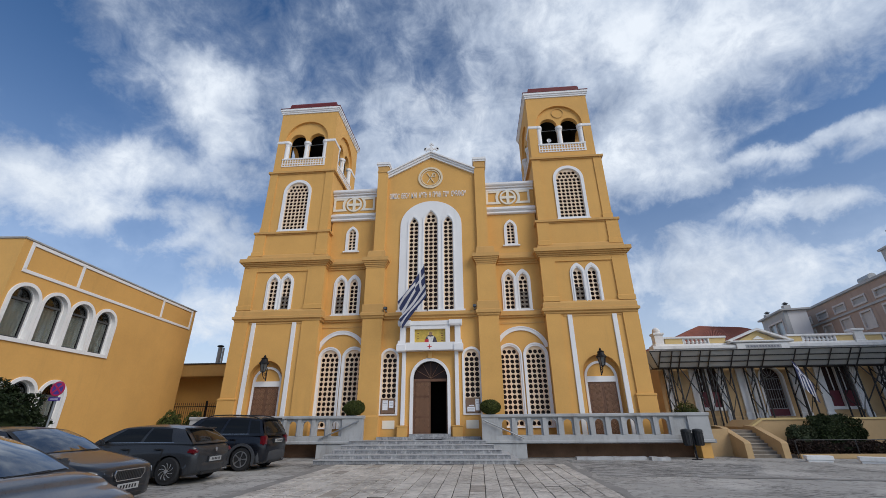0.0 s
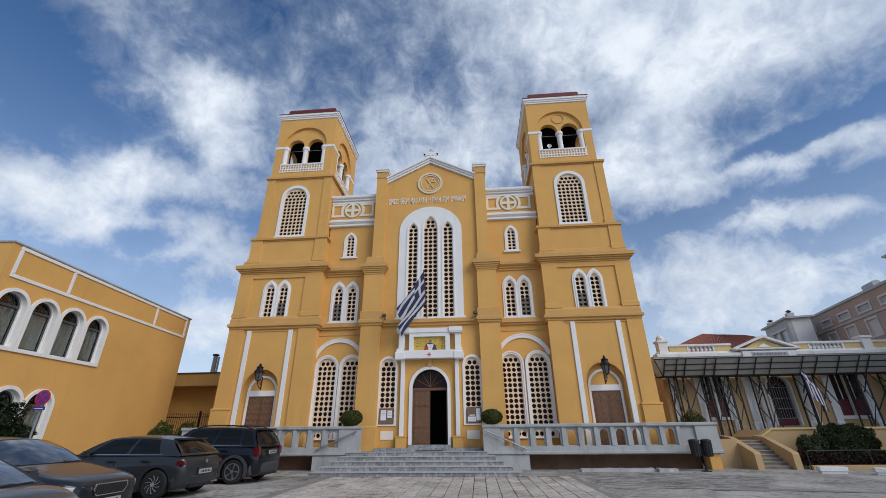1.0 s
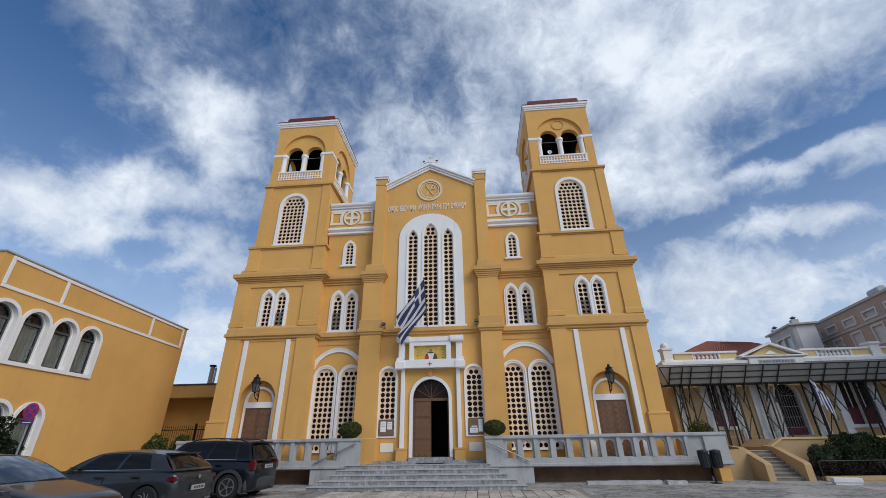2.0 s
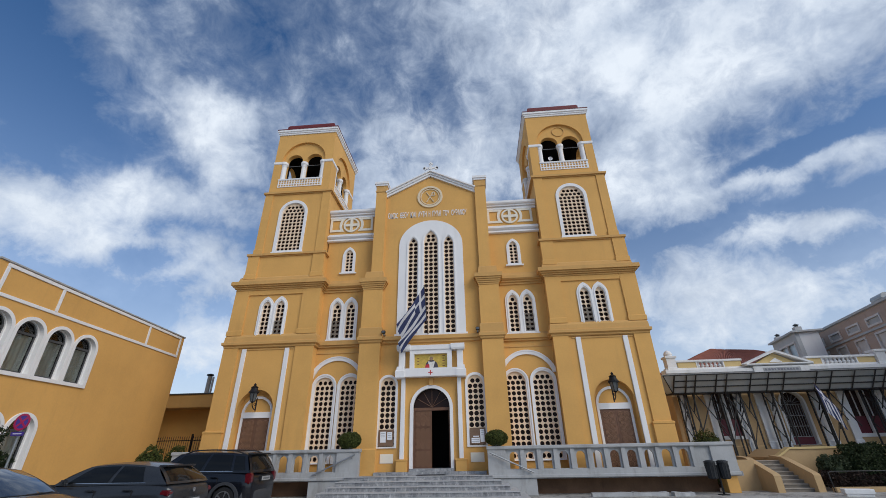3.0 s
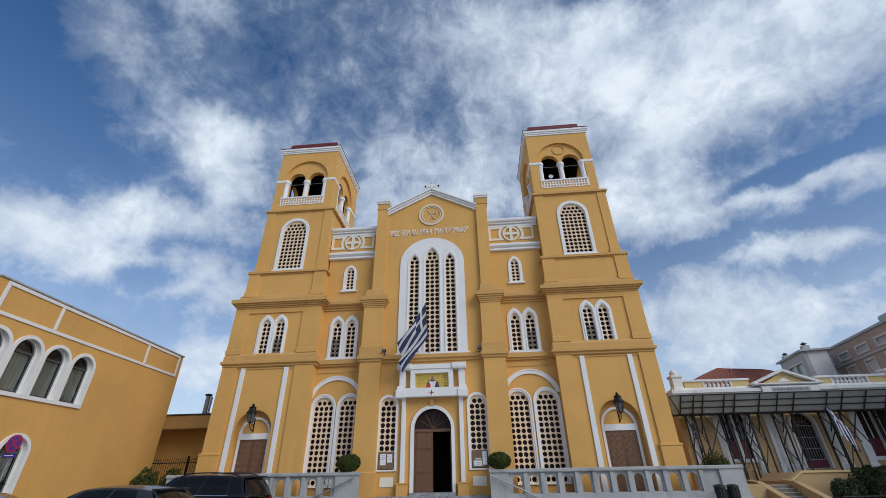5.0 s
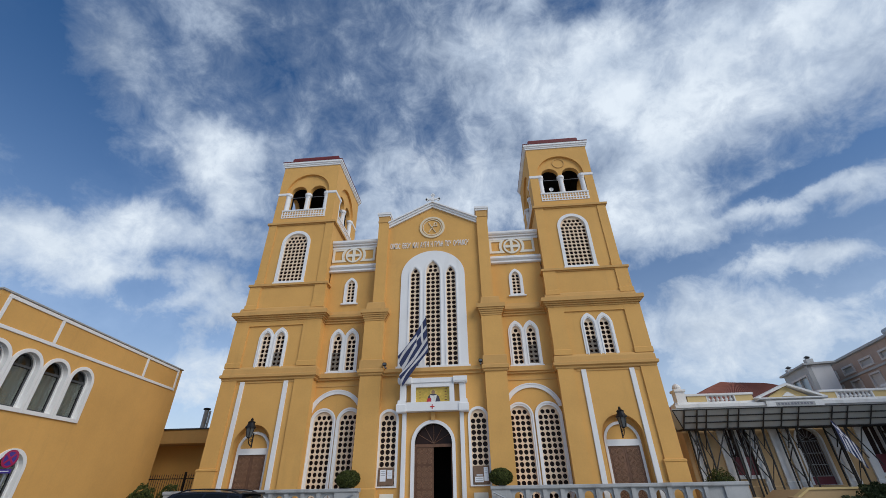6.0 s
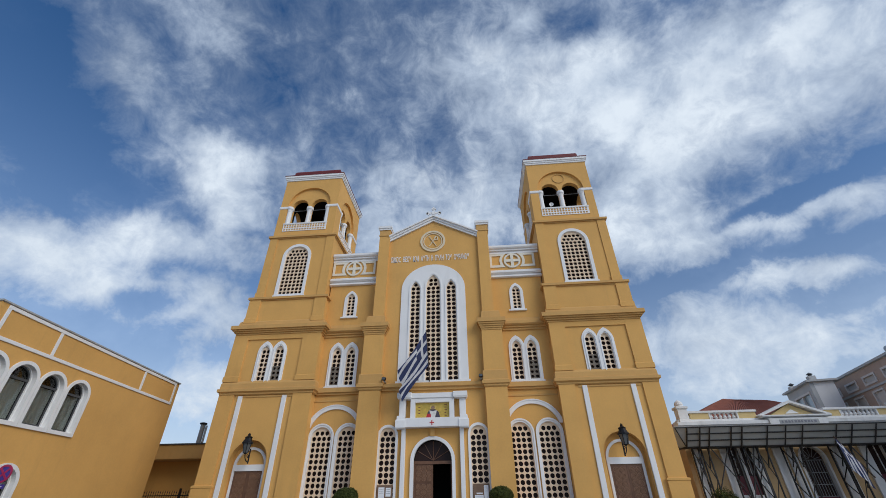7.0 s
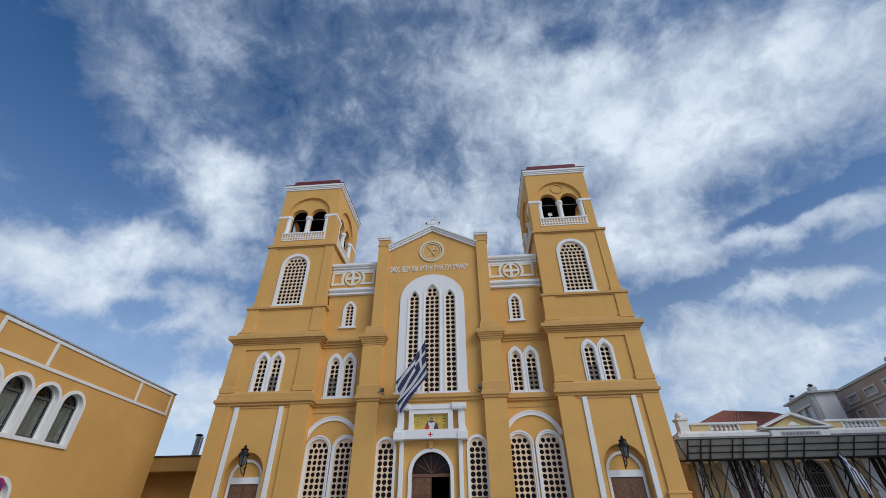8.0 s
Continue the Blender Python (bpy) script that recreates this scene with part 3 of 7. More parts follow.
def side_door(parent, cx):
    """Two carved wooden leaves with raised panels."""
    for k in (-1, 1):
        x0, x1 = sorted((cx, cx + k * 0.645))
        leaf = part("door_leaf", boxes((x0 + 0.008, x1, 0.30, 0.335, TERR, 3.09)), WOOD_DOOR, parent, "carved brown wooden door leaf")
        carving(leaf, x0 + 0.08, x1 - 0.06, 0.30, TERR + 0.1, 3.0)


def scroll_boss(bm, cx, cz, r, y):
    """One carved roundel: a rim, a ring inside it and a domed knob."""
    plate(circle(cx, cz, r, 14), [circle(cx, cz, r * 0.76, 14)], y - 0.03, y + 0.004, bm)
    plate(circle(cx, cz, r * 0.56, 10), [circle(cx, cz, r * 0.36, 10)], y - 0.022, y + 0.004, bm)
    plate(circle(cx, cz, r * 0.2, 6), [], y - 0.03, y + 0.004, bm)


def carving(leaf, x0, x1, y, z0, z1):
    """Close-set carved roundels with small leaves between them, on a door leaf."""
    bm = bmesh.new()
    step = 0.235
    n = max(2, round((x1 - x0) / step))
    rows = max(2, round((z1 - z0) / step))
    dx, dz = (x1 - x0) / n, (z1 - z0) / rows
    for j in range(rows):
        for i in range(n):
            cx, cz = x0 + (i + 0.5) * dx, z0 + (j + 0.5) * dz
            scroll_boss(bm, cx, cz, 0.5 * min(dx, dz) - 0.006, y)
            if i and j:
                u, v, k = x0 + i * dx, z0 + j * dz, 0.045
                plate([(u - k, v), (u, v - k), (u + k, v), (u, v + k)], [], y - 0.02, y + 0.004, bm)
    part("carving", bm, CARVED, leaf)


def belfry_side(h):
    """One belfry face in local x (centre 0, half width h) and z, front at y 0."""
    bm = plate(rect(-h, h, 15.46, 20.08), [arch(0, 1.36, 16.5, 19.34, "round", 1.36)], 0.0, 0.14)
    ops = [arch(-0.62, 0.50, 16.5, 18.48), arch(0.62, 0.50, 16.5, 18.48)]
    plate(rect(-h, h, 15.46, 20.08), ops, 0.14, 0.42, bm)
    return bm


BW, BD = 1.84, 2.22          # half width and half depth of the bell stage


def belfry(s):
    cx, cy = SIDE[s]["belfry"] * s, 0.12 + BD
    x0, x1 = cx - BW, cx + BW
    for k in range(4):
        half, reach = (BD - 0.42, BW) if k % 2 else (BW, BD)
        rot = Matrix.Translation((cx, cy, 0)) @ Matrix.Rotation(k * math.pi / 2, 4, "Z") @ Matrix.Translation((0, -reach, 0))

        def face(name, bm, mat, label=""):
            bmesh.ops.transform(bm, matrix=rot, verts=bm.verts)
            return part(name, bm, mat, church, label)
        face("belfry_wall", belfry_side(half), OCHRE)
        # added black plate behind the openings: the inner shade as colour
        face("belfry_shade_lining", plate(rect(-half + 0.43, half - 0.43, 15.85, 19.4) if not k % 2 else rect(-half, half, 15.85, 19.4), [arch(-0.62, 0.51, 16.49, 18.49), arch(0.62, 0.51, 16.49, 18.49)], 0.425, 0.45), SHADE_BLACK)
        # imposts on the corner piers, columns, tie bar, balustrade
        edge = BD if k % 2 else BW
        for q in (-1, 1):
            a, b = sorted((q * 1.33, q * (edge + 0.002)))
            face("impost", block(a, b, 0.0, 0.10, [(0.0, 17.68), (0.025, 17.70), (0.035, 17.72), (0.035, 17.86), (0.0, 17.88)]), WHITE, "white impost band")
        for u in (-1.24, 0.0, 1.24):
            bm = bmesh.new()
            prof = [(0.19, 16.5), (0.19, 16.56), (0.155, 16.60), (0.15, 17.5), (0.165, 17.53), (0.165, 17.56), (0.15, 17.58), (0.18, 17.66), (0.215, 17.70), (0.215, 17.86), (0.0001, 17.87)]
            lathe(bm, prof, u, 0.16 if u else 0.24, 14)
            face("column", bm, WHITE, "white round column")
        bm = bmesh.new()
        cyl(bm, (-1.3, 0.2, 17.62), (1.3, 0.2, 17.62), 0.014, n=6)
        face("tie_bar", bm, STEEL, "thin grey tie bar")
        bm = bmesh.new()
        outer = rect(-1.36, 1.36, 15.93, 16.50)
        holes = [rect(x - 0.055, x + 0.055, z - 0.06, z + 0.06) if (i + j) % 2 else circle(x, z, 0.068, 8)
                 for j, z in enumerate((16.04, 16.22, 16.36)) for i, x in enumerate([-1.36 + 0.11 + 0.163 * n for n in range(16)])]
        plate(outer, holes, -0.03, 0.03, bm)
        face("balustrade", bm, WHITE, "white pierced balustrade panel")
        face("balustrade_rail", boxes((-1.38, 1.38, -0.05, 0.06, 16.44, 16.52)), WHITE)
        if s > 0 and k == 0:
            face("tympanum_ring", plate(circle(0.02, 18.86, 0.37, 24), [circle(0.02, 18.86, 0.32, 24)], 0.10, 0.142), OCHRE_TRIM)
    # floor and ceiling blackened too, so the bell stage looks unlit
    part("belfry_floor", boxes((x0 + 0.42, x1 - 0.42, cy - BD + 0.42, cy + BD - 0.42, 15.46, 15.8)), SHADE_BLACK, church)
    part("belfry_ceiling", boxes((x0 + 0.3, x1 - 0.3, cy - BD + 0.3, cy + BD - 0.3, 19.45, 20.0)), SHADE_BLACK, church)
    bm = block(x0, x1, cy - BD, cy + BD, [(-0.02, 20.0), (0.05, 20.02), (0.05, 20.10), (0.09, 20.13), (0.09, 20.2), (0.14, 20.24), (0.14, 20.38)])
    part("roof_cornice", bm, WHITE, church, "white roof cornice")
    part("roof_edge", boxes((x0 - 0.16, x1 + 0.16, cy - BD - 0.16, cy + BD + 0.16, 20.38, 20.43)), ROOF_RED, church)
    bm = block(x0, x1, cy - BD, cy + BD, [(-0.26, 20.43), (-0.26, 21.0), (-0.32, 21.14), (-0.46, 21.24), (-1.7, 21.4)])
    part("tower_roof", bm, ROOF_RED, church, "low red tower roof")
    # bell on a crossbeam
    bm = bmesh.new()
    lathe(bm, [(0.42, 16.75), (0.40, 16.8), (0.30, 17.0), (0.24, 17.3), (0.2, 17.5), (0.06, 17.58)], cx, cy, 18)
    bell = part("bell", bm, BRONZE, church, "bronze bell")
    bm = bmesh.new()
    cyl(bm, (x0 + 0.3, cy, 17.62), (x1 - 0.3, cy, 17.62), 0.05)
    part("bell_beam", bm, IRON, church)


def bay(s):
    x0, x1 = sx(s, 3.0, 5.80)
    k = SIDE[s]
    holes = [arch(a * s, 0.57, 1.17, 4.95) for a in k["tall"]] + [arch(k["small"] * s, 0.34, 10.3, 11.78, "pointed")]
    holes += lancet_holes(k["bay_lancet"] * s, 6.66, 8.88)
    part("wall", plate(rect(x0, x1, 0, 12.66), holes, 0.5, 0.92), OCHRE, church)
    # relieving arch over the pair of tall windows
    ca, zc = k["arch"] * s, 4.41

    def segment(r, low):
        a0 = math.asin(low / r)
        return [(ca + r * math.cos(a0 + (math.pi - 2 * a0) * i / 28), zc + r * math.sin(a0 + (math.pi - 2 * a0) * i / 28)) for i in range(29)]
    bm = plate(segment(1.36, 0.36) + segment(1.20, 0.36)[::-1], [], 0.43, 0.5)
    plate(segment(1.40, 0.36) + segment(1.345, 0.36)[::-1], [], 0.41, 0.5, bm)
    part("relieving_arch", bm, WHITE, church, "white semicircular arch moulding")
    for a in k["tall"]:
        part("window_moulding", plate(arch(a * s, 0.60, 1.15, 4.99), [arch(a * s, 0.535, 1.155, 4.92)], 0.42, 0.46), WHITE, church)
        window(church, a * s, 0.59, 1.15, 4.97, "round", 0.125, 0.5, r=0.098, pitch=0.232, label="tall round-headed white-framed window with pierced grille")
    twin_lancets(k["bay_lancet"] * s, 6.66, 8.88, 0.5, k["bay_casement"])
    window(church, k["small"] * s, 0.36, 10.28, 11.82, "pointed", 0.15, 0.5, r=0.082, pitch=0.195, sill=0.1, label="small pointed white-framed window with pierced grille")
    bm = moulding(x0, x1, 0.5, [(0.40, 6.26), (0.40, 6.34), (0.32, 6.36), (0.32, 6.56), (0.42, 6.60), (0.46, 6.68)])
    part("string_course", bm, OCHRE_TRIM, church)
    part("panel_edge", boxes((x0, x1, 0.47, 0.5, 5.96, 6.03)), OCHRE_TRIM, church)
    bm = moulding(x0, x1, 0.5, [(0.44, 9.16), (0.44, 9.26), (0.37, 9.28), (0.37, 9.36), (0.30, 9.38), (0.24, 9.44), (0.24, 9.58), (0.40, 9.62), (0.46, 9.82)])
    part("bay_cornice", bm, OCHRE_TRIM, church)
    # parapet band with roundel
    x0, x1 = sx(s, 3.08, 5.86)
    bm = moulding(x0, x1, 0.92, [(0.42, 12.16), (0.36, 12.20), (0.36, 12.29), (0.47, 12.30), (0.47, 12.36), (0.38, 12.37), (0.31, 12.44), (0.31, 12.53), (0.47, 12.54), (0.47, 12.66)])
    part("parapet_moulding", bm, WHITE, church)
    part("parapet_wall", boxes((x0, x1, 0.5, 0.9, 12.66, 13.76)), OCHRE, church)
    bm = moulding(x0, x1, 0.92, [(0.44, 13.70), (0.44, 13.80), (0.47, 13.81), (0.47, 13.86), (0.37, 13.87), (0.37, 13.95), (0.30, 13.98), (0.26, 14.04), (0.26, 14.16)])
    part("parapet_coping", bm, WHITE, church)
    ci, cz = k["roundel"] * s, 13.24
    part("roundel", plate(circle(ci, cz, 0.46, 28), quarter_holes(ci, cz), 0.43, 0.5), STUCCO, church, "white roundel with a cross")
    for q in (-1, 1):
        # side panel whose inner edge curves round the roundel
        def curved(r, xa, za, zb):
            pts = [(ci + q * xa, za), (ci + q * xa, zb)]
            for i in range(9):
                dz = (zb - cz) + (za - zb) * i / 8
                pts.append((ci + q * math.sqrt(max(0.02, r * r - dz * dz)), cz + dz))
            return pts
        bm = plate(curved(0.56, 1.24, 12.84, 13.70), [curved(0.70, 1.12, 12.97, 13.57)], 0.45, 0.5)
        part("parapet_panel", bm, STUCCO, church, "white panel moulding")


def quarter_holes(cx, cz):
    out = []
    for a in (45, 135, 225, 315):
        u = Vector((math.cos(radians(a)), math.sin(radians(a))))
        loop = []
        for k in (-33, -17, 0, 17, 33):
            loop.append((cx + 0.37 * math.cos(radians(a + k)), cz + 0.37 * math.sin(radians(a + k))))
        loop.append((cx + 0.11 * u.x, cz + 0.11 * u.y))
        out.append(loop)
    return out


def centre():
    # wall with the portal, narrow windows and the great window
    door = arch(0, 0.93, 0.0001 + TERR, 4.26)
    holes = [door, arch(2.0, 0.44, 1.74, 4.78), arch(-2.0, 0.44, 1.74, 4.78), arch(0, 1.68, 6.6, 12.98, "round", 1.48)]
    gable = [(-2.56, 0), (2.56, 0), (2.56, 14.69), (0, 15.97), (-2.56, 14.69)]
    part("wall", plate(gable, holes, 0.1, 0.55), OCHRE, church)
    for s in (-1, 1):
        part("pilaster", block(*sx(s, 2.42, 3.42), -0.2, 0.6, [(0.04, 0), (0.04, 1.68), (0, 1.72), (0, 9.05)]), OCHRE, church, "broad ochre pilaster")
        bm = block(*sx(s, 2.42, 3.42), -0.2, 0.6, [(0.03, 6.26), (0.06, 6.3), (0.06, 6.36), (0.12, 6.4), (0.12, 6.54), (0.06, 6.58), (0.06, 6.98), (0, 7.02)])
        part("string_course", bm, OCHRE_TRIM, church)
        bm = block(*sx(s, 2.42, 3.42), -0.2, 0.6, flare(8.98, 9.56, 0.2, 5, 0.2) + [(0.0, 9.6), (-0.05, 9.98), (-0.1, 10.02)])
        part("capital", bm, OCHRE_TRIM, church, "stepped ochre pilaster capital")
        part("pilaster", boxes((*sx(s, 2.52, 3.12), -0.08, 0.92, 9.9, 15.2)), OCHRE, church)
        bm = block(*sx(s, 2.52, 3.12), -0.08, 0.92, [(0.0, 14.98), (0.035, 15.02), (0.035, 15.1), (0.01, 15.12), (0.01, 15.40), (0.04, 15.42)])
        part("pier_cap", bm, OCHRE_TRIM, church)
        part("pier_coping", block(*sx(s, 2.52, 3.12), -0.08, 0.92, [(0.05, 15.42), (0.06, 15.52), (0.1, 15.54), (0.1, 15.68)]), WHITE, church, "white pier coping")
        # raking cornice
        a, b = (2.56 * s, 14.66), (0, 15.98)
        for d0, d1, p in ((0.0, 0.14, 0.0), (0.14, 0.27, -0.06), (0.27, 0.36, -0.14)):
            bm = plate([(a[0], a[1] + d0), (a[0], a[1] + d1), (0, b[1] + d1), (0, b[1] + d0)], [], p, 0.6)
            part("raking_cornice", bm, WHITE, church, "white raking cornice")
        # narrow window beside the portal
        window(church, 2.0 * s, 0.46, 1.72, 4.80, "round", 0.105, 0.1, r=0.104, pitch=0.232, label="narrow round-headed white-framed window beside the portal")
        part("white_panel", boxes((*sx(s, 1.66, 2.24), 0.075, 0.1, 1.14, 1.50), bevel=0.006), STUCCO, church, "cream rectangular stucco panel")
        # portal strip on its pedestal
        part("portal_strip", boxes((*sx(s, 1.19, 1.37), -0.07, 0.1, 1.28, 4.6), bevel=0.012), WHITE, church, "white portal strip")
        part("pedestal", block(*sx(s, 1.04, 1.50), -0.12, 0.1, [(0, 0), (0, 1.22), (0.025, 1.24), (0.025, 1.29)]), OCHRE, church)
    # string course over the portal
    part("string_course", moulding(-2.42, 2.42, 0.1, [(0.0, 6.26), (0.0, 6.36), (-0.1, 6.4), (-0.1, 6.56), (0.0, 6.60)]), OCHRE_TRIM, church)
    # portal head
    part("entablature", boxes((-1.22, 1.22, -0.28, 0.1, 4.62, 5.0), bevel=0.012), WHITE, church, "white portal entablature")
    part("portal_cornice", boxes((-0.98, 0.98, -0.24, 0.1, 5.84, 6.06), bevel=0.012), WHITE, church)
    for s in (-1, 1):
        part("entablature_block", block(*sx(s, 1.2, 1.6), -0.3, 0.1, [(0, 4.58), (0.02, 4.62), (0.02, 4.9), (-0.02, 4.95), (-0.04, 5.1)]), WHITE, church)
        part("icon_pilaster", boxes((*sx(s, 1.22, 1.5), -0.16, 0.1, 5.08, 5.84), bevel=0.01), WHITE, church)
        part("cornice_block", block(*sx(s, 0.98, 1.56), -0.28, 0.1, [(0, 5.82), (0.03, 5.9), (0.03, 6.09)]), WHITE, church)
    part("icon_frame", plate(rect(-0.98, 0.98, 4.98, 5.84), [rect(-0.77, 0.77, 4.99, 5.66)], -0.2, 0.06), WHITE, church, "white icon frame")
    part("keystone", boxes((-0.09, 0.09, -0.03, 0.1, 4.28, 4.6)), OCHRE_TRIM, church)
    # doorway
    ring = plate(arch(0, 0.96, TERR, 4.29), [arch(0, 0.82, TERR + 0.004, 4.15)], 0.02, 0.2)
    part("door_surround", ring, WHITE, church, "white arched door surround")
    # great window
    rise = 1.5
    l = [arch(-0.95, 0.25, 6.66, 11.98, "pointed", 0.5), arch(0, 0.37, 6.66, 12.36, "pointed", 0.72), arch(0.95, 0.25, 6.66, 11.98, "pointed", 0.5)]
    w = part("window", plate(arch(0, 1.7, 6.58, 13.0, "round", 1.5, 30), l, 0.04, 0.26), WHITE, church, "great white window surround with three pointed lights")
    for i, poly in enumerate(l):
        part("grille", plate(poly, grille_holes(poly, 0.107, 0.246, 0.240, 0.002), 0.13, 0.18), CREAM, w, "cream grille pierced with round holes")
        part("pane", plate(poly, [], 0.262, 0.275), DARK_PANE, w)
        xs = [p[0] for p in poly]
        big = arch((min(xs) + max(xs)) / 2, (max(xs) - min(xs)) / 2 + 0.085, 6.66, max(p[1] for p in poly) + 0.15, "pointed", (0.72 if i == 1 else 0.5) + 0.06)
        part("light_moulding", plate(big, [arch((min(xs) + max(xs)) / 2, (max(xs) - min(xs)) / 2 + 0.03, 6.665, max(p[1] for p in poly) + 0.05, "pointed", 0.74 if i == 1 else 0.52)], 0.01, 0.05), WHITE, w)
    part("sill", boxes((-1.78, 1.78, -0.02, 0.12, 6.58, 6.68)), WHITE, w)
    # medallion
    md = part("medallion", plate(circle(-0.03, 14.58, 0.72, 40), [circle(-0.03, 14.58, 0.6, 40)], 0.04, 0.1), PALE_OCHRE, church, "round pale stucco medallion with a monogram")
    part("medallion_ring", plate(circle(-0.03, 14.58, 0.55, 40), [circle(-0.03, 14.58, 0.5, 40)], 0.06, 0.1), PALE_OCHRE, md)
    # cross
    cr = bmesh.new()
    for pts in (rect(-0.055, 0.055, 16.2, 17.0), rect(-0.30, 0.30, 16.66, 16.77)):
        plate(pts, [], 0.18, 0.25, cr)
    for px, pz in ((-0.32, 16.715), (0.32, 16.715), (0, 17.02)):
        for dx, dz in ((0, 0.075), (0, -0.06), (0.075 if px >= 0 else -0.075, 0), (-0.06 if px <= 0 else 0.06, 0)):
            plate(circle(px + dx, pz + dz, 0.062, 8), [], 0.17, 0.26, cr)
    plate(circle(0, 16.715, 0.12, 12), [], 0.165, 0.265, cr)
    plate(rect(-0.14, 0.14, 16.2, 16.36), [], 0.1, 0.33, cr)
    part("cross", cr, WHITE, church, "white cross on the gable")


BRONZE = material("bell_bronze", (0.16, 0.12, 0.07), 0.5, metal=0.8, var=0.2, scale=4)
IRON = material("black_iron", (0.02, 0.02, 0.022), 0.5, metal=0.6, var=0.3, scale=6)
for s in (-1, 1):
    tower(s)
    bay(s)
centre()
# church nave behind
part("nave", boxes((-5.6, 5.6, 4.0, 34, 0, 12.0)), OCHRE, church)
# black box added behind the doorway; its colour gives the indoor darkness
part("shade_vestibule", boxes((-2.2, 2.2, 3.0, 3.1, 0, 5)), SHADE_BLACK, church)
part("shade_floor", boxes((-2.2, 2.2, 0.55, 3.0, 0.6, 0.9)), SHADE_BLACK, church)
part("shade_side", boxes((-2.3, -2.2, 0.56, 3.1, 0, 5)), SHADE_BLACK, church)
part("shade_side", boxes((2.2, 2.3, 0.56, 3.1, 0, 5)), SHADE_BLACK, church)
part("shade_ceiling", boxes((-2.3, 2.3, 0.56, 3.1, 5.0, 5.1)), SHADE_BLACK, church)

# ---- steps and terrace ----
terr = part("terrace", boxes((-10.9, 11.85, -0.985, 0.0, 0.56, TERR)), MARBLE)
tagged(terr, "grey marble terrace floor along the church front", "terrace", kind="structure")
# dark brown wall with near-black blotches
under = part("terrace_base", boxes((-10.8, 11.2, -0.25, -0.02, 0.0, 0.56)), material("blotched_brown_wall", (0.17, 0.095, 0.055), 0.9, var=0.35, scale=1.5, stain=0.6, stain_color=(0.03, 0.02, 0.015)))
tagged(under, "blotched dark brown wall under the terrace slab", "wall", kind="structure")

steps = thing("church_steps", "flight of five grey marble steps widening downwards", "steps", kind="structure")
RISE = TERR / 5
for k in range(5):
    xa, xb, ya = -4.06 + 0.17 * k, 3.68 - 0.29 * k, -3.34 + 0.55 * k
    seams = [xa + (xb - xa) * t for t in (0, 0.24, 0.5, 0.77, 1)]
    for a, b in zip(seams, seams[1:]):
        part("riser", boxes((a + 0.003, b - 0.003, ya + 0.03, -0.995, RISE * k, RISE * (k + 1) - 0.024)), MARBLE, steps)
        part("tread", boxes((a + 0.002, b - 0.002, ya, -0.995, RISE * (k + 1) - 0.024, RISE * (k + 1)), bevel=0.006), MARBLE_LIGHT, steps)
for i, (z, y) in enumerate(((0.82, -0.30), (0.93, -0.10))):
    part("threshold", boxes((-2.4 if not i else -0.95, 2.3 if not i else 0.95, y, 0.56 if i else -0.001, z - 0.11, z)), MARBLE, steps)

PX = 0.645


def parapet(xs, x_end, solid_first, solid_last, label):
    """Stone parapet: rails, posts and panels with arched openings; xs is the end by the steps."""
    s = 1 if x_end > xs else -1
    p = thing("parapet", label, "parapet", group="terrace parapets")
    a, b = sorted((xs, x_end))
    part("top_rail", moulding(a - 0.03, b + 0.03, -0.72, [(-1.03, 1.59), (-1.05, 1.62), (-1.05, 1.70), (-1.02, 1.72)]), GREY_STONE, p)
    part("bottom_rail", boxes((a, b, -1.02, -0.74, TERR, 0.88)), GREY_STONE, p)
    part("deck_edge", moulding(a - 0.02, b + 0.02, -0.985, [(-1.0, 0.58), (-1.06, 0.60), (-1.06, 0.68), (-1.02, 0.70), (-1.02, TERR)]), GREY_STONE, p)
    part("end_block", boxes((*sorted((xs, xs + s * solid_first)), -1.0, -0.76, 0.88, 1.59)), GREY_STONE, p)
    part("end_block", boxes((*sorted((x_end, x_end - s * solid_last)), -1.0, -0.76, 0.88, 1.59)), GREY_STONE, p)
    n = int((abs(x_end - xs) - solid_first - solid_last) / PX)
    pitch = (abs(x_end - xs) - solid_first - solid_last) / n
    for i in range(n):
        c = xs + s * (solid_first + (i + 0.5) * pitch)
        part("panel", plate(rect(c - pitch / 2, c + pitch / 2, 0.88, 1.59), [] if i == n - 1 and s > 0 else [arch(c, 0.175, 0.90, 1.50, "round", 0.175, 10)], -0.92, -0.82), GREY_STONE, p)
        if i:
            x = c - s * pitch / 2
            part("post", boxes((x - 0.085, x + 0.085, -1.0, -0.76, 0.88, 1.59), bevel=0.008), GREY_STONE, p)
    return p


parapet(2.36, 11.74, 0.714, 0.854, "grey stone parapet with arched openings beside the steps")
parapet(-2.86, -10.9, 0.935, 0.6, "grey stone parapet with arched openings behind parked cars")
for a, b in ((-4.86, -2.86), (2.36, 4.2)):
    w = part("stair_wall", boxes((a, b, -1.0, -0.3, 0, 0.56), bevel=0.01), GREY_STONE)
    tagged(w, "smooth grey stone base block beside the steps", "wall", kind="structure")
pier = part("terrace_pier", boxes((11.2, 11.62, -0.95, -0.45, 0, 0.56), bevel=0.01), OCHRE)
tagged(pier, "ochre plastered pier carrying the parapet end", "pier", kind="structure")


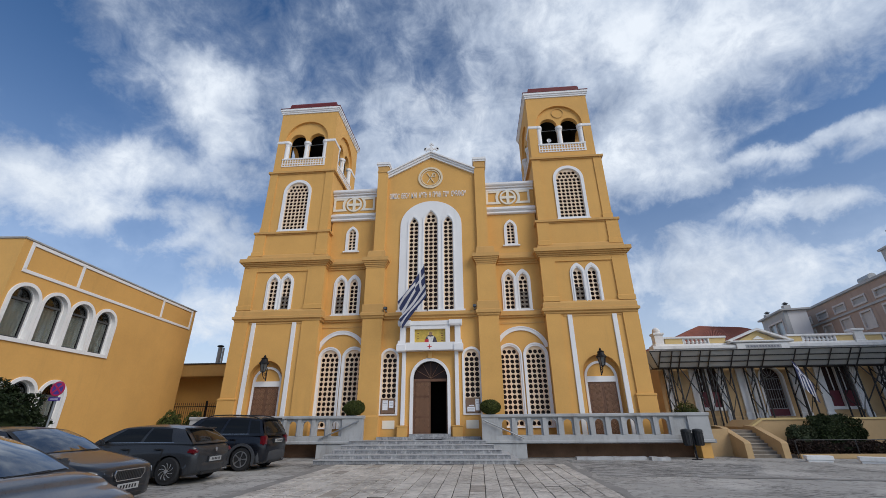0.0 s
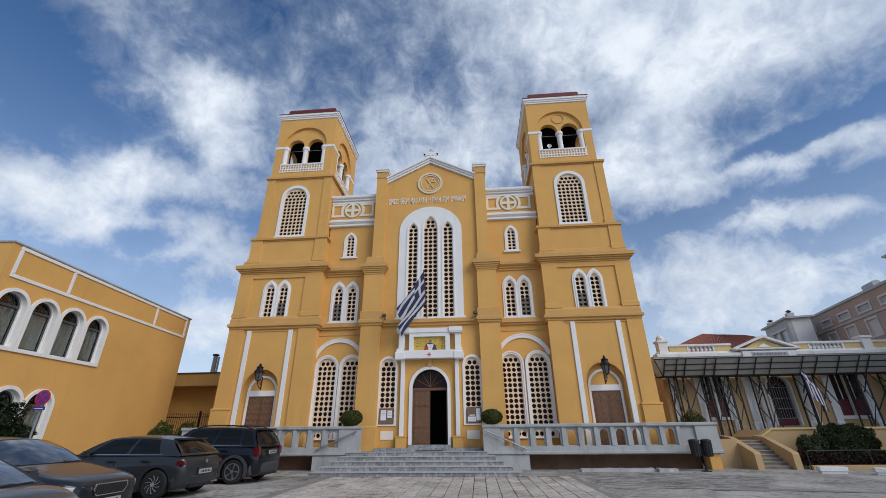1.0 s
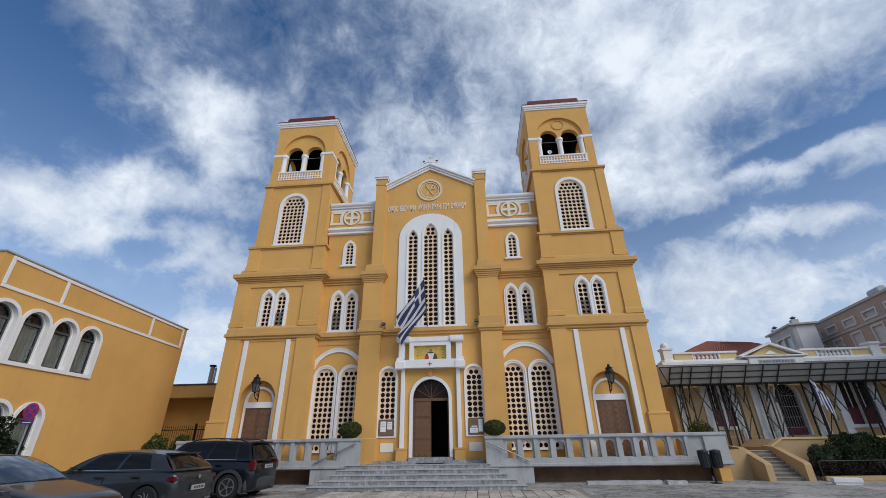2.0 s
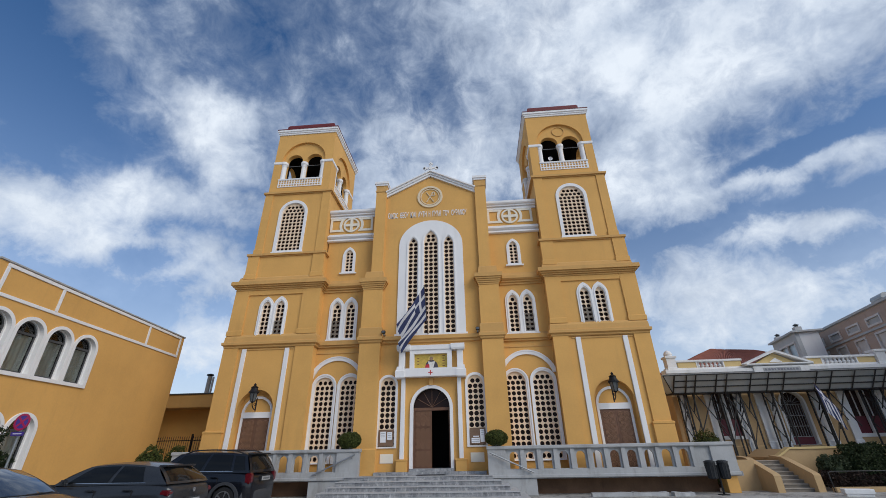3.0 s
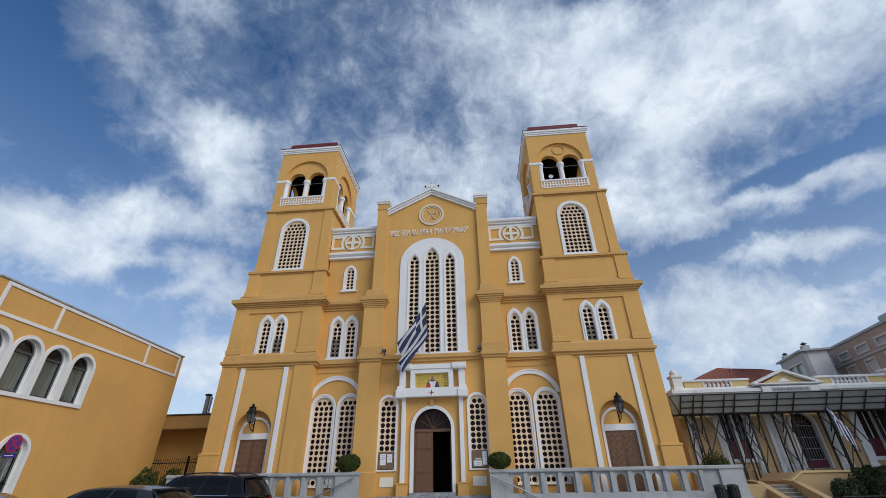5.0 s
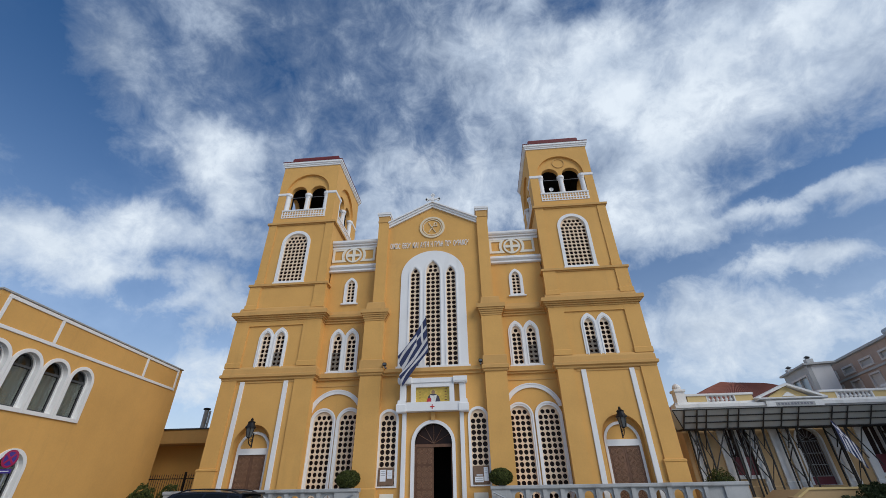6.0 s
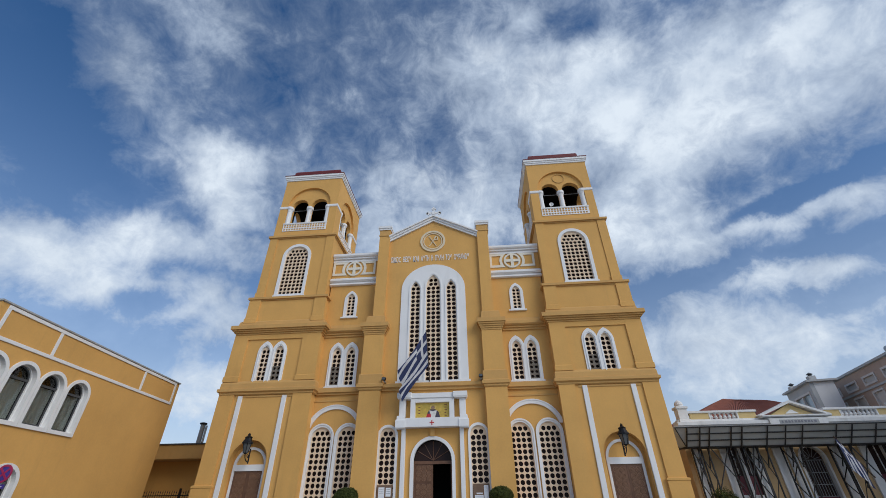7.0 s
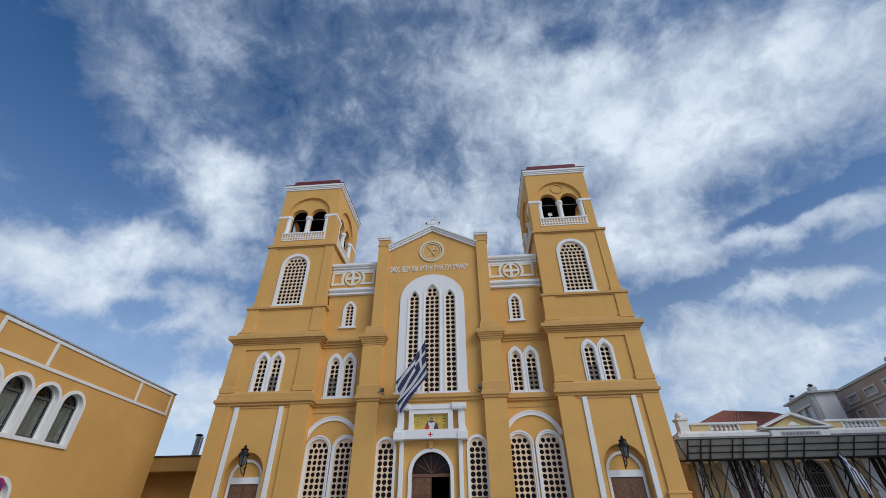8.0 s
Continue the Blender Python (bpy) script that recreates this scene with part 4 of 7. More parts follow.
def handrail(x0, x1):
    h = thing("handrail", "thin grey metal handrail fixed to the parapet face", "handrail", group="stair handrails")
    bm = bmesh.new()
    cyl(bm, (x0, -1.12, 1.5), (x1, -1.12, 0.78), 0.028, n=10)
    part("rail", bm, STEEL, h)
    for t in (0.08, 0.5, 0.92):
        x, z = x0 + (x1 - x0) * t, 1.5 - 0.72 * t
        bm = bmesh.new()
        cyl(bm, (x, -1.12, z - 0.02), (x, -1.0, z - 0.06), 0.014, n=8)
        part("bracket", bm, STEEL, h)


handrail(-3.0, -4.72)
handrail(2.42, 4.1)

# ---- main door ----
door = thing("main_door", "carved brown double door with one leaf open", "door")
bm = boxes((-0.79, -0.01, 0.30, 0.36, 0.93, 3.22))
leaf = part("door_leaf", bm, WOOD_DOOR, door, "closed carved wooden leaf")
carving(leaf, -0.74, -0.06, 0.30, 0.98, 1.6)
carving(leaf, -0.74, -0.06, 0.30, 1.66, 2.5)
carving(leaf, -0.74, -0.06, 0.30, 2.58, 3.18)
part("rail", boxes((-0.77, -0.03, 0.27, 0.30, 2.50, 2.56)), WOOD_DOOR, leaf)
part("door_leaf", boxes((0.74, 0.79, 0.36, 1.12, 0.93, 3.22)), WOOD_DOOR, door, "wooden leaf swung inwards")
part("transom", boxes((-0.82, 0.82, 0.26, 0.38, 3.22, 3.34)), WOOD_DOOR, door)
fan = part("fanlight", plate(arch(0, 0.81, 3.34, 4.14, "round", 0.8), [], 0.34, 0.36), DARK_PANE, door, "dark arched fanlight")
for a in (30, 60, 90, 120, 150):
    bm = bmesh.new()
    cyl(bm, (0, 0.325, 3.36), (0.78 * math.cos(radians(a)), 0.325, 3.36 + 0.76 * math.sin(radians(a))), 0.014, n=6)
    part("glazing_bar", bm, WOOD_DOOR, fan)
part("door_jamb", boxes((-0.82, -0.79, 0.22, 0.38, 0.93, 3.22)), WOOD_DOOR, door)
part("door_jamb", boxes((0.79, 0.82, 0.22, 0.36, 0.93, 3.22)), WOOD_DOOR, door)
mat_ob = part("door_mat", boxes((-0.55, 0.6, -0.75, -0.32, TERR, TERR + 0.02), bevel=0.005), IRON)
tagged(mat_ob, "dark door mat on the terrace before the door", "door mat")

# ---- icon over the door ----
icon = thing("icon_panel", "gold mosaic icon panel in a white frame over the door", "icon panel")
part("gold_ground", boxes((-0.77, 0.77, -0.05, 0.05, 4.985, 5.665)), GOLD, icon)
flat_parts = [("halo", circle(0.02, 5.46, 0.15, 20), 0.003, (0.70, 0.50, 0.13)), ("robe", [(-0.26, 5.0), (0.36, 5.0), (0.28, 5.26), (0.12, 5.38), (-0.10, 5.38), (-0.22, 5.26)], 0.005, (0.06, 0.05, 0.07)),
              ("stole", [(-0.06, 5.0), (0.10, 5.0), (0.20, 5.34), (0.02, 5.30), (-0.14, 5.34)], 0.008, (0.65, 0.62, 0.58)), ("red_shape", [(-0.30, 5.0), (-0.06, 5.0), (-0.08, 5.2), (-0.24, 5.18)], 0.010, (0.45, 0.03, 0.04)),
              ("head_shape", circle(0.02, 5.45, 0.085, 14), 0.008, (0.32, 0.2, 0.12))]
for nm, pts, d, col in flat_parts:
    part(nm, plate(pts, [], -0.05 - d, -0.049), material("icon_" + nm, col, 0.6, var=0.2, scale=12), icon)
ICON_INK = material("dark_red_ink", (0.16, 0.05, 0.03), 0.6, var=0.2, scale=12)
for i in range(5):
    part("letter_bar", boxes((0.54, 0.62 if i % 2 else 0.65, -0.056, -0.049, 5.10 + i * 0.115, 5.13 + i * 0.115)), ICON_INK, icon)
    if i < 3:
        part("letter_bar", boxes((-0.64, -0.55, -0.056, -0.049, 5.2 + i * 0.13, 5.23 + i * 0.13)), ICON_INK, icon)
part("cross_mark", plate(rect(-0.1, 0.1, 4.77, 4.81), [], -0.288, -0.279), RED_PAINT, icon)
part("cross_mark", plate(rect(-0.02, 0.02, 4.69, 4.89), [], -0.289, -0.2795), RED_PAINT, icon)


# ---- lettering ----
def lettering(name, text, width, height, cx, z, y, mat, parent, depth=0.03, bold=0.0):
    cu = bpy.data.curves.new(name, "FONT")
    cu.body, cu.align_x, cu.size, cu.extrude, cu.offset = text, "CENTER", 1.0, 0.03, bold
    tmp = new(name, cu)
    bpy.context.view_layer.update()
    me = bpy.data.meshes.new_from_object(tmp.evaluated_get(bpy.context.evaluated_depsgraph_get()))
    bpy.data.objects.remove(tmp)
    n = len(me.vertices)
    co = np.empty(n * 3)
    me.vertices.foreach_get("co", co)
    co = co.reshape(-1, 3)
    lo, hi = co.min(0), co.max(0)
    k = (np.array((width, height, depth)) / (hi - lo))
    co = (co - (lo + hi) / 2) * k
    out = np.stack((co[:, 0] + cx, y - co[:, 2], co[:, 1] + z), 1)
    me.vertices.foreach_set("co", out.ravel())
    me.update()
    me.materials.clear()
    me.materials.append(mat)
    ob = new(name, me)
    ob.parent = parent
    return ob


words, x = "ΟΙΚΟC ΘΕΟΥ ΚΑΙ ΑΥΤΗ Η ΠΥΛΗ ΤΟΥ ΟΥΡΑΝΟΥ".split(), -2.4
unit = 4.78 / 38.0
for wd in words:
    ww = unit * (len(wd) - 0.25 - 0.3 * wd.count("Ι"))
    ob = lettering("inscription_word", wd, ww, 0.37, x + ww / 2, 13.46, 0.09, WHITE, church, 0.024, 0.012)
    x += ww + unit * 0.95
mono = bmesh.new()
for lean in (0.2, -0.2):
    plate([(-0.03 + lean - 0.022, 14.90), (-0.03 + lean + 0.022, 14.90), (-0.03 - lean + 0.022, 14.24), (-0.03 - lean - 0.022, 14.24)], [], 0.055, 0.1, mono)
plate(arch(0.16, 0.10, 14.64, 14.90), [arch(0.16, 0.06, 14.68, 14.86)], 0.05, 0.1, mono)
part("monogram", mono, PALE_OCHRE, church, "raised monogram")


# ---- wall lanterns ----
def lantern(x):
    l = thing("wall_lantern", "black iron wall lantern on a scrolled bracket over the side door", "wall lamp", group="church lanterns")
    bm = bmesh.new()
    cyl(bm, (x, 0.0, 3.35), (x, 0.0, 3.95), 0.03, n=8)
    part("back_bar", bm, IRON, l)
    bm = bmesh.new()
    pts = [Vector((x, -0.02 - 0.36 * math.sin(a * 1.57), 3.42 + 0.30 * (1 - math.cos(a * 1.57)))) for a in [i / 8 for i in range(9)]]
    for p, q in zip(pts, pts[1:]):
        cyl(bm, p, q, 0.022, n=6)
    part("bracket", bm, IRON, l)
    bm = bmesh.new()
    pts = [Vector((x, -0.13 - (0.1 - 0.009 * i) * math.cos(i * 0.7), 3.62 + (0.1 - 0.009 * i) * math.sin(i * 0.7))) for i in range(11)]
    for p, q in zip(pts, pts[1:]):
        cyl(bm, p, q, 0.012, n=5)
    part("scroll", bm, IRON, l)
    bm = bmesh.new()
    lathe(bm, [(0.11, 3.74), (0.185, 4.12)], x, -0.38, 6)
    part("glass", bm, LAMP_GLASS, l, "pale lantern glass")
    for i in range(6):
        a = math.pi / 3 * i
        bm = bmesh.new()
        cyl(bm, (x + 0.112 * math.cos(a), -0.38 + 0.112 * math.sin(a), 3.74), (x + 0.19 * math.cos(a), -0.38 + 0.19 * math.sin(a), 4.12), 0.015, n=5)
        part("frame_bar", bm, IRON, l)
    bm = bmesh.new()
    lathe(bm, [(0.235, 4.11), (0.235, 4.15), (0.20, 4.19), (0.15, 4.28), (0.145, 4.33), (0.165, 4.36), (0.10, 4.40), (0.05, 4.44), (0.06, 4.48), (0.005, 4.55)], x, -0.38, 12)
    part("cap", bm, IRON, l)
    bm = bmesh.new()
    lathe(bm, [(0.02, 3.68), (0.05, 3.70), (0.10, 3.75), (0.10, 3.77)], x, -0.38, 10)
    part("base", bm, IRON, l)


lantern(7.97)
lantern(-8.14)


# ---- notice boards, small fittings ----
def notice_board(x, wide, sheets):
    n = thing("notice_board", "brown notice board with pinned white papers under the window", "notice board", group="church notice boards")
    part("board", boxes((x - 0.33, x + 0.33, 0.03, 0.07, 1.80, 2.46), bevel=0.005), BOARD, n)
    for a, b, c, d in sheets:
        sh = part("paper", boxes((x + a, x + b, 0.022, 0.028, c, d)), PAPER, n, "white printed paper")
        for k in range(3):
            z = d - 0.06 - k * 0.07
            if z > c + 0.04:
                part("print_line", boxes((x + a + 0.03, x + b - 0.03, 0.019, 0.022, z - 0.012, z)), PRINT, sh)


notice_board(-2.0, 0.6, [(-0.25, 0.0, 1.95, 2.38), (0.06, 0.27, 2.05, 2.36)])
notice_board(2.0, 0.6, [(-0.27, 0.08, 1.86, 2.06), (-0.2, 0.05, 2.1, 2.14), (0.11, 0.29, 1.9, 2.4)])
for s in (-1, 1):
    f = thing("floodlight", "small dark floodlight above the string course", "floodlight", group="facade floodlights")
    part("housing", boxes((*sx(s, 2.16, 2.34), -0.40, -0.26, 6.66, 6.80), bevel=0.02), IRON, f)
    part("lens", boxes((*sx(s, 2.18, 2.32), -0.408, -0.401, 6.68, 6.78)), LAMP_GLASS, f)
    part("arm", boxes((*sx(s, 2.22, 2.28), -0.26, 0.1, 6.6, 6.68)), STEEL, f)
horn = thing("loudspeaker", "white horn loudspeaker in the bell opening", "loudspeaker")
bm = bmesh.new()
lathe(bm, [(0.05, 0), (0.06, 0.15), (0.12, 0.3), (0.2, 0.36), (0.21, 0.37), (0.11, 0.31), (0.03, 0.2)], 0, 0, 16)
bmesh.ops.transform(bm, matrix=pose(7.02, 0.25, 16.70, 90, 0, 0) @ Matrix.Scale(0.62, 4), verts=bm.verts)
part("horn", bm, WHITE, horn)
part("bracket", boxes((6.99, 7.05, 0.1, 0.17, 16.5, 16.7)), STEEL, horn)
rod = bmesh.new()
cyl(rod, (7.7, 1.4, 21.0), (7.7, 1.4, 21.7), 0.02, n=6)
tagged(part("lightning_rod", rod, IRON), "thin dark lightning rod on the tower roof", "lightning rod")


# ---- flags ----
def flag(name, base, tip, width, drop, seed, label, sway):
    """Striped cloth hanging from a slanted pole."""
    f = thing(name, label, "flag")
    bm = bmesh.new()
    cyl(bm, base, tip, 0.025, 0.018, n=8)
    part("pole", bm, POLE, f)
    bm = bmesh.new()
    cyl(bm, tip, Vector(tip) + (Vector(tip) - Vector(base)).normalized() * 0.06, 0.035, 0.01, n=8)
    part("finial", bm, POLE, f)
    B, T = Vector(base), Vector(tip)
    nu, nv = 36, 44
    bm = bmesh.new()
    uv = bm.loops.layers.uv.new("cloth")
    grid = []
    for j in range(nv + 1):
        row = []
        for i in range(nu + 1):
            u, v = i / nu, j / nv          # u along the fly, v along the pole from the tip
            root = T.lerp(B, v * 0.68)
            fold = 0.10 * math.sin(9 * v + 4 * u + seed) * u ** 0.7 + 0.05 * math.sin(17 * v - 6 * u) * u
            p = root + Vector((sway * u + fold * 0.5, -0.10 * u + fold, -drop * u + 0.25 * v * u))
            row.append(bm.verts.new(p))
        grid.append(row)
    for j in range(nv):
        for i in range(nu):
            fc = bm.faces.new((grid[j][i], grid[j][i + 1], grid[j + 1][i + 1], grid[j + 1][i]))
            for lp, (a, b) in zip(fc.loops, ((i, j), (i + 1, j), (i + 1, j + 1), (i, j + 1))):
                lp[uv].uv = (a / nu, b / nv)
    ob = part("cloth", bm, FLAG_CLOTH, f, "blue and white striped cloth with a canton cross", smooth=True)
    return f


# ---- left house ----
D = Vector((-0.0826, 0.9966, 0)).normalized()
HM = Matrix(((D.x, -D.y, 0, -13.8), (D.y, D.x, 0, -8.0), (0, 0, 1, 0), (0, 0, 0, 1)))
house = thing("side_house", "two-storey ochre house with white arched windows and roof band", "house", at=HM)
wins = [(0.76 + 1.262 * i, 4.15, 6.23) for i in range(4)] + [(0.62 + 1.26 * i, 0.95, 3.07) for i in range(3)]
part("wall", plate(rect(0, 10.9, 0, 7.7), [arch(c, 0.58, a + 0.02, b - 0.03) for c, a, b in wins], 0.0, 0.35), OCHRE, house)
part("wall", boxes((0, 0.35, 0.35, 14, 0, 7.7)), OCHRE, house)
part("wall", boxes((10.55, 10.9, 0.35, 14, 0, 7.7)), OCHRE, house)
part("roof", block(0, 10.9, 0, 14, [(0.0, 7.68), (0.05, 7.70), (0.05, 7.75)]), GREY_STONE, house, "pale grey metal roof edge")
# floor between the storeys, coloured black for the darkness of the rooms
part("shade_inner_floor", boxes((0.35, 10.55, 0.36, 13.9, 3.4, 3.6)), SHADE_BLACK, house)
for z0, z1 in ((7.54, 7.66), (6.53, 6.65)):
    part("band_moulding", boxes((0.28, 10.62, -0.04, 0.0, z0, z1), bevel=0.008), WHITE, house)
for x in (0.28, 2.58, 7.86, 10.5):
    part("band_moulding", boxes((x, x + 0.12, -0.045, 0.0, 6.65, 7.54), bevel=0.008), WHITE, house)
for c, a, b in wins:
    inner = arch(c, 0.50, a + 0.13, b - 0.12)
    w = part("window", plate(arch(c, 0.625, a, b), [inner], -0.06, 0.12), WHITE, house, "white-framed arched window")
    deep = part("reveal", plate(arch(c, 0.56, a + 0.05, b - 0.05), [arch(c, 0.47, a + 0.16, b - 0.15)], 0.12, 0.22), WHITE, w)
    part("pane", plate(arch(c, 0.47, a + 0.16, b - 0.15), [], 0.215, 0.225), HOUSE_GLASS, w, "dark window glass")
    part("curtain", curtain_mesh(c, 0.45, a + 0.2, b - 0.62, 0.30), CURTAIN, w, "grey-white hanging curtain")
    part("transom", boxes((c - 0.47, c + 0.47, 0.17, 0.213, b - 0.62, b - 0.54)), ROOF_EDGE, w)
    part("sash_frame", plate(arch(c, 0.475, a + 0.155, b - 0.145), [arch(c, 0.42, a + 0.21, b - 0.2)], 0.18, 0.212), ROOF_EDGE, w)
# added black wall close behind the windows, painted-in room shade
part("shade_back_wall", boxes((0.35, 10.55, 1.6, 1.7, 0, 7.6)), SHADE_BLACK, house)

# ---- low wing between house and church ----
wing = thing("low_wing", "low brown-ochre flat-roofed wing behind an iron fence", "house")
part("wall", boxes((-20, -10.4, 7.2, 7.5, 0, 4.4)), OCHRE, wing)
part("roof_slab", boxes((-20, -10.4, 5.9, 12, 4.22, 4.98), bevel=0.02), OCHRE_TRIM, wing)
part("roof_edge", boxes((-20, -10.4, 5.84, 12.05, 4.98, 5.05)), ROOF_EDGE, wing)
bm = bmesh.new()
cyl(bm, (-13.1, 5.7, 0), (-13.1, 5.7, 5.1), 0.07, n=10)
part("downpipe", bm, POLE, wing)
ch = thing("stove_chimney", "dark metal stovepipe on the low roof", "chimney")
bm = bmesh.new()
cyl(bm, (-15.35, 7, 5.0), (-15.35, 7, 6.25), 0.14, n=12)
part("pipe", bm, STEEL, ch, "weathered metal pipe")
bm = bmesh.new()
cyl(bm, (-15.1, 7, 5.0), (-15.1, 7, 6.2), 0.06, n=10)
part("thin_pipe", bm, STEEL, ch)
bm = bmesh.new()
lathe(bm, [(0.2, 6.27), (0.22, 6.3), (0.2, 6.36), (0.04, 6.4)], -15.35, 7, 12)
part("cowl", bm, IRON, ch)
fence = thing("iron_fence", "dark wrought-iron fence with pointed bars", "fence")
part("rail", boxes((-15.4, -10.4, 2.98, 3.02, 2.28, 2.32)), IRON, fence)
part("rail", boxes((-15.4, -10.4, 2.98, 3.02, 1.2, 1.24)), IRON, fence)
for i in range(42):
    x = -15.35 + i * 0.12
    bm = bmesh.new()
    cyl(bm, (x, 3.0, 0.9), (x, 3.0, 2.42), 0.012, n=5)
    cyl(bm, (x, 3.0, 2.42), (x, 3.0, 2.52), 0.024, 0.002, n=5)
    part("bar", bm, IRON, fence)
for x in (-15.4, -12.9, -10.45):
    part("post", boxes((x - 0.03, x + 0.03, 2.95, 3.05, 0, 2.6)), IRON, fence)
fw = part("fence_wall", boxes((-15.4, -10.4, 2.9, 3.15, 0, 0.95)), OCHRE)
tagged(fw, "low ochre wall under the iron fence", "wall", kind="structure")

flag("church_flag", (-0.14, 0.0, 6.62), (-0.14, -1.55, 8.52), 1.0, 1.85, 0.4, "blue and white striped flag drooping from a slanted pole", -1.18)


# ---- plants ----
def foliage(center, radii, n, size, seed, lumps=7, clipped=False, rough=0.1, boxy=0):
    """A crown of many small bent leaves gathered in uneven clumps."""
    rnd = random.Random(seed)
    bm = bmesh.new()
    c = Vector(center)
    clump = []
    for i in range(lumps):
        d = Vector((rnd.gauss(0, 1), rnd.gauss(0, 1), rnd.gauss(0, 1))).normalized()
        clump.append((Vector((d.x * radii[0], d.y * radii[1], d.z * radii[2])) * rnd.uniform(0.35, 0.6), rnd.uniform(0.42, 0.62)))
    for i in range(n):
        o, k = clump[i % lumps]
        d = Vector((rnd.gauss(0, 1), rnd.gauss(0, 1), rnd.gauss(0, 1))).normalized()
        r = k * (1 - 0.35 * rnd.random() ** 2)
        if clipped:
            o, r = Vector((0, 0, 0)), 0.93 + rough * noise.noise(d * 3.0 + Vector((seed, 0, 0))) + rnd.uniform(-0.06, 0.05)
            if boxy:
                r *= 1.0 / max(0.62, (abs(d.x) ** boxy + abs(d.y) ** boxy + abs(d.z) ** boxy) ** (1 / boxy))
        p = c + o + Vector((d.x * radii[0], d.y * radii[1], d.z * radii[2])) * r
        s = size * rnd.uniform(0.6, 1.3)
        nrm = (d + 0.8 * Vector((rnd.gauss(0, 1), rnd.gauss(0, 1), rnd.gauss(0, 1)))).normalized()
        t = nrm.orthogonal().normalized()
        t = (Matrix.Rotation(rnd.uniform(0, 6.28), 3, nrm) @ t)
        b = nrm.cross(t)
        v = [bm.verts.new(p - t * s), bm.verts.new(p + b * s * 0.45 + nrm * s * 0.12), bm.verts.new(p + t * s), bm.verts.new(p - b * s * 0.45 + nrm * s * 0.12)]
        bm.faces.new((v[0], v[1], v[2]))
        bm.faces.new((v[0], v[2], v[3]))
    return bm


def leaf_part(name, bm, mat, parent):
    me = bpy.data.meshes.new(name)
    bm.to_mesh(me)
    bm.free()
    me.materials.append(mat)
    ob = new(name, me)
    ob.parent = parent
    return ob


def leaf_material(name, a, b):
    m = bpy.data.materials.new(name)
    m.use_nodes = True
    nt = m.node_tree
    bs = nt.nodes["Principled BSDF"]
    geo = nt.nodes.new("ShaderNodeNewGeometry")
    link(nt, ramp(nt, geo.outputs["Random Per Island"], [(0.0, a), (1.0, b)]), bs.inputs["Base Color"])
    bs.inputs["Roughness"].default_value = 0.6
    bs.inputs["Specular IOR Level"].default_value = 0.15
    return m


BOX_LEAF = leaf_material("boxwood_leaves", (0.034, 0.044, 0.010), (0.09, 0.102, 0.026))
DARK_LEAF = leaf_material("dark_hedge_leaves", (0.008, 0.014, 0.006), (0.024, 0.036, 0.013))
HEDGE_LEAF = leaf_material("green_hedge_leaves", (0.014, 0.022, 0.008), (0.042, 0.058, 0.02))
PALE_LEAF = leaf_material("grey_green_leaves", (0.03, 0.042, 0.02), (0.075, 0.09, 0.045))
BARK = material("bark", (0.08, 0.055, 0.04), 0.9, var=0.3, scale=8)
TERRACOTTA = material("grey_pot", (0.25, 0.24, 0.23), 0.8, var=0.15, scale=5)


def shrub(name, at, radii, n, size, seed, mat, label, group="", lumps=9, stem=True, clipped=False, rough=0.1, boxy=0):
    p = thing(name, label, "shrub" if "shrub" in name or "hedge" in name else "plant", group)
    x, y, z = at
    leaf_part("crown", foliage((x, y, z + radii[2] * 1.02), radii, n, size, seed, lumps, clipped, rough, boxy), mat, p)
    core = bmesh.new()
    bmesh.ops.create_icosphere(core, subdivisions=3, radius=1.0)
    for v in core.verts:
        k = (0.80 if clipped else 0.45) + 0.1 * noise.noise(v.co * 2.3 + Vector((seed, 0, 0)))
        v.co = Vector((x + v.co.x * radii[0] * k, y + v.co.y * radii[1] * k, z + radii[2] * 1.02 + v.co.z * radii[2] * k))
    part("inner_growth", core, DARK_LEAF, p)
    if stem:
        bm = bmesh.new()
        for i in range(4):
            a = i * 1.6 + seed
            cyl(bm, (x + 0.02 * i, y, z - 0.02), (x + radii[0] * 0.4 * math.cos(a), y + radii[1] * 0.4 * math.sin(a), z + radii[2] * 0.9), 0.02, 0.008, n=6)
        part("stem", bm, BARK, p)
    return p


def potted_ball(x, y, z, r, seed, group="boxwood balls on the parapet"):
    p = shrub("potted_shrub", (x, y, z - 0.02), (r, r * 0.8, r * 0.66), 4200, 0.034, seed, BOX_LEAF, "clipped round green boxwood on the parapet", group, clipped=True)
    bm = bmesh.new()
    lathe(bm, [(0.10, z), (0.12, z + 0.06), (0.02, z + 0.062)], x, y, 14)
    part("pot", bm, TERRACOTTA, p)


potted_ball(-3.33, -0.88, 1.72, 0.5, 1)
potted_ball(2.76, -0.88, 1.72, 0.47, 2)
shrub("round_shrub", (-12.3, -0.4, 0.0), (0.58, 0.58, 0.98), 6000, 0.045, 3, BOX_LEAF, "rounded green shrub beside the house", clipped=True, rough=0.3)
shrub("round_shrub", (-11.65, 0.4, 0.0), (0.5, 0.5, 0.98), 5000, 0.045, 4, BOX_LEAF, "rounded green shrub by the fence", clipped=True, rough=0.3)
shrub("hedge_shrub", (-11.9, -8.7, 0.0), (1.2, 1.5, 1.30), 17000, 0.06, 5, DARK_LEAF, "dark evergreen shrub before the house windows", clipped=True, rough=0.35)
shrub("round_shrub", (12.05, 1.5, 0.0), (0.72, 0.6, 1.08), 6500, 0.042, 6, BOX_LEAF, "rounded green shrub behind the parapet end", clipped=True, rough=0.25)

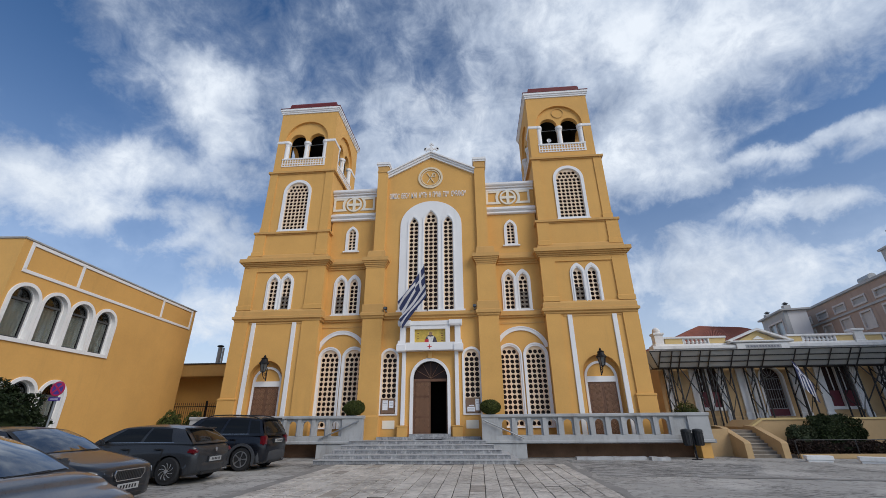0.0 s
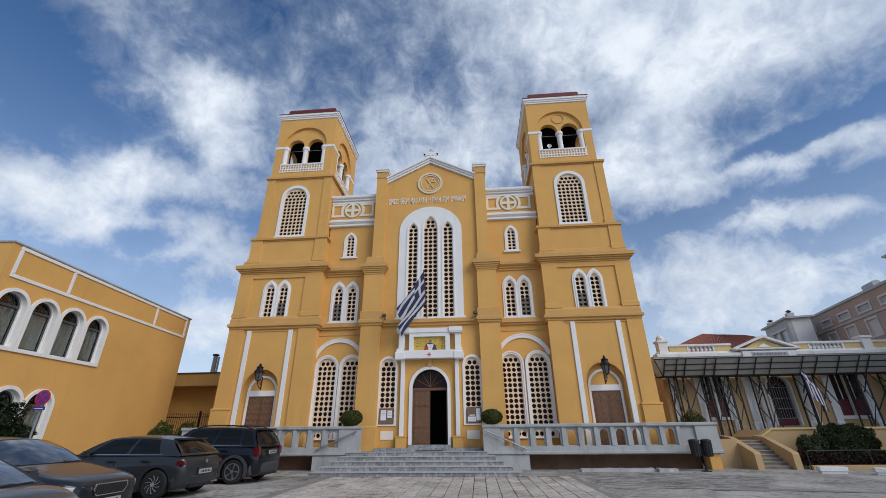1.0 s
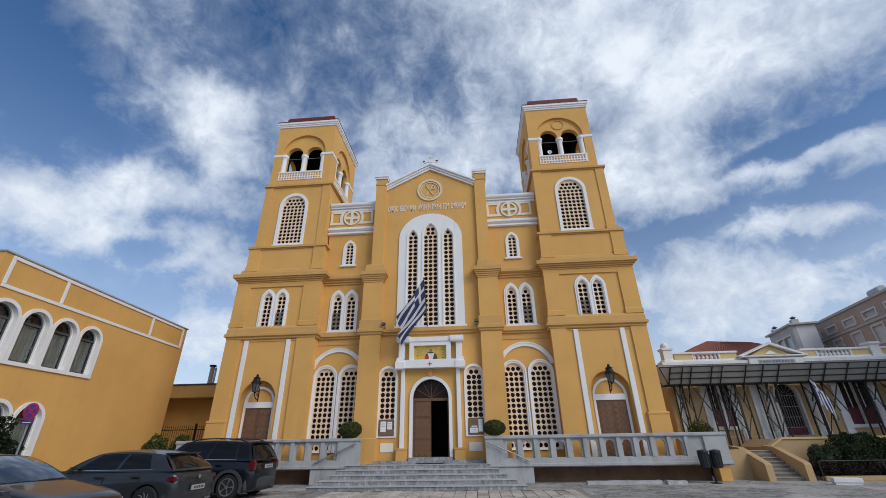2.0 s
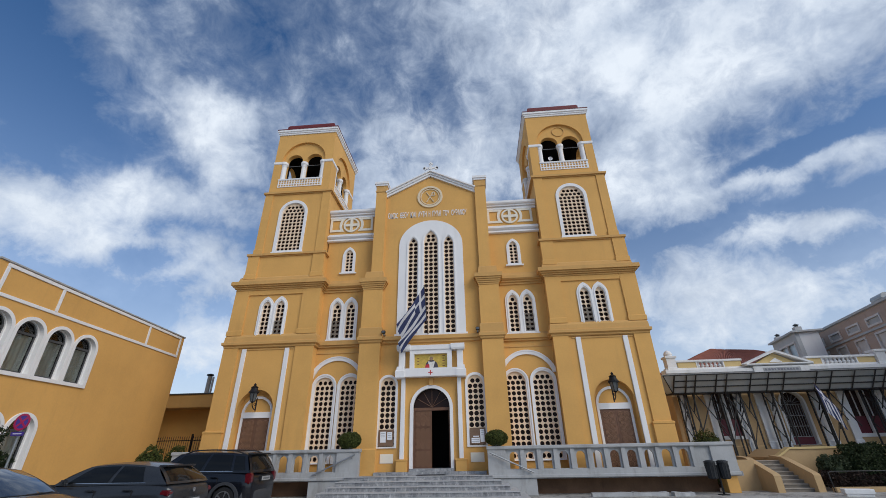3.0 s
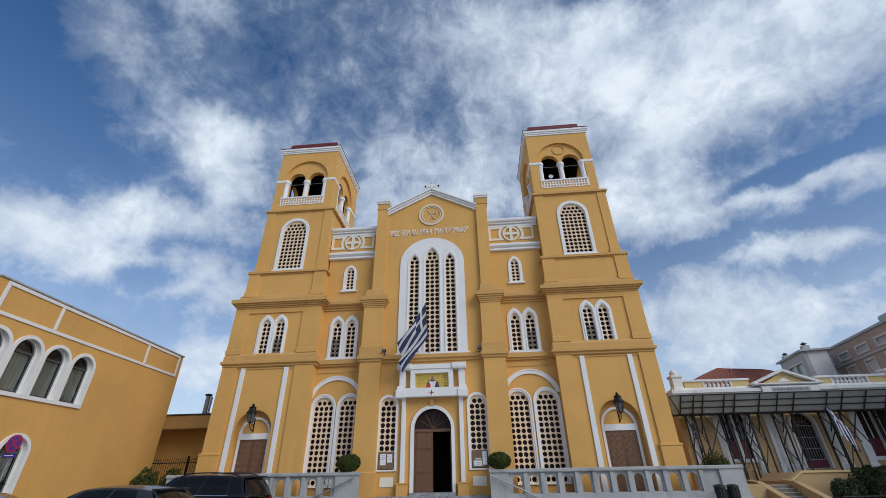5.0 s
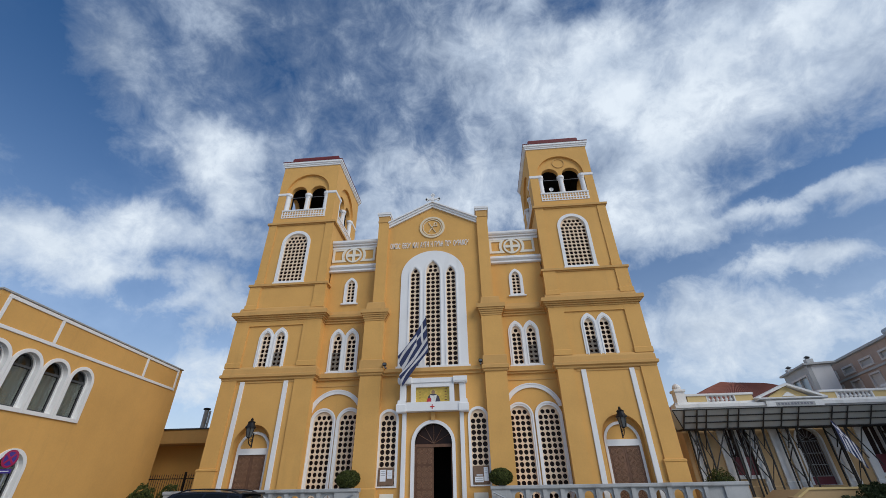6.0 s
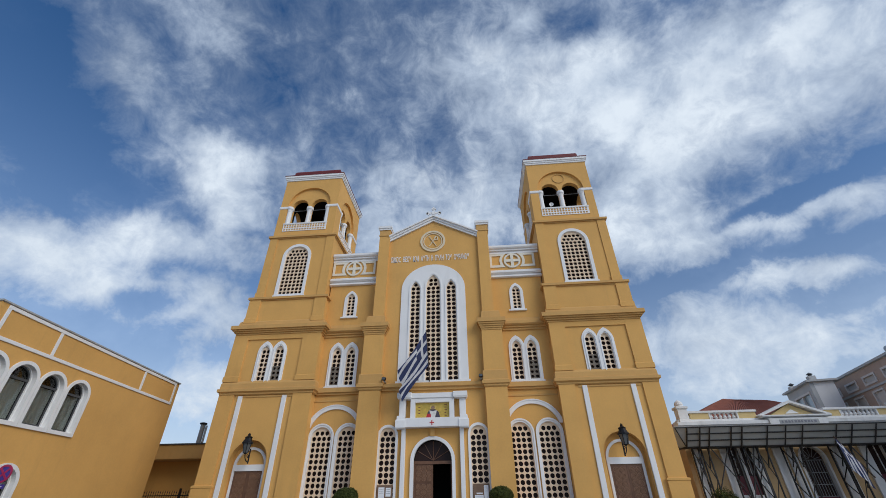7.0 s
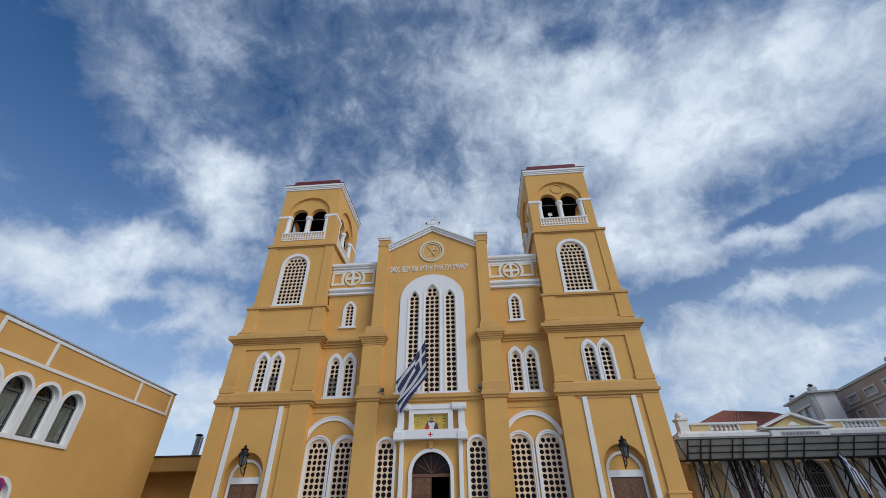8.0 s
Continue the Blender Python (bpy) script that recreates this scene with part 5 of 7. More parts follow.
# ---- no-stopping sign ----
sg = thing("road_sign", "round red and blue no-stopping sign on a post", "road sign")
bm = bmesh.new()
cyl(bm, (-10.7, -7.8, 0), (-10.7, -7.8, 2.72), 0.03, n=10)
part("post", bm, STEEL, sg)
face = Matrix.Translation((-10.68, -7.84, 2.5)) @ Matrix.Rotation(radians(4), 4, "Z")
BLUE_SIGN = material("blue_sign", (0.07, 0.04, 0.24), 0.4, var=0.1)
RED_SIGN = material("red_sign", (0.40, 0.02, 0.08), 0.4, var=0.1)
for nm, outer, holes, d0, d1, mt in (("disc", circle(0, 0, 0.21, 28), [], -0.035, -0.03, BLUE_SIGN), ("rim", circle(0, 0, 0.22, 28), [circle(0, 0, 0.17, 28)], -0.042, -0.03, RED_SIGN),
                                     ("stroke", [(-0.145, -0.11), (-0.11, -0.145), (0.145, 0.11), (0.11, 0.145)], [], -0.040, -0.034, RED_SIGN), ("stroke", [(-0.145, 0.11), (-0.11, 0.145), (0.145, -0.11), (0.11, -0.145)], [], -0.0405, -0.0345, RED_SIGN),
                                     ("plate", rect(-0.18, 0.18, -0.35, -0.25), [], -0.04, -0.03, BLUE_SIGN), ("arrow_bar", rect(-0.12, 0.12, -0.31, -0.29), [], -0.043, -0.039, WHITE)):
    bm = plate(outer, holes, d0, d1)
    bmesh.ops.transform(bm, matrix=face, verts=bm.verts)
    part(nm, bm, mt, sg)

# ---- twin bins ----
BIN = material("dark_bin_plastic", (0.018, 0.019, 0.021), 0.55, var=0.25, scale=6)
bins = thing("litter_bins", "pair of dark litter bins on one post by the parapet", "litter bin")
for x in (10.44, 10.88):
    bm = bmesh.new()
    lathe(bm, [(0.12, 0.50), (0.15, 0.52), (0.175, 0.98), (0.19, 0.99), (0.19, 1.03), (0.165, 1.035)], x, -1.6, 18)
    b = part("bin", bm, BIN, bins, "dark ribbed round bin")
    for i in range(12):
        a = 2 * math.pi * i / 12
        bm = bmesh.new()
        cyl(bm, (x + 0.152 * math.cos(a), -1.6 + 0.152 * math.sin(a), 0.53), (x + 0.178 * math.cos(a), -1.6 + 0.178 * math.sin(a), 0.97), 0.012, n=4)
        part("rib", bm, BIN, b)
    bm = bmesh.new()
    lathe(bm, [(0.195, 1.04), (0.19, 1.07), (0.12, 1.10), (0.02, 1.115)], x, -1.6, 18)
    part("lid", bm, BIN, b)
bm = bmesh.new()
cyl(bm, (10.66, -1.6, 0), (10.66, -1.6, 0.95), 0.035, n=10)
part("post", bm, IRON, bins)
part("foot", boxes((10.5, 10.8, -1.74, -1.46, 0, 0.03), bevel=0.008), IRON, bins)


# ---- annex ----
WORN_WHITE = material("worn_white_stucco", (0.76, 0.75, 0.73), 0.8, var=0.1, scale=1.2, fine=14, stain=0.45, stain_color=(0.36, 0.34, 0.31), stain_lo=0.53)
ANNEX_OCHRE = material("faded_ochre_plaster", (0.48, 0.325, 0.165), 0.85, var=0.12, scale=0.9, fine=14, stain=0.4, stain_color=(0.28, 0.2, 0.11))
LEMON = material("yellow_plaster", (0.62, 0.46, 0.21), 0.85, var=0.1, scale=1.0, stain=0.4, stain_color=(0.35, 0.28, 0.15))
TIN = material("translucent_canopy_sheet", (0.45, 0.45, 0.43), 0.7, var=0.14, scale=1.5, stain=0.4, stain_color=(0.35, 0.34, 0.31))
_t = TIN.node_tree
_tr = _t.nodes.new("ShaderNodeBsdfTranslucent")
_tr.inputs["Color"].default_value = (0.7, 0.7, 0.66, 1)
_mx = _t.nodes.new("ShaderNodeMixShader")
_mx.inputs[0].default_value = 0.30
link(_t, _t.nodes["Principled BSDF"].outputs[0], _mx.inputs[1])
link(_t, _tr.outputs[0], _mx.inputs[2])
link(_t, _mx.outputs[0], _t.nodes["Material Output"].inputs["Surface"])
DARK_STEEL = material("dark_steel", (0.045, 0.045, 0.045), 0.6, metal=0.4, var=0.25, scale=4)
MAROON = material("maroon_paint", (0.12, 0.02, 0.03), 0.5, var=0.2, scale=4)
TILE_RED = material("red_roof_tile", (0.23, 0.075, 0.048), 0.85, var=0.25, scale=2.5, fine=12, stain=0.4, stain_color=(0.12, 0.05, 0.04), stain_scale=(1.5, 1.5, 1.5))
annex = thing("annex_building", "old ochre and white building with balustraded parapet behind shoring", "building")
AY = 4.5
aw = [(14.89, 0.56, 1.95, 4.1), (21.62, 0.76, 1.95, 4.1), (26.0, 0.62, 1.95, 4.1)]
holes = [rect(c - h, c + h, a, b) for c, h, a, b in aw] + [arch(18.22, 0.62, 1.55, 4.05)]
part("wall", plate(rect(12.35, 34, 0, 5.1), holes, AY, AY + 0.4), ANNEX_OCHRE, annex)
part("wall", boxes((12.35, 12.75, AY + 0.4, 15, 0, 5.1)), ANNEX_OCHRE, annex)
# added black sheet behind the annex openings in place of indoor shade
part("shade_inner_wall", boxes((12.8, 34, AY + 1.2, AY + 1.3, 0, 5.0)), SHADE_BLACK, annex)
for x0, x1 in ((12.6, 12.98), (13.95, 14.27), (15.5, 15.74), (16.45, 16.95), (17.08, 17.45), (19.2, 19.7), (20.5, 20.82), (22.42, 22.7), (23.6, 24.2), (25.0, 25.3), (26.75, 27.0), (28.2, 28.8)):
    part("pilaster", block(x0, x1, AY - 0.08, AY + 0.05, [(0.03, 0.0), (0.03, 1.7), (0, 1.75), (0, 4.55), (0.04, 4.6), (0.04, 4.8)]), WORN_WHITE, annex, "worn white pilaster")
part("main_cornice", moulding(12.25, 34, AY + 0.3, [(AY - 0.05, 4.8), (AY - 0.05, 4.95), (AY - 0.2, 5.02), (AY - 0.3, 5.1), (AY - 0.3, 5.26), (AY - 0.1, 5.30)]), WORN_WHITE, annex, "worn white cornice")
part("plinth", moulding(12.3, 34, AY + 0.05, [(AY - 0.06, 0), (AY - 0.06, 1.5), (AY, 1.56)]), ANNEX_OCHRE, annex)
part("parapet_base", boxes((12.4, 34, AY - 0.04, AY + 0.3, 5.28, 5.40)), WORN_WHITE, annex)


def pedestal_urn(x, urn=True):
    part("parapet_pedestal", block(x - 0.24, x + 0.24, AY - 0.1, AY + 0.35, [(0.04, 5.28), (0.04, 5.4), (0, 5.42), (0, 5.9), (0.06, 5.95), (0.06, 6.04), (0, 6.06)]), WORN_WHITE, annex)
    if not urn:
        return
    bm = bmesh.new()
    lathe(bm, [(0.2, 6.05), (0.2, 6.1), (0.22, 6.18), (0.17, 6.3), (0.1, 6.36), (0.03, 6.4)], x, AY + 0.12, 14)
    part("urn_cap", bm, WORN_WHITE, annex)


def balusters(x0, x1):
    n = round((x1 - x0) / 0.21)
    for i in range(n):
        x = x0 + (i + 0.5) * (x1 - x0) / n
        bm = bmesh.new()
        lathe(bm, [(0.07, 5.36), (0.07, 5.39), (0.04, 5.42), (0.09, 5.50), (0.05, 5.60), (0.04, 5.64), (0.07, 5.67), (0.07, 5.70)], x, AY + 0.12, 10)
        part("baluster", bm, WORN_WHITE, annex)
    part("balustrade_back", boxes((x0, x1, AY + 0.5, AY + 0.55, 5.3, 5.5)), ROOF_EDGE, annex)


pedestal_urn(12.75)
pedestal_urn(23.5, False)
for x0, x1 in ((13.1, 14.05), (15.5, 16.4), (19.8, 20.5), (22.3, 23.2), (23.8, 24.7)):
    part("parapet_panel", boxes((x0, x1, AY, AY + 0.28, 5.36, 5.70)), LEMON, annex, "yellow parapet panel")
RAIL = [(AY - 0.04, 5.70), (AY - 0.06, 5.72), (AY - 0.06, 5.80), (AY, 5.82)]
for x0, x1, n0, n1 in ((13.0, 16.45, 14.1, 15.45), (19.75, 23.22, 20.55, 22.25), (23.78, 30, 24.8, 27.2)):
    balusters(n0, n1)
    part("parapet_rail", moulding(x0, x1, AY + 0.32, RAIL), WORN_WHITE, annex)
    for x in (n0 - 0.05, n1 + 0.0):
        part("parapet_post", boxes((x, x + 0.06, AY - 0.02, AY + 0.3, 5.36, 5.70)), WORN_WHITE, annex)
PC = 18.1
part("pediment_block", boxes((PC - 1.38, PC + 1.38, AY - 0.22, AY + 0.3, 5.30, 5.42)), WORN_WHITE, annex)
part("pediment_block", boxes((PC - 1.38, PC + 1.38, AY - 0.36, AY - 0.06, 4.96, 5.31)), WORN_WHITE, annex)
part("pediment_field", plate([(PC - 1.27, 5.40), (PC + 1.27, 5.40), (PC, 6.03)], [], AY - 0.1, AY + 0.25), LEMON, annex, "yellow pediment field")
for q in (-1, 1):
    part("raking_cornice", plate([(PC + q * 1.66, 5.42), (PC, 6.05), (PC, 6.17), (PC + q * 1.75, 5.48)], [], AY - 0.32, AY + 0.3), WORN_WHITE, annex)
part("pediment_base", moulding(PC - 1.67, PC + 1.67, AY + 0.3, [(AY - 0.38, 5.36), (AY - 0.42, 5.40), (AY - 0.42, 5.46), (AY - 0.2, 5.5)]), WORN_WHITE, annex)
part("relief", plate([(PC - 0.32, 5.55), (PC + 0.33, 5.55), (PC + 0.13, 5.67), (PC, 5.75), (PC - 0.15, 5.67)], [], AY - 0.16, AY - 0.09), WORN_WHITE, annex)
part("letter_panel", boxes((PC - 0.92, PC + 0.96, AY - 0.368, AY - 0.358, 5.04, 5.24)), GREY_STONE, annex, "grey inscription panel")
for i in range(11):
    part("letter_bar", boxes((PC - 0.82 + i * 0.155, PC - 0.82 + i * 0.155 + (0.11 if i % 3 else 0.07), AY - 0.376, AY - 0.364, 5.09, 5.19)), PRINT, annex)
for c, h, a, b in aw:
    w = part("window", plate(rect(c - h - 0.12, c + h + 0.12, a - 0.1, b + 0.12), [rect(c - h + 0.05, c - 0.06, a + 0.06, b - 0.06), rect(c + 0.06, c + h - 0.05, a + 0.06, b - 0.06)], AY - 0.05, AY + 0.1), WORN_WHITE, annex, "white-framed double window with dark panes")
    for k in (-1, 1):
        part("pane", boxes((c + min(k * 0.06, k * (h - 0.05)), c + max(k * 0.06, k * (h - 0.05)), AY + 0.12, AY + 0.13, a + 0.06, b - 0.06)), DARK_PANE, w)
        part("shutter", boxes((c + min(k * 0.1, k * (h - 0.1)), c + max(k * 0.1, k * (h - 0.1)), AY + 0.09, AY + 0.115, a + 0.06, a + 0.85)), MAROON, w, "maroon lower panel")
        part("glazing_bar", boxes((c + k * 0.31 - 0.02, c + k * 0.31 + 0.02, AY + 0.08, AY + 0.118, a + 0.85, b - 0.06)), WORN_WHITE, w)
gd = part("grille_door", plate(arch(18.22, 0.66, 1.55, 4.12), [arch(18.22, 0.56, 1.56, 4.02)], AY - 0.04, AY + 0.2), WORN_WHITE, annex, "arched doorway with a white iron grille")
part("pane", plate(arch(18.22, 0.56, 1.56, 4.02), [], AY + 0.24, AY + 0.25), DARK_PANE, gd)
part("kick_panel", boxes((17.62, 18.74, AY + 0.12, AY + 0.2, 1.56, 1.9)), MAROON, gd)
GREY_IRON = material("grey_painted_iron", (0.30, 0.30, 0.30), 0.6, var=0.15, scale=8)
for i in range(9):
    x = 17.68 + i * 0.125
    bm = bmesh.new()
    cyl(bm, (x, AY + 0.13, 1.9), (x, AY + 0.13, 3.44), 0.014, n=6)
    part("bar", bm, GREY_IRON, gd)
for z in (1.92, 2.4, 2.9, 3.44):
    part("cross_bar", boxes((17.63, 18.73, AY + 0.115, AY + 0.14, z - 0.015, z + 0.015)), GREY_IRON, gd)
for a in range(15, 180, 25):
    bm = bmesh.new()
    cyl(bm, (18.22 + 0.12 * math.cos(radians(a)), AY + 0.13, 3.46 + 0.12 * math.sin(radians(a))), (18.22 + 0.55 * math.cos(radians(a)), AY + 0.13, 3.46 + 0.55 * math.sin(radians(a))), 0.012, n=6)
    part("fan_bar", bm, GREY_IRON, gd)


# tiled hip roof behind the parapet
def tiled_slope(a, b, c, d, n, mat, parent, name="roof_slope"):
    """Roof slope with half-round tile courses: a, b at the eaves; d, c at the ridge."""
    a, b, c, d = (Vector(p) for p in (a, b, c, d))
    up = (b - a).cross(d - a).normalized()
    bm = bmesh.new()
    seg = 4
    cols = []
    for i in range(n * seg + 1):
        t = i / (n * seg)
        h = 0.055 * abs(math.sin(math.pi * i / seg))
        row = []
        for j in range(9):
            s = j / 8
            p = (a.lerp(b, t)).lerp(d.lerp(c, t), s)
            row.append(bm.verts.new(p + up * (h + 0.02 * (j % 2))))
        cols.append(row)
    for u, v in zip(cols, cols[1:]):
        for j in range(8):
            bm.faces.new((u[j], v[j], v[j + 1], u[j + 1]))
    part(name, bm, mat, parent, "red clay tile roof slope")


E0, E1, R0, R1 = (13.3, 5.4, 5.45), (22.0, 5.4, 5.45), (18.24, 10.3, 7.53), (21.0, 10.3, 7.36)
tiled_slope(E0, E1, R1, R0, 50, TILE_RED, annex)
tiled_slope((13.3, 15.2, 5.45), E0, R0, R0, 44, TILE_RED, annex)

# shoring canopy of steel sheets on lattice trusses
can = thing("shoring_canopy", "grey sheet canopy on dark steel lattice shoring frames", "canopy")
X0, X1 = 11.95, 30.0
RIBS = (11.95, 12.55, 12.99, 13.99, 14.48, 15.63, 16.45, 17.21, 18.71, 19.40, 20.45, 21.39, 21.86, 23.2, 24.1, 25.3, 26.6, 27.4, 28.8, 30.0)
for xa, xb in zip(RIBS, RIBS[1:]):
    bm = bmesh.new()
    lo, hi = (3.35, 4.0), (2.75, 4.80)
    vs = [bm.verts.new(p) for p in ((xa + 0.01, lo[0], lo[1]), (xb - 0.01, lo[0], lo[1]), (xb - 0.01, hi[0], hi[1]), (xa + 0.01, hi[0], hi[1]))]
    top = [bm.verts.new(v.co + Vector((0, 0.01, 0.025))) for v in vs]
    bm.faces.new(vs)
    bm.faces.new(top[::-1])
    for k in range(4):
        bm.faces.new((vs[k], top[k], top[(k + 1) % 4], vs[(k + 1) % 4]))
    part("sheet", bm, TIN, can)
    bm = bmesh.new()
    cyl(bm, (xa, lo[0], lo[1] - 0.06), (xa, hi[0] - 0.04, hi[1] - 0.05), 0.038, n=4)
    part("rib", bm, DARK_STEEL, can)
for t in (0.0, 0.33, 0.66, 1.0):
    bm = bmesh.new()
    y, z = 3.35 + (2.75 - 3.35) * t - 0.02, 4.0 + 0.8 * t - 0.02
    cyl(bm, (X0, y, z), (X1, y, z), 0.03, n=4)
    part("purlin", bm, DARK_STEEL, can)
bm = bmesh.new()
vs = [bm.verts.new(p) for p in ((X0, 3.35, 4.0), (X0, 4.9, 4.0), (X0 - 0.55, 4.9, 4.8), (X0 - 0.55, 2.75, 4.8), (X0, 2.75, 4.80))]
top = [bm.verts.new(v.co + Vector((0, 0.01, 0.025))) for v in vs]
bm.faces.new(vs)
bm.faces.new(top[::-1])
for k in range(5):
    bm.faces.new((vs[k], top[k], top[(k + 1) % 5], vs[(k + 1) % 5]))
part("end_sheet", bm, TIN, can, "canopy sheet turning the corner")
for p, q in (((X0, 3.35, 3.98), (X0 - 0.55, 2.72, 4.76)), ((X0, 4.1, 3.98), (X0 - 0.55, 3.8, 4.76)), ((X0, 4.9, 3.98), (X0 - 0.55, 4.9, 4.76)), ((X0 - 0.55, 2.72, 4.77), (X0, 2.72, 4.77))):
    bm = bmesh.new()
    cyl(bm, p, q, 0.026, n=4)
    part("rib", bm, DARK_STEEL, can)
# slab added between canopy and wall to block light from the front below
part("shade_slab", boxes((X0, X1, 3.36, 4.42, 4.0, 4.04)), DARK_STEEL, can, "dark slab added to shade the annex front")
for tx in (12.77, 14.45, 15.45, 17.0, 19.2, 21.7, 23.4, 25.8, 27.6):
    for dx in (-0.22, 0.22):
        x = tx + dx
        for y, zb in ((4.25, 0.0), (3.55, 0.0)):
            bm = bmesh.new()
            cyl(bm, (x, y, zb), (x, y, 4.0), 0.042, n=6)
            part("post", bm, DARK_STEEL, can)
        z, k = (1.8, 0) if dx < 0 else (9, 0)
        while z < 3.3:
            bm = bmesh.new()
            ya, yb = (4.25, 3.55) if k % 2 else (3.55, 4.25)
            cyl(bm, (x, ya, z), (x, yb, z + 0.7), 0.024, n=5)
            part("diagonal", bm, DARK_STEEL, can)
            z, k = z + 0.7, k + 1
        bm = bmesh.new()
        cyl(bm, (x, 3.9, 3.1), (x, 3.36, 3.98), 0.028, n=5)
        part("outrigger", bm, DARK_STEEL, can)
    for za, zb, s in ((1.5, 2.6, 1), (2.6, 3.8, -1)):
        bm = bmesh.new()
        cyl(bm, (tx - 0.22 * s, 3.55, za), (tx + 0.22 * s, 3.55, zb), 0.02, n=5)
        part("diagonal", bm, DARK_STEEL, can)
for xa, xb in ((12.2, 12.6), (12.97, 14.05), (14.45, 15.2), (19.3, 20.3), (21.9, 23.4)):
    bm = bmesh.new()
    cyl(bm, (xa, 3.5, 2.2), (xb, 3.5, 4.2), 0.028, n=5)
    part("long_brace", bm, DARK_STEEL, can)
    bm = bmesh.new()
    cyl(bm, (xa, 3.5, 4.2), (xb, 3.5, 2.3), 0.028, n=5)
    part("long_brace", bm, DARK_STEEL, can)
flag("annex_flag", (19.9, 3.6, 2.6), (18.25, 2.6, 4.2), 0.8, 1.25, 2.1, "small blue and white striped flag on the annex front", 0.0)

# annex platform, stair and planting
plat = part("annex_platform", plate([(14.5, 0), (24.5, 0), (22.8, 0.55), (20.7, 1.40), (15.0, 1.40), (14.5, 1.1)], [], 0.95, 3.3), ANNEX_OCHRE)
tagged(plat, "ochre plastered platform wall before the annex", "wall", kind="structure")
cop = part("platform_coping", plate([(15.0, 1.40), (20.7, 1.40), (22.8, 0.55), (24.5, 0.0), (24.56, 0.06), (22.86, 0.63), (20.72, 1.48), (15.0, 1.48), (14.45, 1.16), (14.5, 1.1)], [], 0.9, 1.2), LEMON)
tagged(cop, "pale ochre coping along the platform wall", "coping", kind="structure")
WORN_STEP = material("worn_step_stone", (0.23, 0.195, 0.155), 0.85, var=0.2, scale=3, stain=0.6, stain_color=(0.14, 0.12, 0.10), stain_scale=(2, 2, 3), stain_lo=0.48)
PALE_STEP = material("pale_step_edge", (0.38, 0.33, 0.27), 0.85, var=0.2, scale=3, stain=0.5, stain_color=(0.18, 0.15, 0.12), stain_scale=(2, 2, 3), stain_lo=0.5)
st = thing("annex_stair", "narrow worn stair between sloping ochre walls", "steps", kind="structure")
for k in range(8):
    part("riser", boxes((13.1, 14.25, -0.83 + k * 0.21, 1.2, k * 0.125, (k + 1) * 0.125 - 0.03)), WORN_STEP, st)
    part("tread", boxes((13.1, 14.25, -0.86 + k * 0.21, 1.2, (k + 1) * 0.125 - 0.03, (k + 1) * 0.125), bevel=0.008), PALE_STEP, st)
for x0, x1 in ((12.85, 13.1), (14.25, 14.5)):
    pts = [(-1.05, 0), (1.2, 0), (1.2, 1.18), (0.45, 1.12), (-1.0, 0.60), (-1.05, 0.54)]
    bm = bmesh.new()
    A = [bm.verts.new((x0, y, z)) for y, z in pts]
    Bv = [bm.verts.new((x1, y, z)) for y, z in pts]
    bm.faces.new(A)
    bm.faces.new(Bv[::-1])
    for i in range(len(pts)):
        bm.faces.new((A[i], A[(i + 1) % len(pts)], Bv[(i + 1) % len(pts)], Bv[i]))
    part("flank_wall", bm, ANNEX_OCHRE, st, "sloping ochre flank wall")
lw = part("yard_wall", boxes((11.95, 12.85, -0.1, 0.1, 0, 1.06)), ANNEX_OCHRE)
tagged(lw, "low ochre wall beside the annex stair", "wall", kind="structure")
shrub("round_shrub", (15.8, -0.1, 0.0), (0.66, 0.5, 0.60), 6500, 0.055, 11, PALE_LEAF, "loose grey-green shrub before the platform wall", lumps=12)
shrub("hedge_shrub", (17.35, 0.2, 0.0), (1.02, 0.5, 0.76), 11000, 0.055, 12, HEDGE_LEAF, "clipped rounded dark green hedge before the platform", clipped=True, rough=0.28, boxy=4)
BROWN_LEAF = leaf_material("withered_brown_leaves", (0.014, 0.010, 0.008), (0.05, 0.03, 0.022))
for k in range(7):
    shrub("low_shrub", (15.15 + k * 0.98, -0.55, 0.0), (0.62, 0.38, 0.33), 2600, 0.05, 30 + k, BROWN_LEAF, "withered dark brown low shrub behind the railing", "low shrubs behind the railing", lumps=14)
yr = thing("yard_railing", "thin dark railing before the planting", "railing")
bm = bmesh.new()
cyl(bm, (14.8, -1.1, 0.66), (21.5, -1.1, 0.66), 0.018, n=6)
part("rail", bm, DARK_STEEL, yr)
for x in (14.75, 17.0, 19.2, 21.4):
    bm = bmesh.new()
    cyl(bm, (x, -1.1, 0), (x, -1.1, 0.66), 0.02, n=6)
    part("post", bm, DARK_STEEL, yr)
kb = part("planting_kerb", boxes((14.75, 22, -1.2, -1.0, 0, 0.16), bevel=0.01), ANNEX_OCHRE)
tagged(kb, "low ochre kerb round the planting", "kerb", kind="structure")
for x, y, turn in ((14.5, -2.45, -14), (15.85, -3.1, -26)):
    bm = block(-0.40, 0.40, -0.15, 0.15, [(-0.03, 0.0), (-0.03, 0.06), (0.0, 0.08), (0.0, 0.20), (-0.012, 0.21)])
    bmesh.ops.transform(bm, matrix=pose(x, y, 0, 0, 0, turn), verts=bm.verts)
    b = part("concrete_block", bm, WORN_WHITE)
    tagged(b, "low white concrete kerb block on the ground", "block", group="kerb blocks")
rk = random.Random(77)
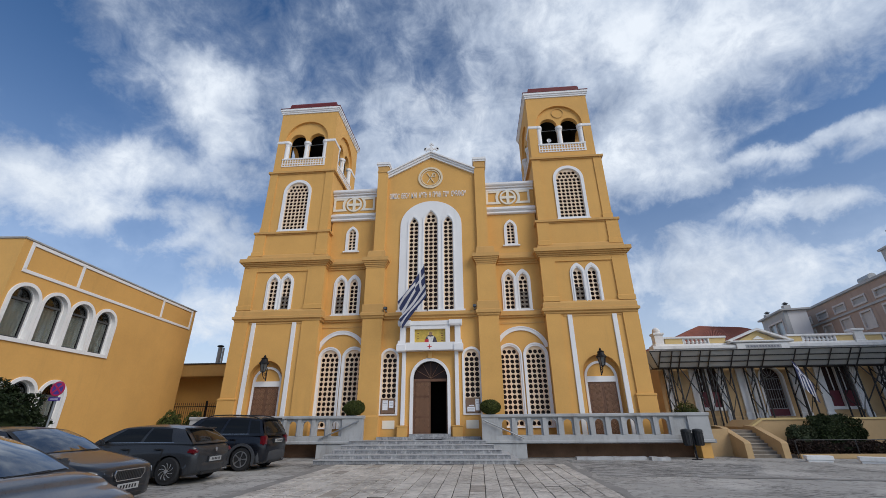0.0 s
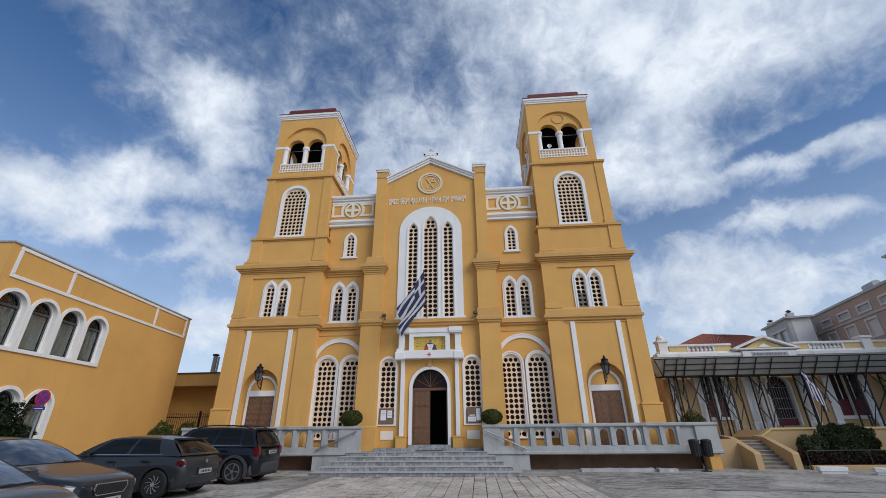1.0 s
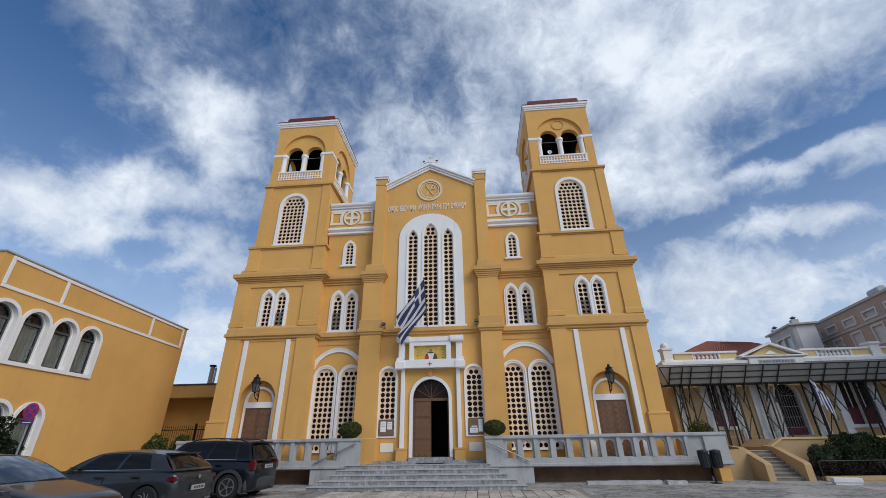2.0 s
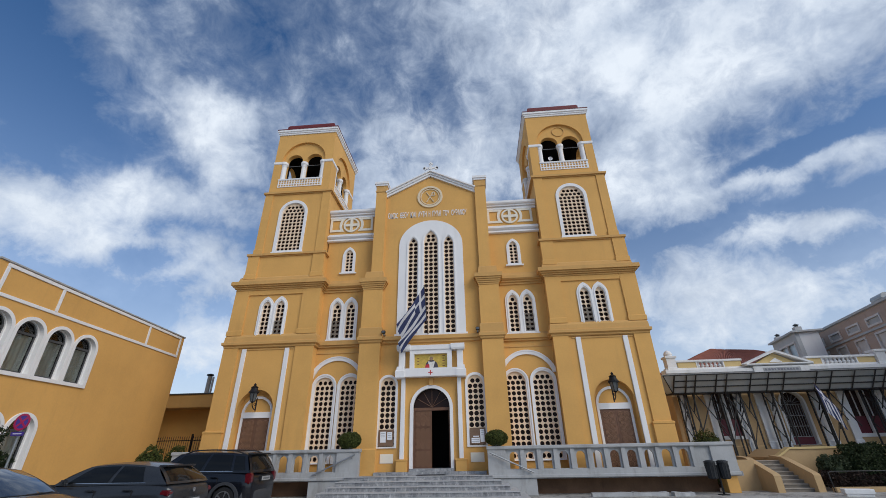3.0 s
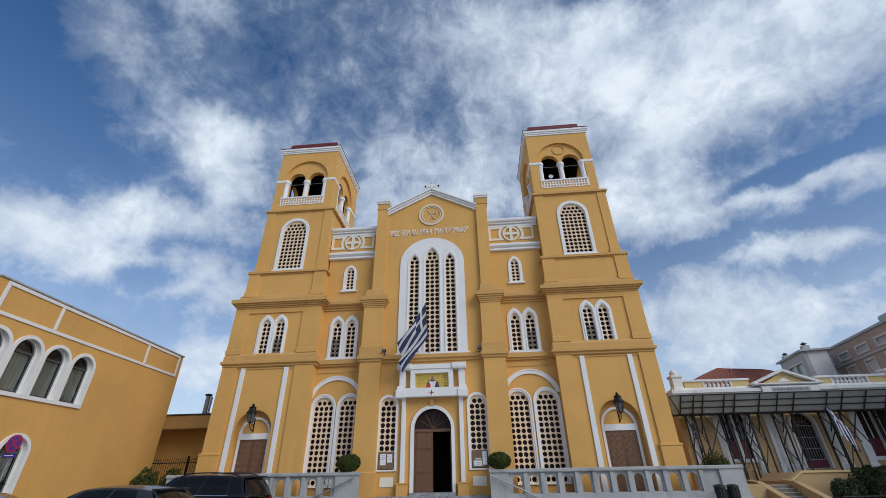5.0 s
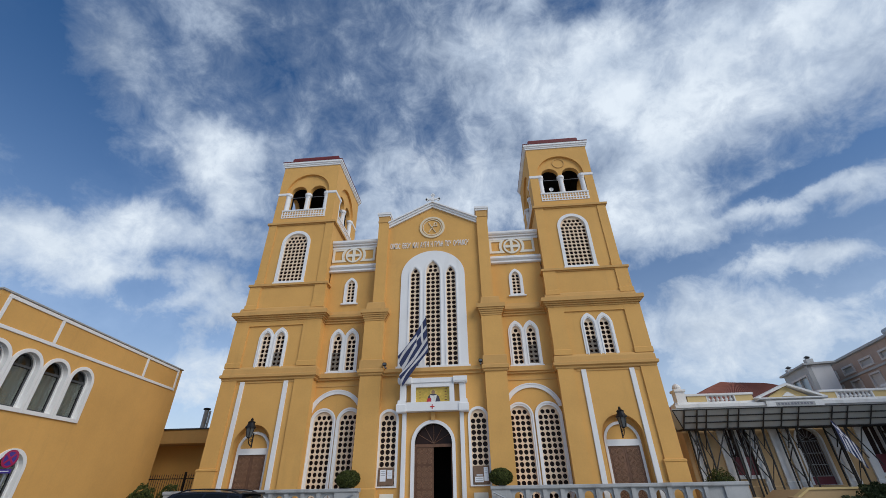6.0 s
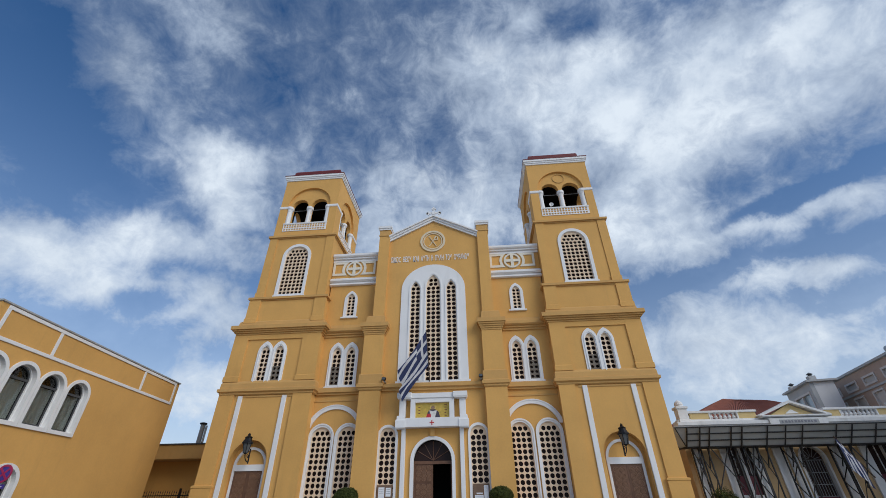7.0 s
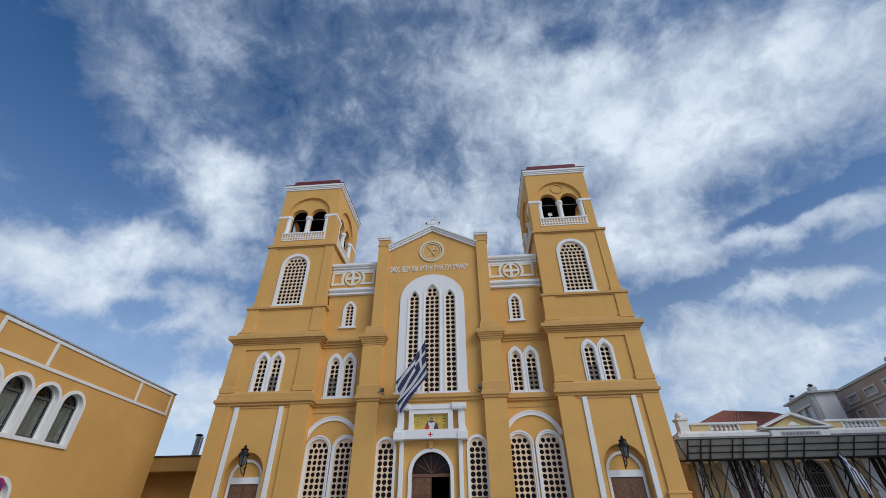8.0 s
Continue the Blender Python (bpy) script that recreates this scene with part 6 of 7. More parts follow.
for x0, x1, y in ((6.05, 7.5, -1.55), (7.52, 8.75, -1.52), (8.85, 9.55, -1.72)):
    bm = bmesh.new()
    n = 4
    rings = []
    for i in range(n + 1):
        x = x0 + (x1 - x0) * i / n
        a, b, h = -0.16 + rk.uniform(-0.03, 0.03), 0.14 + rk.uniform(-0.03, 0.03), 0.11 + rk.uniform(-0.012, 0.012)
        rings.append([bm.verts.new(p) for p in ((x, y + a, 0), (x, y + a + 0.02, h), (x, y + b - 0.02, h + 0.01), (x, y + b, 0))])
    for p, q in zip(rings, rings[1:]):
        for k in range(4):
            bm.faces.new((p[k], p[(k + 1) % 4], q[(k + 1) % 4], q[k]))
    bm.faces.new(rings[0])
    bm.faces.new(rings[-1])
    tagged(part("kerb_stone", bm, GREY_STONE), "loose broken marble kerb stone on the ground", "kerb stone", group="loose kerb stones")

# ---- apartment buildings beyond ----
BROWN = material("brown_render", (0.46, 0.335, 0.265), 0.85, var=0.1, scale=0.6, stain=0.3, stain_color=(0.14, 0.09, 0.07))
GREY_R = material("grey_render", (0.48, 0.48, 0.47), 0.85, var=0.1, scale=0.7, stain=0.35, stain_color=(0.22, 0.22, 0.22))
SHUT = material("pale_shutter", (0.62, 0.57, 0.53), 0.6, var=0.1, scale=3)
AP = (Vector((32.65, 18.6, 0)), Vector((30.49, 8.67, 0)))
U = (AP[1] - AP[0]).normalized()
AM = Matrix(((U.x, -U.y, 0, AP[0].x), (U.y, U.x, 0, AP[0].y), (0, 0, 1, 0), (0, 0, 0, 1)))
apt = thing("apartment_building", "brown rendered apartment building with pale shuttered windows", "building", at=AM)
L = 26
ws = []
for i in range(-1, 9):
    c = 1.3 + i * 2.6
    ws += [(c, 0.75, 9.35, 9.85), (c + 0.2, 0.62, 7.5, 8.7), (c, 0.62, 4.3, 5.6)]
part("wall", plate(rect(-3, L, 0, 10.5), [rect(c - h, c + h, a, b) for c, h, a, b in ws], 0.0, 0.3), BROWN, apt)
part("wall", boxes((-3, -2.7, 0.3, 12, 0, 10.5)), BROWN, apt)
part("roof", block(-3, L, 0, 12, [(0, 10.45), (0.15, 10.5), (0.15, 10.66)]), GREY_R, apt, "flat grey roof slab")
part("floor_band", boxes((-3, L, -0.08, 0, 8.95, 9.1)), GREY_R, apt)
part("floor_band", boxes((-3, L, -0.08, 0, 6.5, 6.68)), GREY_R, apt)
for c, h, a, b in ws:
    w = part("window", plate(rect(c - h - 0.1, c + h + 0.1, a - 0.1, b + 0.1), [rect(c - h + 0.04, c + h - 0.04, a + 0.04, b - 0.04)], -0.05, 0.1), SHUT, apt, "pale window surround")
    part("shutter", boxes((c - h + 0.03, c + h - 0.03, 0.08, 0.12, a + 0.03, b - 0.03)), SHUT if b - a > 0.8 else GREY_R, w)
tank = thing("water_tank", "grey cylindrical solar water tank on the flat roof", "water tank")
bm = bmesh.new()
cyl(bm, AM @ Vector((6.2, 0.8, 11.1)), AM @ Vector((7.5, 0.8, 11.1)), 0.28, n=14)
part("drum", bm, STEEL, tank)
for x in (6.4, 7.3):
    bm = bmesh.new()
    cyl(bm, AM @ Vector((x, 0.8, 10.66)), AM @ Vector((x, 0.8, 10.9)), 0.05, n=6)
    part("leg", bm, STEEL, tank)
hut = thing("roof_hut", "pale grey stair hut on the flat roof", "roof hut", at=AM)
part("body", block(9.6, 11.2, 0.6, 2.6, [(0, 10.66), (0, 12.3), (0.12, 12.32), (0.12, 12.45)]), GREY_R, hut)
part("chimney", block(10.3, 10.8, 1.0, 1.5, [(0, 12.45), (0, 13.5), (0.06, 13.52), (0.06, 13.6)]), GREY_R, hut)
PM = AM.copy()
PM.translation = (30.48, 22.86, 0)
pent = thing("penthouse", "grey rendered house with a wide window and flat roof", "building", at=PM)
part("wall", plate(rect(1.0, 5.6, 0, 10.1), [rect(2.2, 5.0, 8.1, 9.4)], 0.0, 0.3), GREY_R, pent)
part("wall", boxes((5.3, 5.6, 0.3, 1.7, 0, 10.1)), WHITE, pent, "white end wall")
part("wall", boxes((1.0, 1.3, 0.3, 1.7, 0, 10.1)), GREY_R, pent)
part("roof", block(1.0, 5.6, 0, 1.7, [(0, 10.08), (0.25, 10.12), (0.25, 10.26)]), GREY_R, pent)
w = part("window", plate(rect(2.1, 5.1, 8.0, 9.5), [rect(2.25, 3.5, 8.15, 9.35), rect(3.62, 4.95, 8.15, 9.35)], -0.05, 0.1), SHUT, pent)
part("pane", boxes((2.2, 5.0, 0.12, 0.14, 8.1, 9.4)), material("pale_far_glass", (0.35, 0.42, 0.45), 0.15, var=0.1, bump=0, spec=0.6), w)
part("string_band", boxes((1.0, 5.6, -0.06, 0.0, 7.5, 7.68)), SHUT, pent)
for x, y in ((1.4, 0.5), (5.0, 0.6)):
    c = thing("roof_chimney", "small grey chimney with a cowl on the roof", "chimney", group="roof chimneys", at=PM)
    part("stack", boxes((x - 0.25, x + 0.25, y - 0.25, y + 0.25, 10.28, 10.7)), GREY_R, c)
    bm = bmesh.new()
    lathe(bm, [(0.2, 10.7), (0.12, 10.8), (0.25, 10.86), (0.05, 11.0)], x, y, 10)
    part("cowl", bm, ROOF_EDGE, c)

# ---- forecourt paving ----
SLAB_DARK = material("worn_dark_slab", (0.36, 0.315, 0.265), 0.9, var=0.25, scale=3.0, fine=16, stain=0.6, stain_color=(0.12, 0.105, 0.09), stain_scale=(2.6, 3.4, 1.5), stain_lo=0.48)
pav = thing("pavement", "strip of worn grey paving slabs leading to the steps", "pavement", kind="structure")
SW, SLN = 0.3595, 0.92
slab_meshes = []
for k in range(4):
    kk = random.Random(40 + k)
    bm = block(-SW / 2 + 0.011, SW / 2 - 0.011, -SLN / 2 + 0.013, SLN / 2 - 0.013, [(0, -0.02), (0, 0.02), (-0.006, 0.026)])
    for v in bm.verts:
        if v.co.z > 0:
            v.co.z += kk.uniform(-0.006, 0.004)
            v.co.x += kk.uniform(-0.006, 0.006)
            v.co.y += kk.uniform(-0.008, 0.008)
    slab_meshes.append(mesh_from(bm, "slab", SLAB if k < 3 else SLAB_DARK))
rnd = random.Random(9)
ends = []
for i in range(23):
    y = -3.40 - rnd.uniform(0, 0.3)
    while y > -14.2:
        if rnd.random() < 0.06:
            y -= rnd.uniform(0.06, 0.16)          # a broken stretch where the bedding shows
        d = rnd.choice((0.46, 0.62, 0.86, 0.92, 0.92, 1.08))
        o = new("slab", slab_meshes[3 if rnd.random() < 0.035 else rnd.randrange(3)])
        o.parent = pav
        o.matrix_basis = pose(-3.05 + SW * (i + 0.5), y - d / 2, rnd.uniform(-0.005, 0.004), rnd.uniform(-0.5, 0.5), rnd.uniform(-0.5, 0.5), rnd.uniform(-0.4, 0.4)) @ Matrix.Diagonal((1, d / SLN, 1, 1))
        y -= d
    ends.append(y)
bed = part("bedding", boxes((-3.06, 5.22, -26, -3.36, -0.03, 0.011)), material("sandy_joint", (0.075, 0.066, 0.056), 0.95, var=0.2, scale=4), pav)
far = bmesh.new()
for i in range(23):
    for j in range(11):
        y = ends[i] - SLN * j
        box(far, -3.05 + SW * i + 0.006, -3.05 + SW * (i + 1) - 0.006, y - SLN + 0.006, y - 0.006, -0.02, 0.024)
tagged(part("slab_field", far, SLAB, pav), kind="stuff")
DARK_PATCH = material("dark_asphalt_strip", (0.25, 0.235, 0.215), 0.95, var=0.25, scale=1.5, fine=20, stain=0.5, stain_color=(0.25, 0.24, 0.22), stain_scale=(2, 2, 2), bump=0.5, bump_dist=0.01)
for x0, x1, y0, y1 in ((-3.44, -3.07, -26, -3.3), (5.23, 5.48, -26, -2.9)):
    bm = bmesh.new()
    n = 60
    L, R = [], []
    for i in range(n + 1):
        y = y0 + (y1 - y0) * i / n
        L.append(bm.verts.new((x0 + 0.2 * noise.noise((x0, y * 1.3, 0)), y, 0.006)))
        R.append(bm.verts.new((x1 + 0.2 * noise.noise((x1, y * 1.3, 5)), y, 0.006)))
    for i in range(n):
        bm.faces.new((L[i], R[i], R[i + 1], L[i + 1]))
    tagged(part("asphalt_strip", bm, DARK_PATCH), "dark patched asphalt strip beside the paving", "pavement", kind="structure")

add_specks(SLAB, (7.0, 9.0, 1.0), (0.13, 0.115, 0.10), 0.55)

# broken old surface and a long crack across the forecourt
ROUGH_GROUND = material("broken_old_concrete", (0.36, 0.345, 0.32), 0.95, var=0.35, scale=2.4, fine=9, stain=1.0, stain_color=(0.05, 0.046, 0.04), stain_scale=(1.5, 5.0, 1), stain_lo=0.46, bump=0.9, bump_dist=0.03)

add_specks(ROUGH_GROUND, (4.0, 11.0, 1.0), (0.05, 0.046, 0.042), 0.8)


def ragged_patch(outline, steps, z, mat, label, jitter):
    """Flat worn patch whose outline wanders unevenly."""
    pts = []
    for i, (a, b) in enumerate(zip(outline, outline[1:] + outline[:1])):
        for k in range(steps):
            t = k / steps
            x, y = a[0] + (b[0] - a[0]) * t, a[1] + (b[1] - a[1]) * t
            n = noise.noise((x * 1.7, y * 1.7, i)) + 0.5 * noise.noise((x * 5, y * 5, i))
            pts.append((x + jitter * n, y + jitter * noise.noise((y * 2.1, x * 2.1, 7 + i))))
    bm = bmesh.new()
    bm.faces.new([bm.verts.new((x, y, z)) for x, y in pts])
    bmesh.ops.triangulate(bm, faces=bm.faces)
    return tagged(part("ground_patch", bm, mat), label, "ground", kind="structure")


ragged_patch([(5.62, -6.8), (7.9, -6.6), (9.6, -6.9), (10.6, -5.4), (11.9, -3.6), (9.4, -2.35), (5.62, -1.6)], 14, 0.004, ROUGH_GROUND, "broken rough old concrete in the forecourt", 0.2)
ragged_patch([(8.2, -6.95), (10.0, -7.05), (12.4, -7.55), (16.0, -8.3), (16.0, -8.1), (12.5, -7.33), (11.0, -6.9), (9.6, -6.5), (8.4, -6.65)], 10, 0.009, DARK_PATCH, "long dark crack across the forecourt concrete", 0.06)
ragged_patch([(-9.0, -3.2), (-5.2, -3.0), (-3.6, -3.3), (-3.8, -4.5), (-5.6, -3.9), (-9.0, -4.2)], 10, 0.004, ROUGH_GROUND, "broken rough concrete before the terrace", 0.15)


# ---- parked cars ----
def paint(name, col, metal=0.35):
    m = material(name, col, 0.32, metal=metal, var=0.06, scale=2.0, fine=80, bump=0.0, spec=0.25, coat=0.5)
    m.node_tree.nodes["Principled BSDF"].inputs["Coat Roughness"].default_value = 0.04
    return m


CAR_GLASS = material("tinted_car_glass", (0.012, 0.014, 0.016), 0.04, var=0.1, bump=0, spec=0.9, coat=1.0)
CAR_GLASS.node_tree.nodes["Principled BSDF"].inputs["Coat IOR"].default_value = 1.8
SIDE_GLASS = material("dark_side_glass", (0.008, 0.009, 0.010), 0.05, var=0.1, bump=0, spec=0.22)
RUBBER = material("tyre_rubber", (0.015, 0.015, 0.016), 0.8, var=0.2, scale=20)
ALLOY = material("alloy_rim", (0.42, 0.42, 0.43), 0.35, metal=0.8, var=0.1, scale=12)
DARK_ALLOY = material("machined_alloy_rim", (0.55, 0.55, 0.56), 0.35, metal=0.7, var=0.2, scale=12)
BLACK_PLASTIC = material("black_plastic", (0.018, 0.018, 0.019), 0.55, var=0.2, scale=12)
CHROME = material("chrome_trim", (0.6, 0.6, 0.61), 0.2, metal=1.0, var=0.05)
TAIL_RED = material("tail_light_red", (0.12, 0.008, 0.013), 0.12, var=0.15, scale=15, bump=0, spec=0.8)
HEAD_CLEAR = material("head_light_lens", (0.55, 0.57, 0.6), 0.08, var=0.2, scale=18, bump=0, spec=0.9)
GRILLE_BAR = material("dark_grille_bar", (0.06, 0.06, 0.062), 0.4, metal=0.5, var=0.1, scale=12)
PLATE_WHITE = material("number_plate", (0.36, 0.36, 0.36), 0.5, var=0.05)


def glide(rows, n):
    """Smooth curve through the rows, n steps between each two."""
    out = []
    for i in range(len(rows) - 1):
        p0, p1, p2, p3 = rows[max(i - 1, 0)], rows[i], rows[i + 1], rows[min(i + 2, len(rows) - 1)]
        for k in range(n):
            t = k / n
            out.append(tuple(b + 0.5 * t * (c - a + t * (2 * a - 5 * b + 4 * c - d + t * (3 * b - a - 3 * c + d))) for a, b, c, d in zip(p0, p1, p2, p3)))
    return out + [tuple(rows[-1])]


def section_loft(stations):
    """Closed body lofted through (x, bottom z, top z, half width) stations."""
    bm = bmesh.new()
    rings = []
    for x, zb, zt, w in glide(stations, 4):
        h = zt - zb
        half = glide([(0.70 * w, zb), (0.93 * w, zb + 0.05 * h), (0.975 * w, zb + 0.22 * h), (1.0 * w, zb + 0.48 * h), (0.992 * w, zb + 0.70 * h), (0.965 * w, zb + 0.80 * h), (0.945 * w, zb + 0.90 * h), (0.86 * w, zt - 0.012), (0.5 * w, zt + 0.012)], 2)
        pts = [(0, zb)] + half + [(0, zt + 0.018)] + [(-y, z) for y, z in reversed(half)]
        rings.append([bm.verts.new((x, y, z)) for y, z in pts])
    n = len(rings[0])
    for a, b in zip(rings, rings[1:]):
        for i in range(n):
            bm.faces.new((a[i], a[(i + 1) % n], b[(i + 1) % n], b[i]))
    bm.faces.new(rings[0])
    bm.faces.new(rings[-1])
    bmesh.ops.recalc_face_normals(bm, faces=bm.faces)
    return bm


def hexa(h, z0, z1):
    """Six-cornered outline, narrower at the foot."""
    zm = z0 + (z1 - z0) * 0.55
    return [(-h * 0.8, z0), (h * 0.8, z0), (h, zm), (h * 0.92, z1), (-h * 0.92, z1), (-h, zm)]


def arc_band(r0, r1):
    """Outline of a half-round band, feet down."""
    out = [(r1 * math.cos(a), r1 * math.sin(a)) for a in [radians(-18 + 216 * k / 24) for k in range(25)]]
    return out + [(r0 * math.cos(a), r0 * math.sin(a)) for a in [radians(198 - 216 * k / 24) for k in range(25)]]


def cut_arches(bm, axles, r, w):
    """Wheel openings cut out of the body."""
    a = new("body_blank", mesh_from(bm, "body_blank", RUBBER))
    cb = bmesh.new()
    for x in axles:
        for s in (-1, 1):
            cyl(cb, (x, s * (w + 0.2), r * 0.98), (x, s * (w - 0.30), r * 0.98), r * 1.13, n=36)
    bmesh.ops.recalc_face_normals(cb, faces=cb.faces)
    c = new("arch_blank", mesh_from(cb, "arch_blank", RUBBER))
    md = a.modifiers.new("cut", "BOOLEAN")
    md.object, md.operation, md.solver = c, "DIFFERENCE", "EXACT"
    bpy.context.view_layer.update()
    me = bpy.data.meshes.new_from_object(a.evaluated_get(bpy.context.evaluated_depsgraph_get()))
    bpy.data.objects.remove(a)
    bpy.data.objects.remove(c)
    return me


def bowed_bar(x, sweep, hw, z0, z1, inward):
    """Rounded bar bowed in plan, its ends swept back round the corners."""
    bm = bmesh.new()
    zm, hh = (z0 + z1) / 2, (z1 - z0) / 2
    prof = [(0.14, -1), (0.045, -1), (0.012, -0.8), (0, -0.3), (0, 0.35), (0.012, 0.8), (0.05, 1), (0.14, 1)]
    ring = []
    for i in range(19):
        u = -1 + 2 * i / 18
        ring.append([bm.verts.new((x + inward * (d + sweep * (0.3 * u * u + 0.7 * abs(u) ** 6)), u * hw, zm + hh * q)) for d, q in prof])
    for a, b in zip(ring, ring[1:]):
        for k in range(len(prof)):
            bm.faces.new((a[k], a[(k + 1) % len(prof)], b[(k + 1) % len(prof)], b[k]))
    bm.faces.new(ring[0])
    bm.faces.new(ring[-1])
    bmesh.ops.recalc_face_normals(bm, faces=bm.faces)
    return bm


def grid_part(name, f, u0, u1, v0, v1, nu, nv, off, mat, parent, label=""):
    """Patch of a curved surface f(u, v), lifted by off along its normal."""
    bm = bmesh.new()
    g = []
    for i in range(nu + 1):
        row = []
        for j in range(nv + 1):
            u, v = u0 + (u1 - u0) * i / nu, v0 + (v1 - v0) * j / nv
            p, e = f(u, v), 1e-3
            n = (f(u + e, v) - p).cross(f(u, v + e) - p)
            n = n.normalized() if n.length else Vector((0, 0, 1))
            if n.dot(p - Vector((0, 0, 0.9))) < 0:
                n = -n
            row.append(bm.verts.new(p + n * off))
        g.append(row)
    for i in range(nu):
        for j in range(nv):
            bm.faces.new((g[i][j], g[i + 1][j], g[i + 1][j + 1], g[i][j + 1]))
    return part(name, bm, mat, parent, label, smooth=True)


def wheel(parent, x, y, r, rim_mat, spokes, twist):
    s = 1 if y > 0 else -1
    wd = 0.205
    bm = bmesh.new()
    prof = [(r * 0.66, -wd / 2), (r * 0.9, -wd / 2), (r * 0.97, -wd / 2 + 0.02), (r, -wd / 2 + 0.05), (r, wd / 2 - 0.05), (r * 0.97, wd / 2 - 0.02), (r * 0.9, wd / 2), (r * 0.66, wd / 2)]
    lathe(bm, prof, 0, 0, 32)
    m = Matrix.Translation((x, y, r)) @ Matrix.Rotation(radians(-90 * s), 4, "X")
    bmesh.ops.transform(bm, matrix=m, verts=bm.verts)
    w = part("wheel", bm, RUBBER, parent, "black tyre on an alloy rim", smooth=False)
    bm = bmesh.new()
    plate(circle(0, 0, r * 0.14, 16), [], -0.122, -0.09, bm)
    well = plate(circle(0, 0, r * 0.66, 24), [], -0.075, -0.06)
    plate(circle(0, 0, r * 0.68, 32), [circle(0, 0, r * 0.60, 32)], -0.118, -0.085, well if spokes > 7 else bm)
    for i in range(spokes):
        a = 2 * math.pi * i / spokes
        wv = 0.085 if spokes < 8 else 0.034
        edges = [[], []]
        for k in range(7):
            rr = 0.13 + 0.50 * k / 6
            half = (wv * (0.45 + 0.9 * k / 6)) / rr * 0.6
            for q in (0, 1):
                ang = a + (2 * q - 1) * half + twist * (k / 6) ** 1.4
                edges[q].append((r * rr * math.cos(ang), r * rr * math.sin(ang)))
        plate(edges[0] + edges[1][::-1], [], -0.116, -0.09, bm)
    m2 = Matrix.Translation((x, y, r)) @ (Matrix.Identity(4) if s < 0 else Matrix.Rotation(math.pi, 4, "Z"))
    bmesh.ops.transform(bm, matrix=m2, verts=bm.verts)
    bmesh.ops.transform(well, matrix=m2, verts=well.verts)
    part("rim_well", well, BLACK_PLASTIC, w)
    part("rim", bm, rim_mat, w, "alloy rim with spokes")


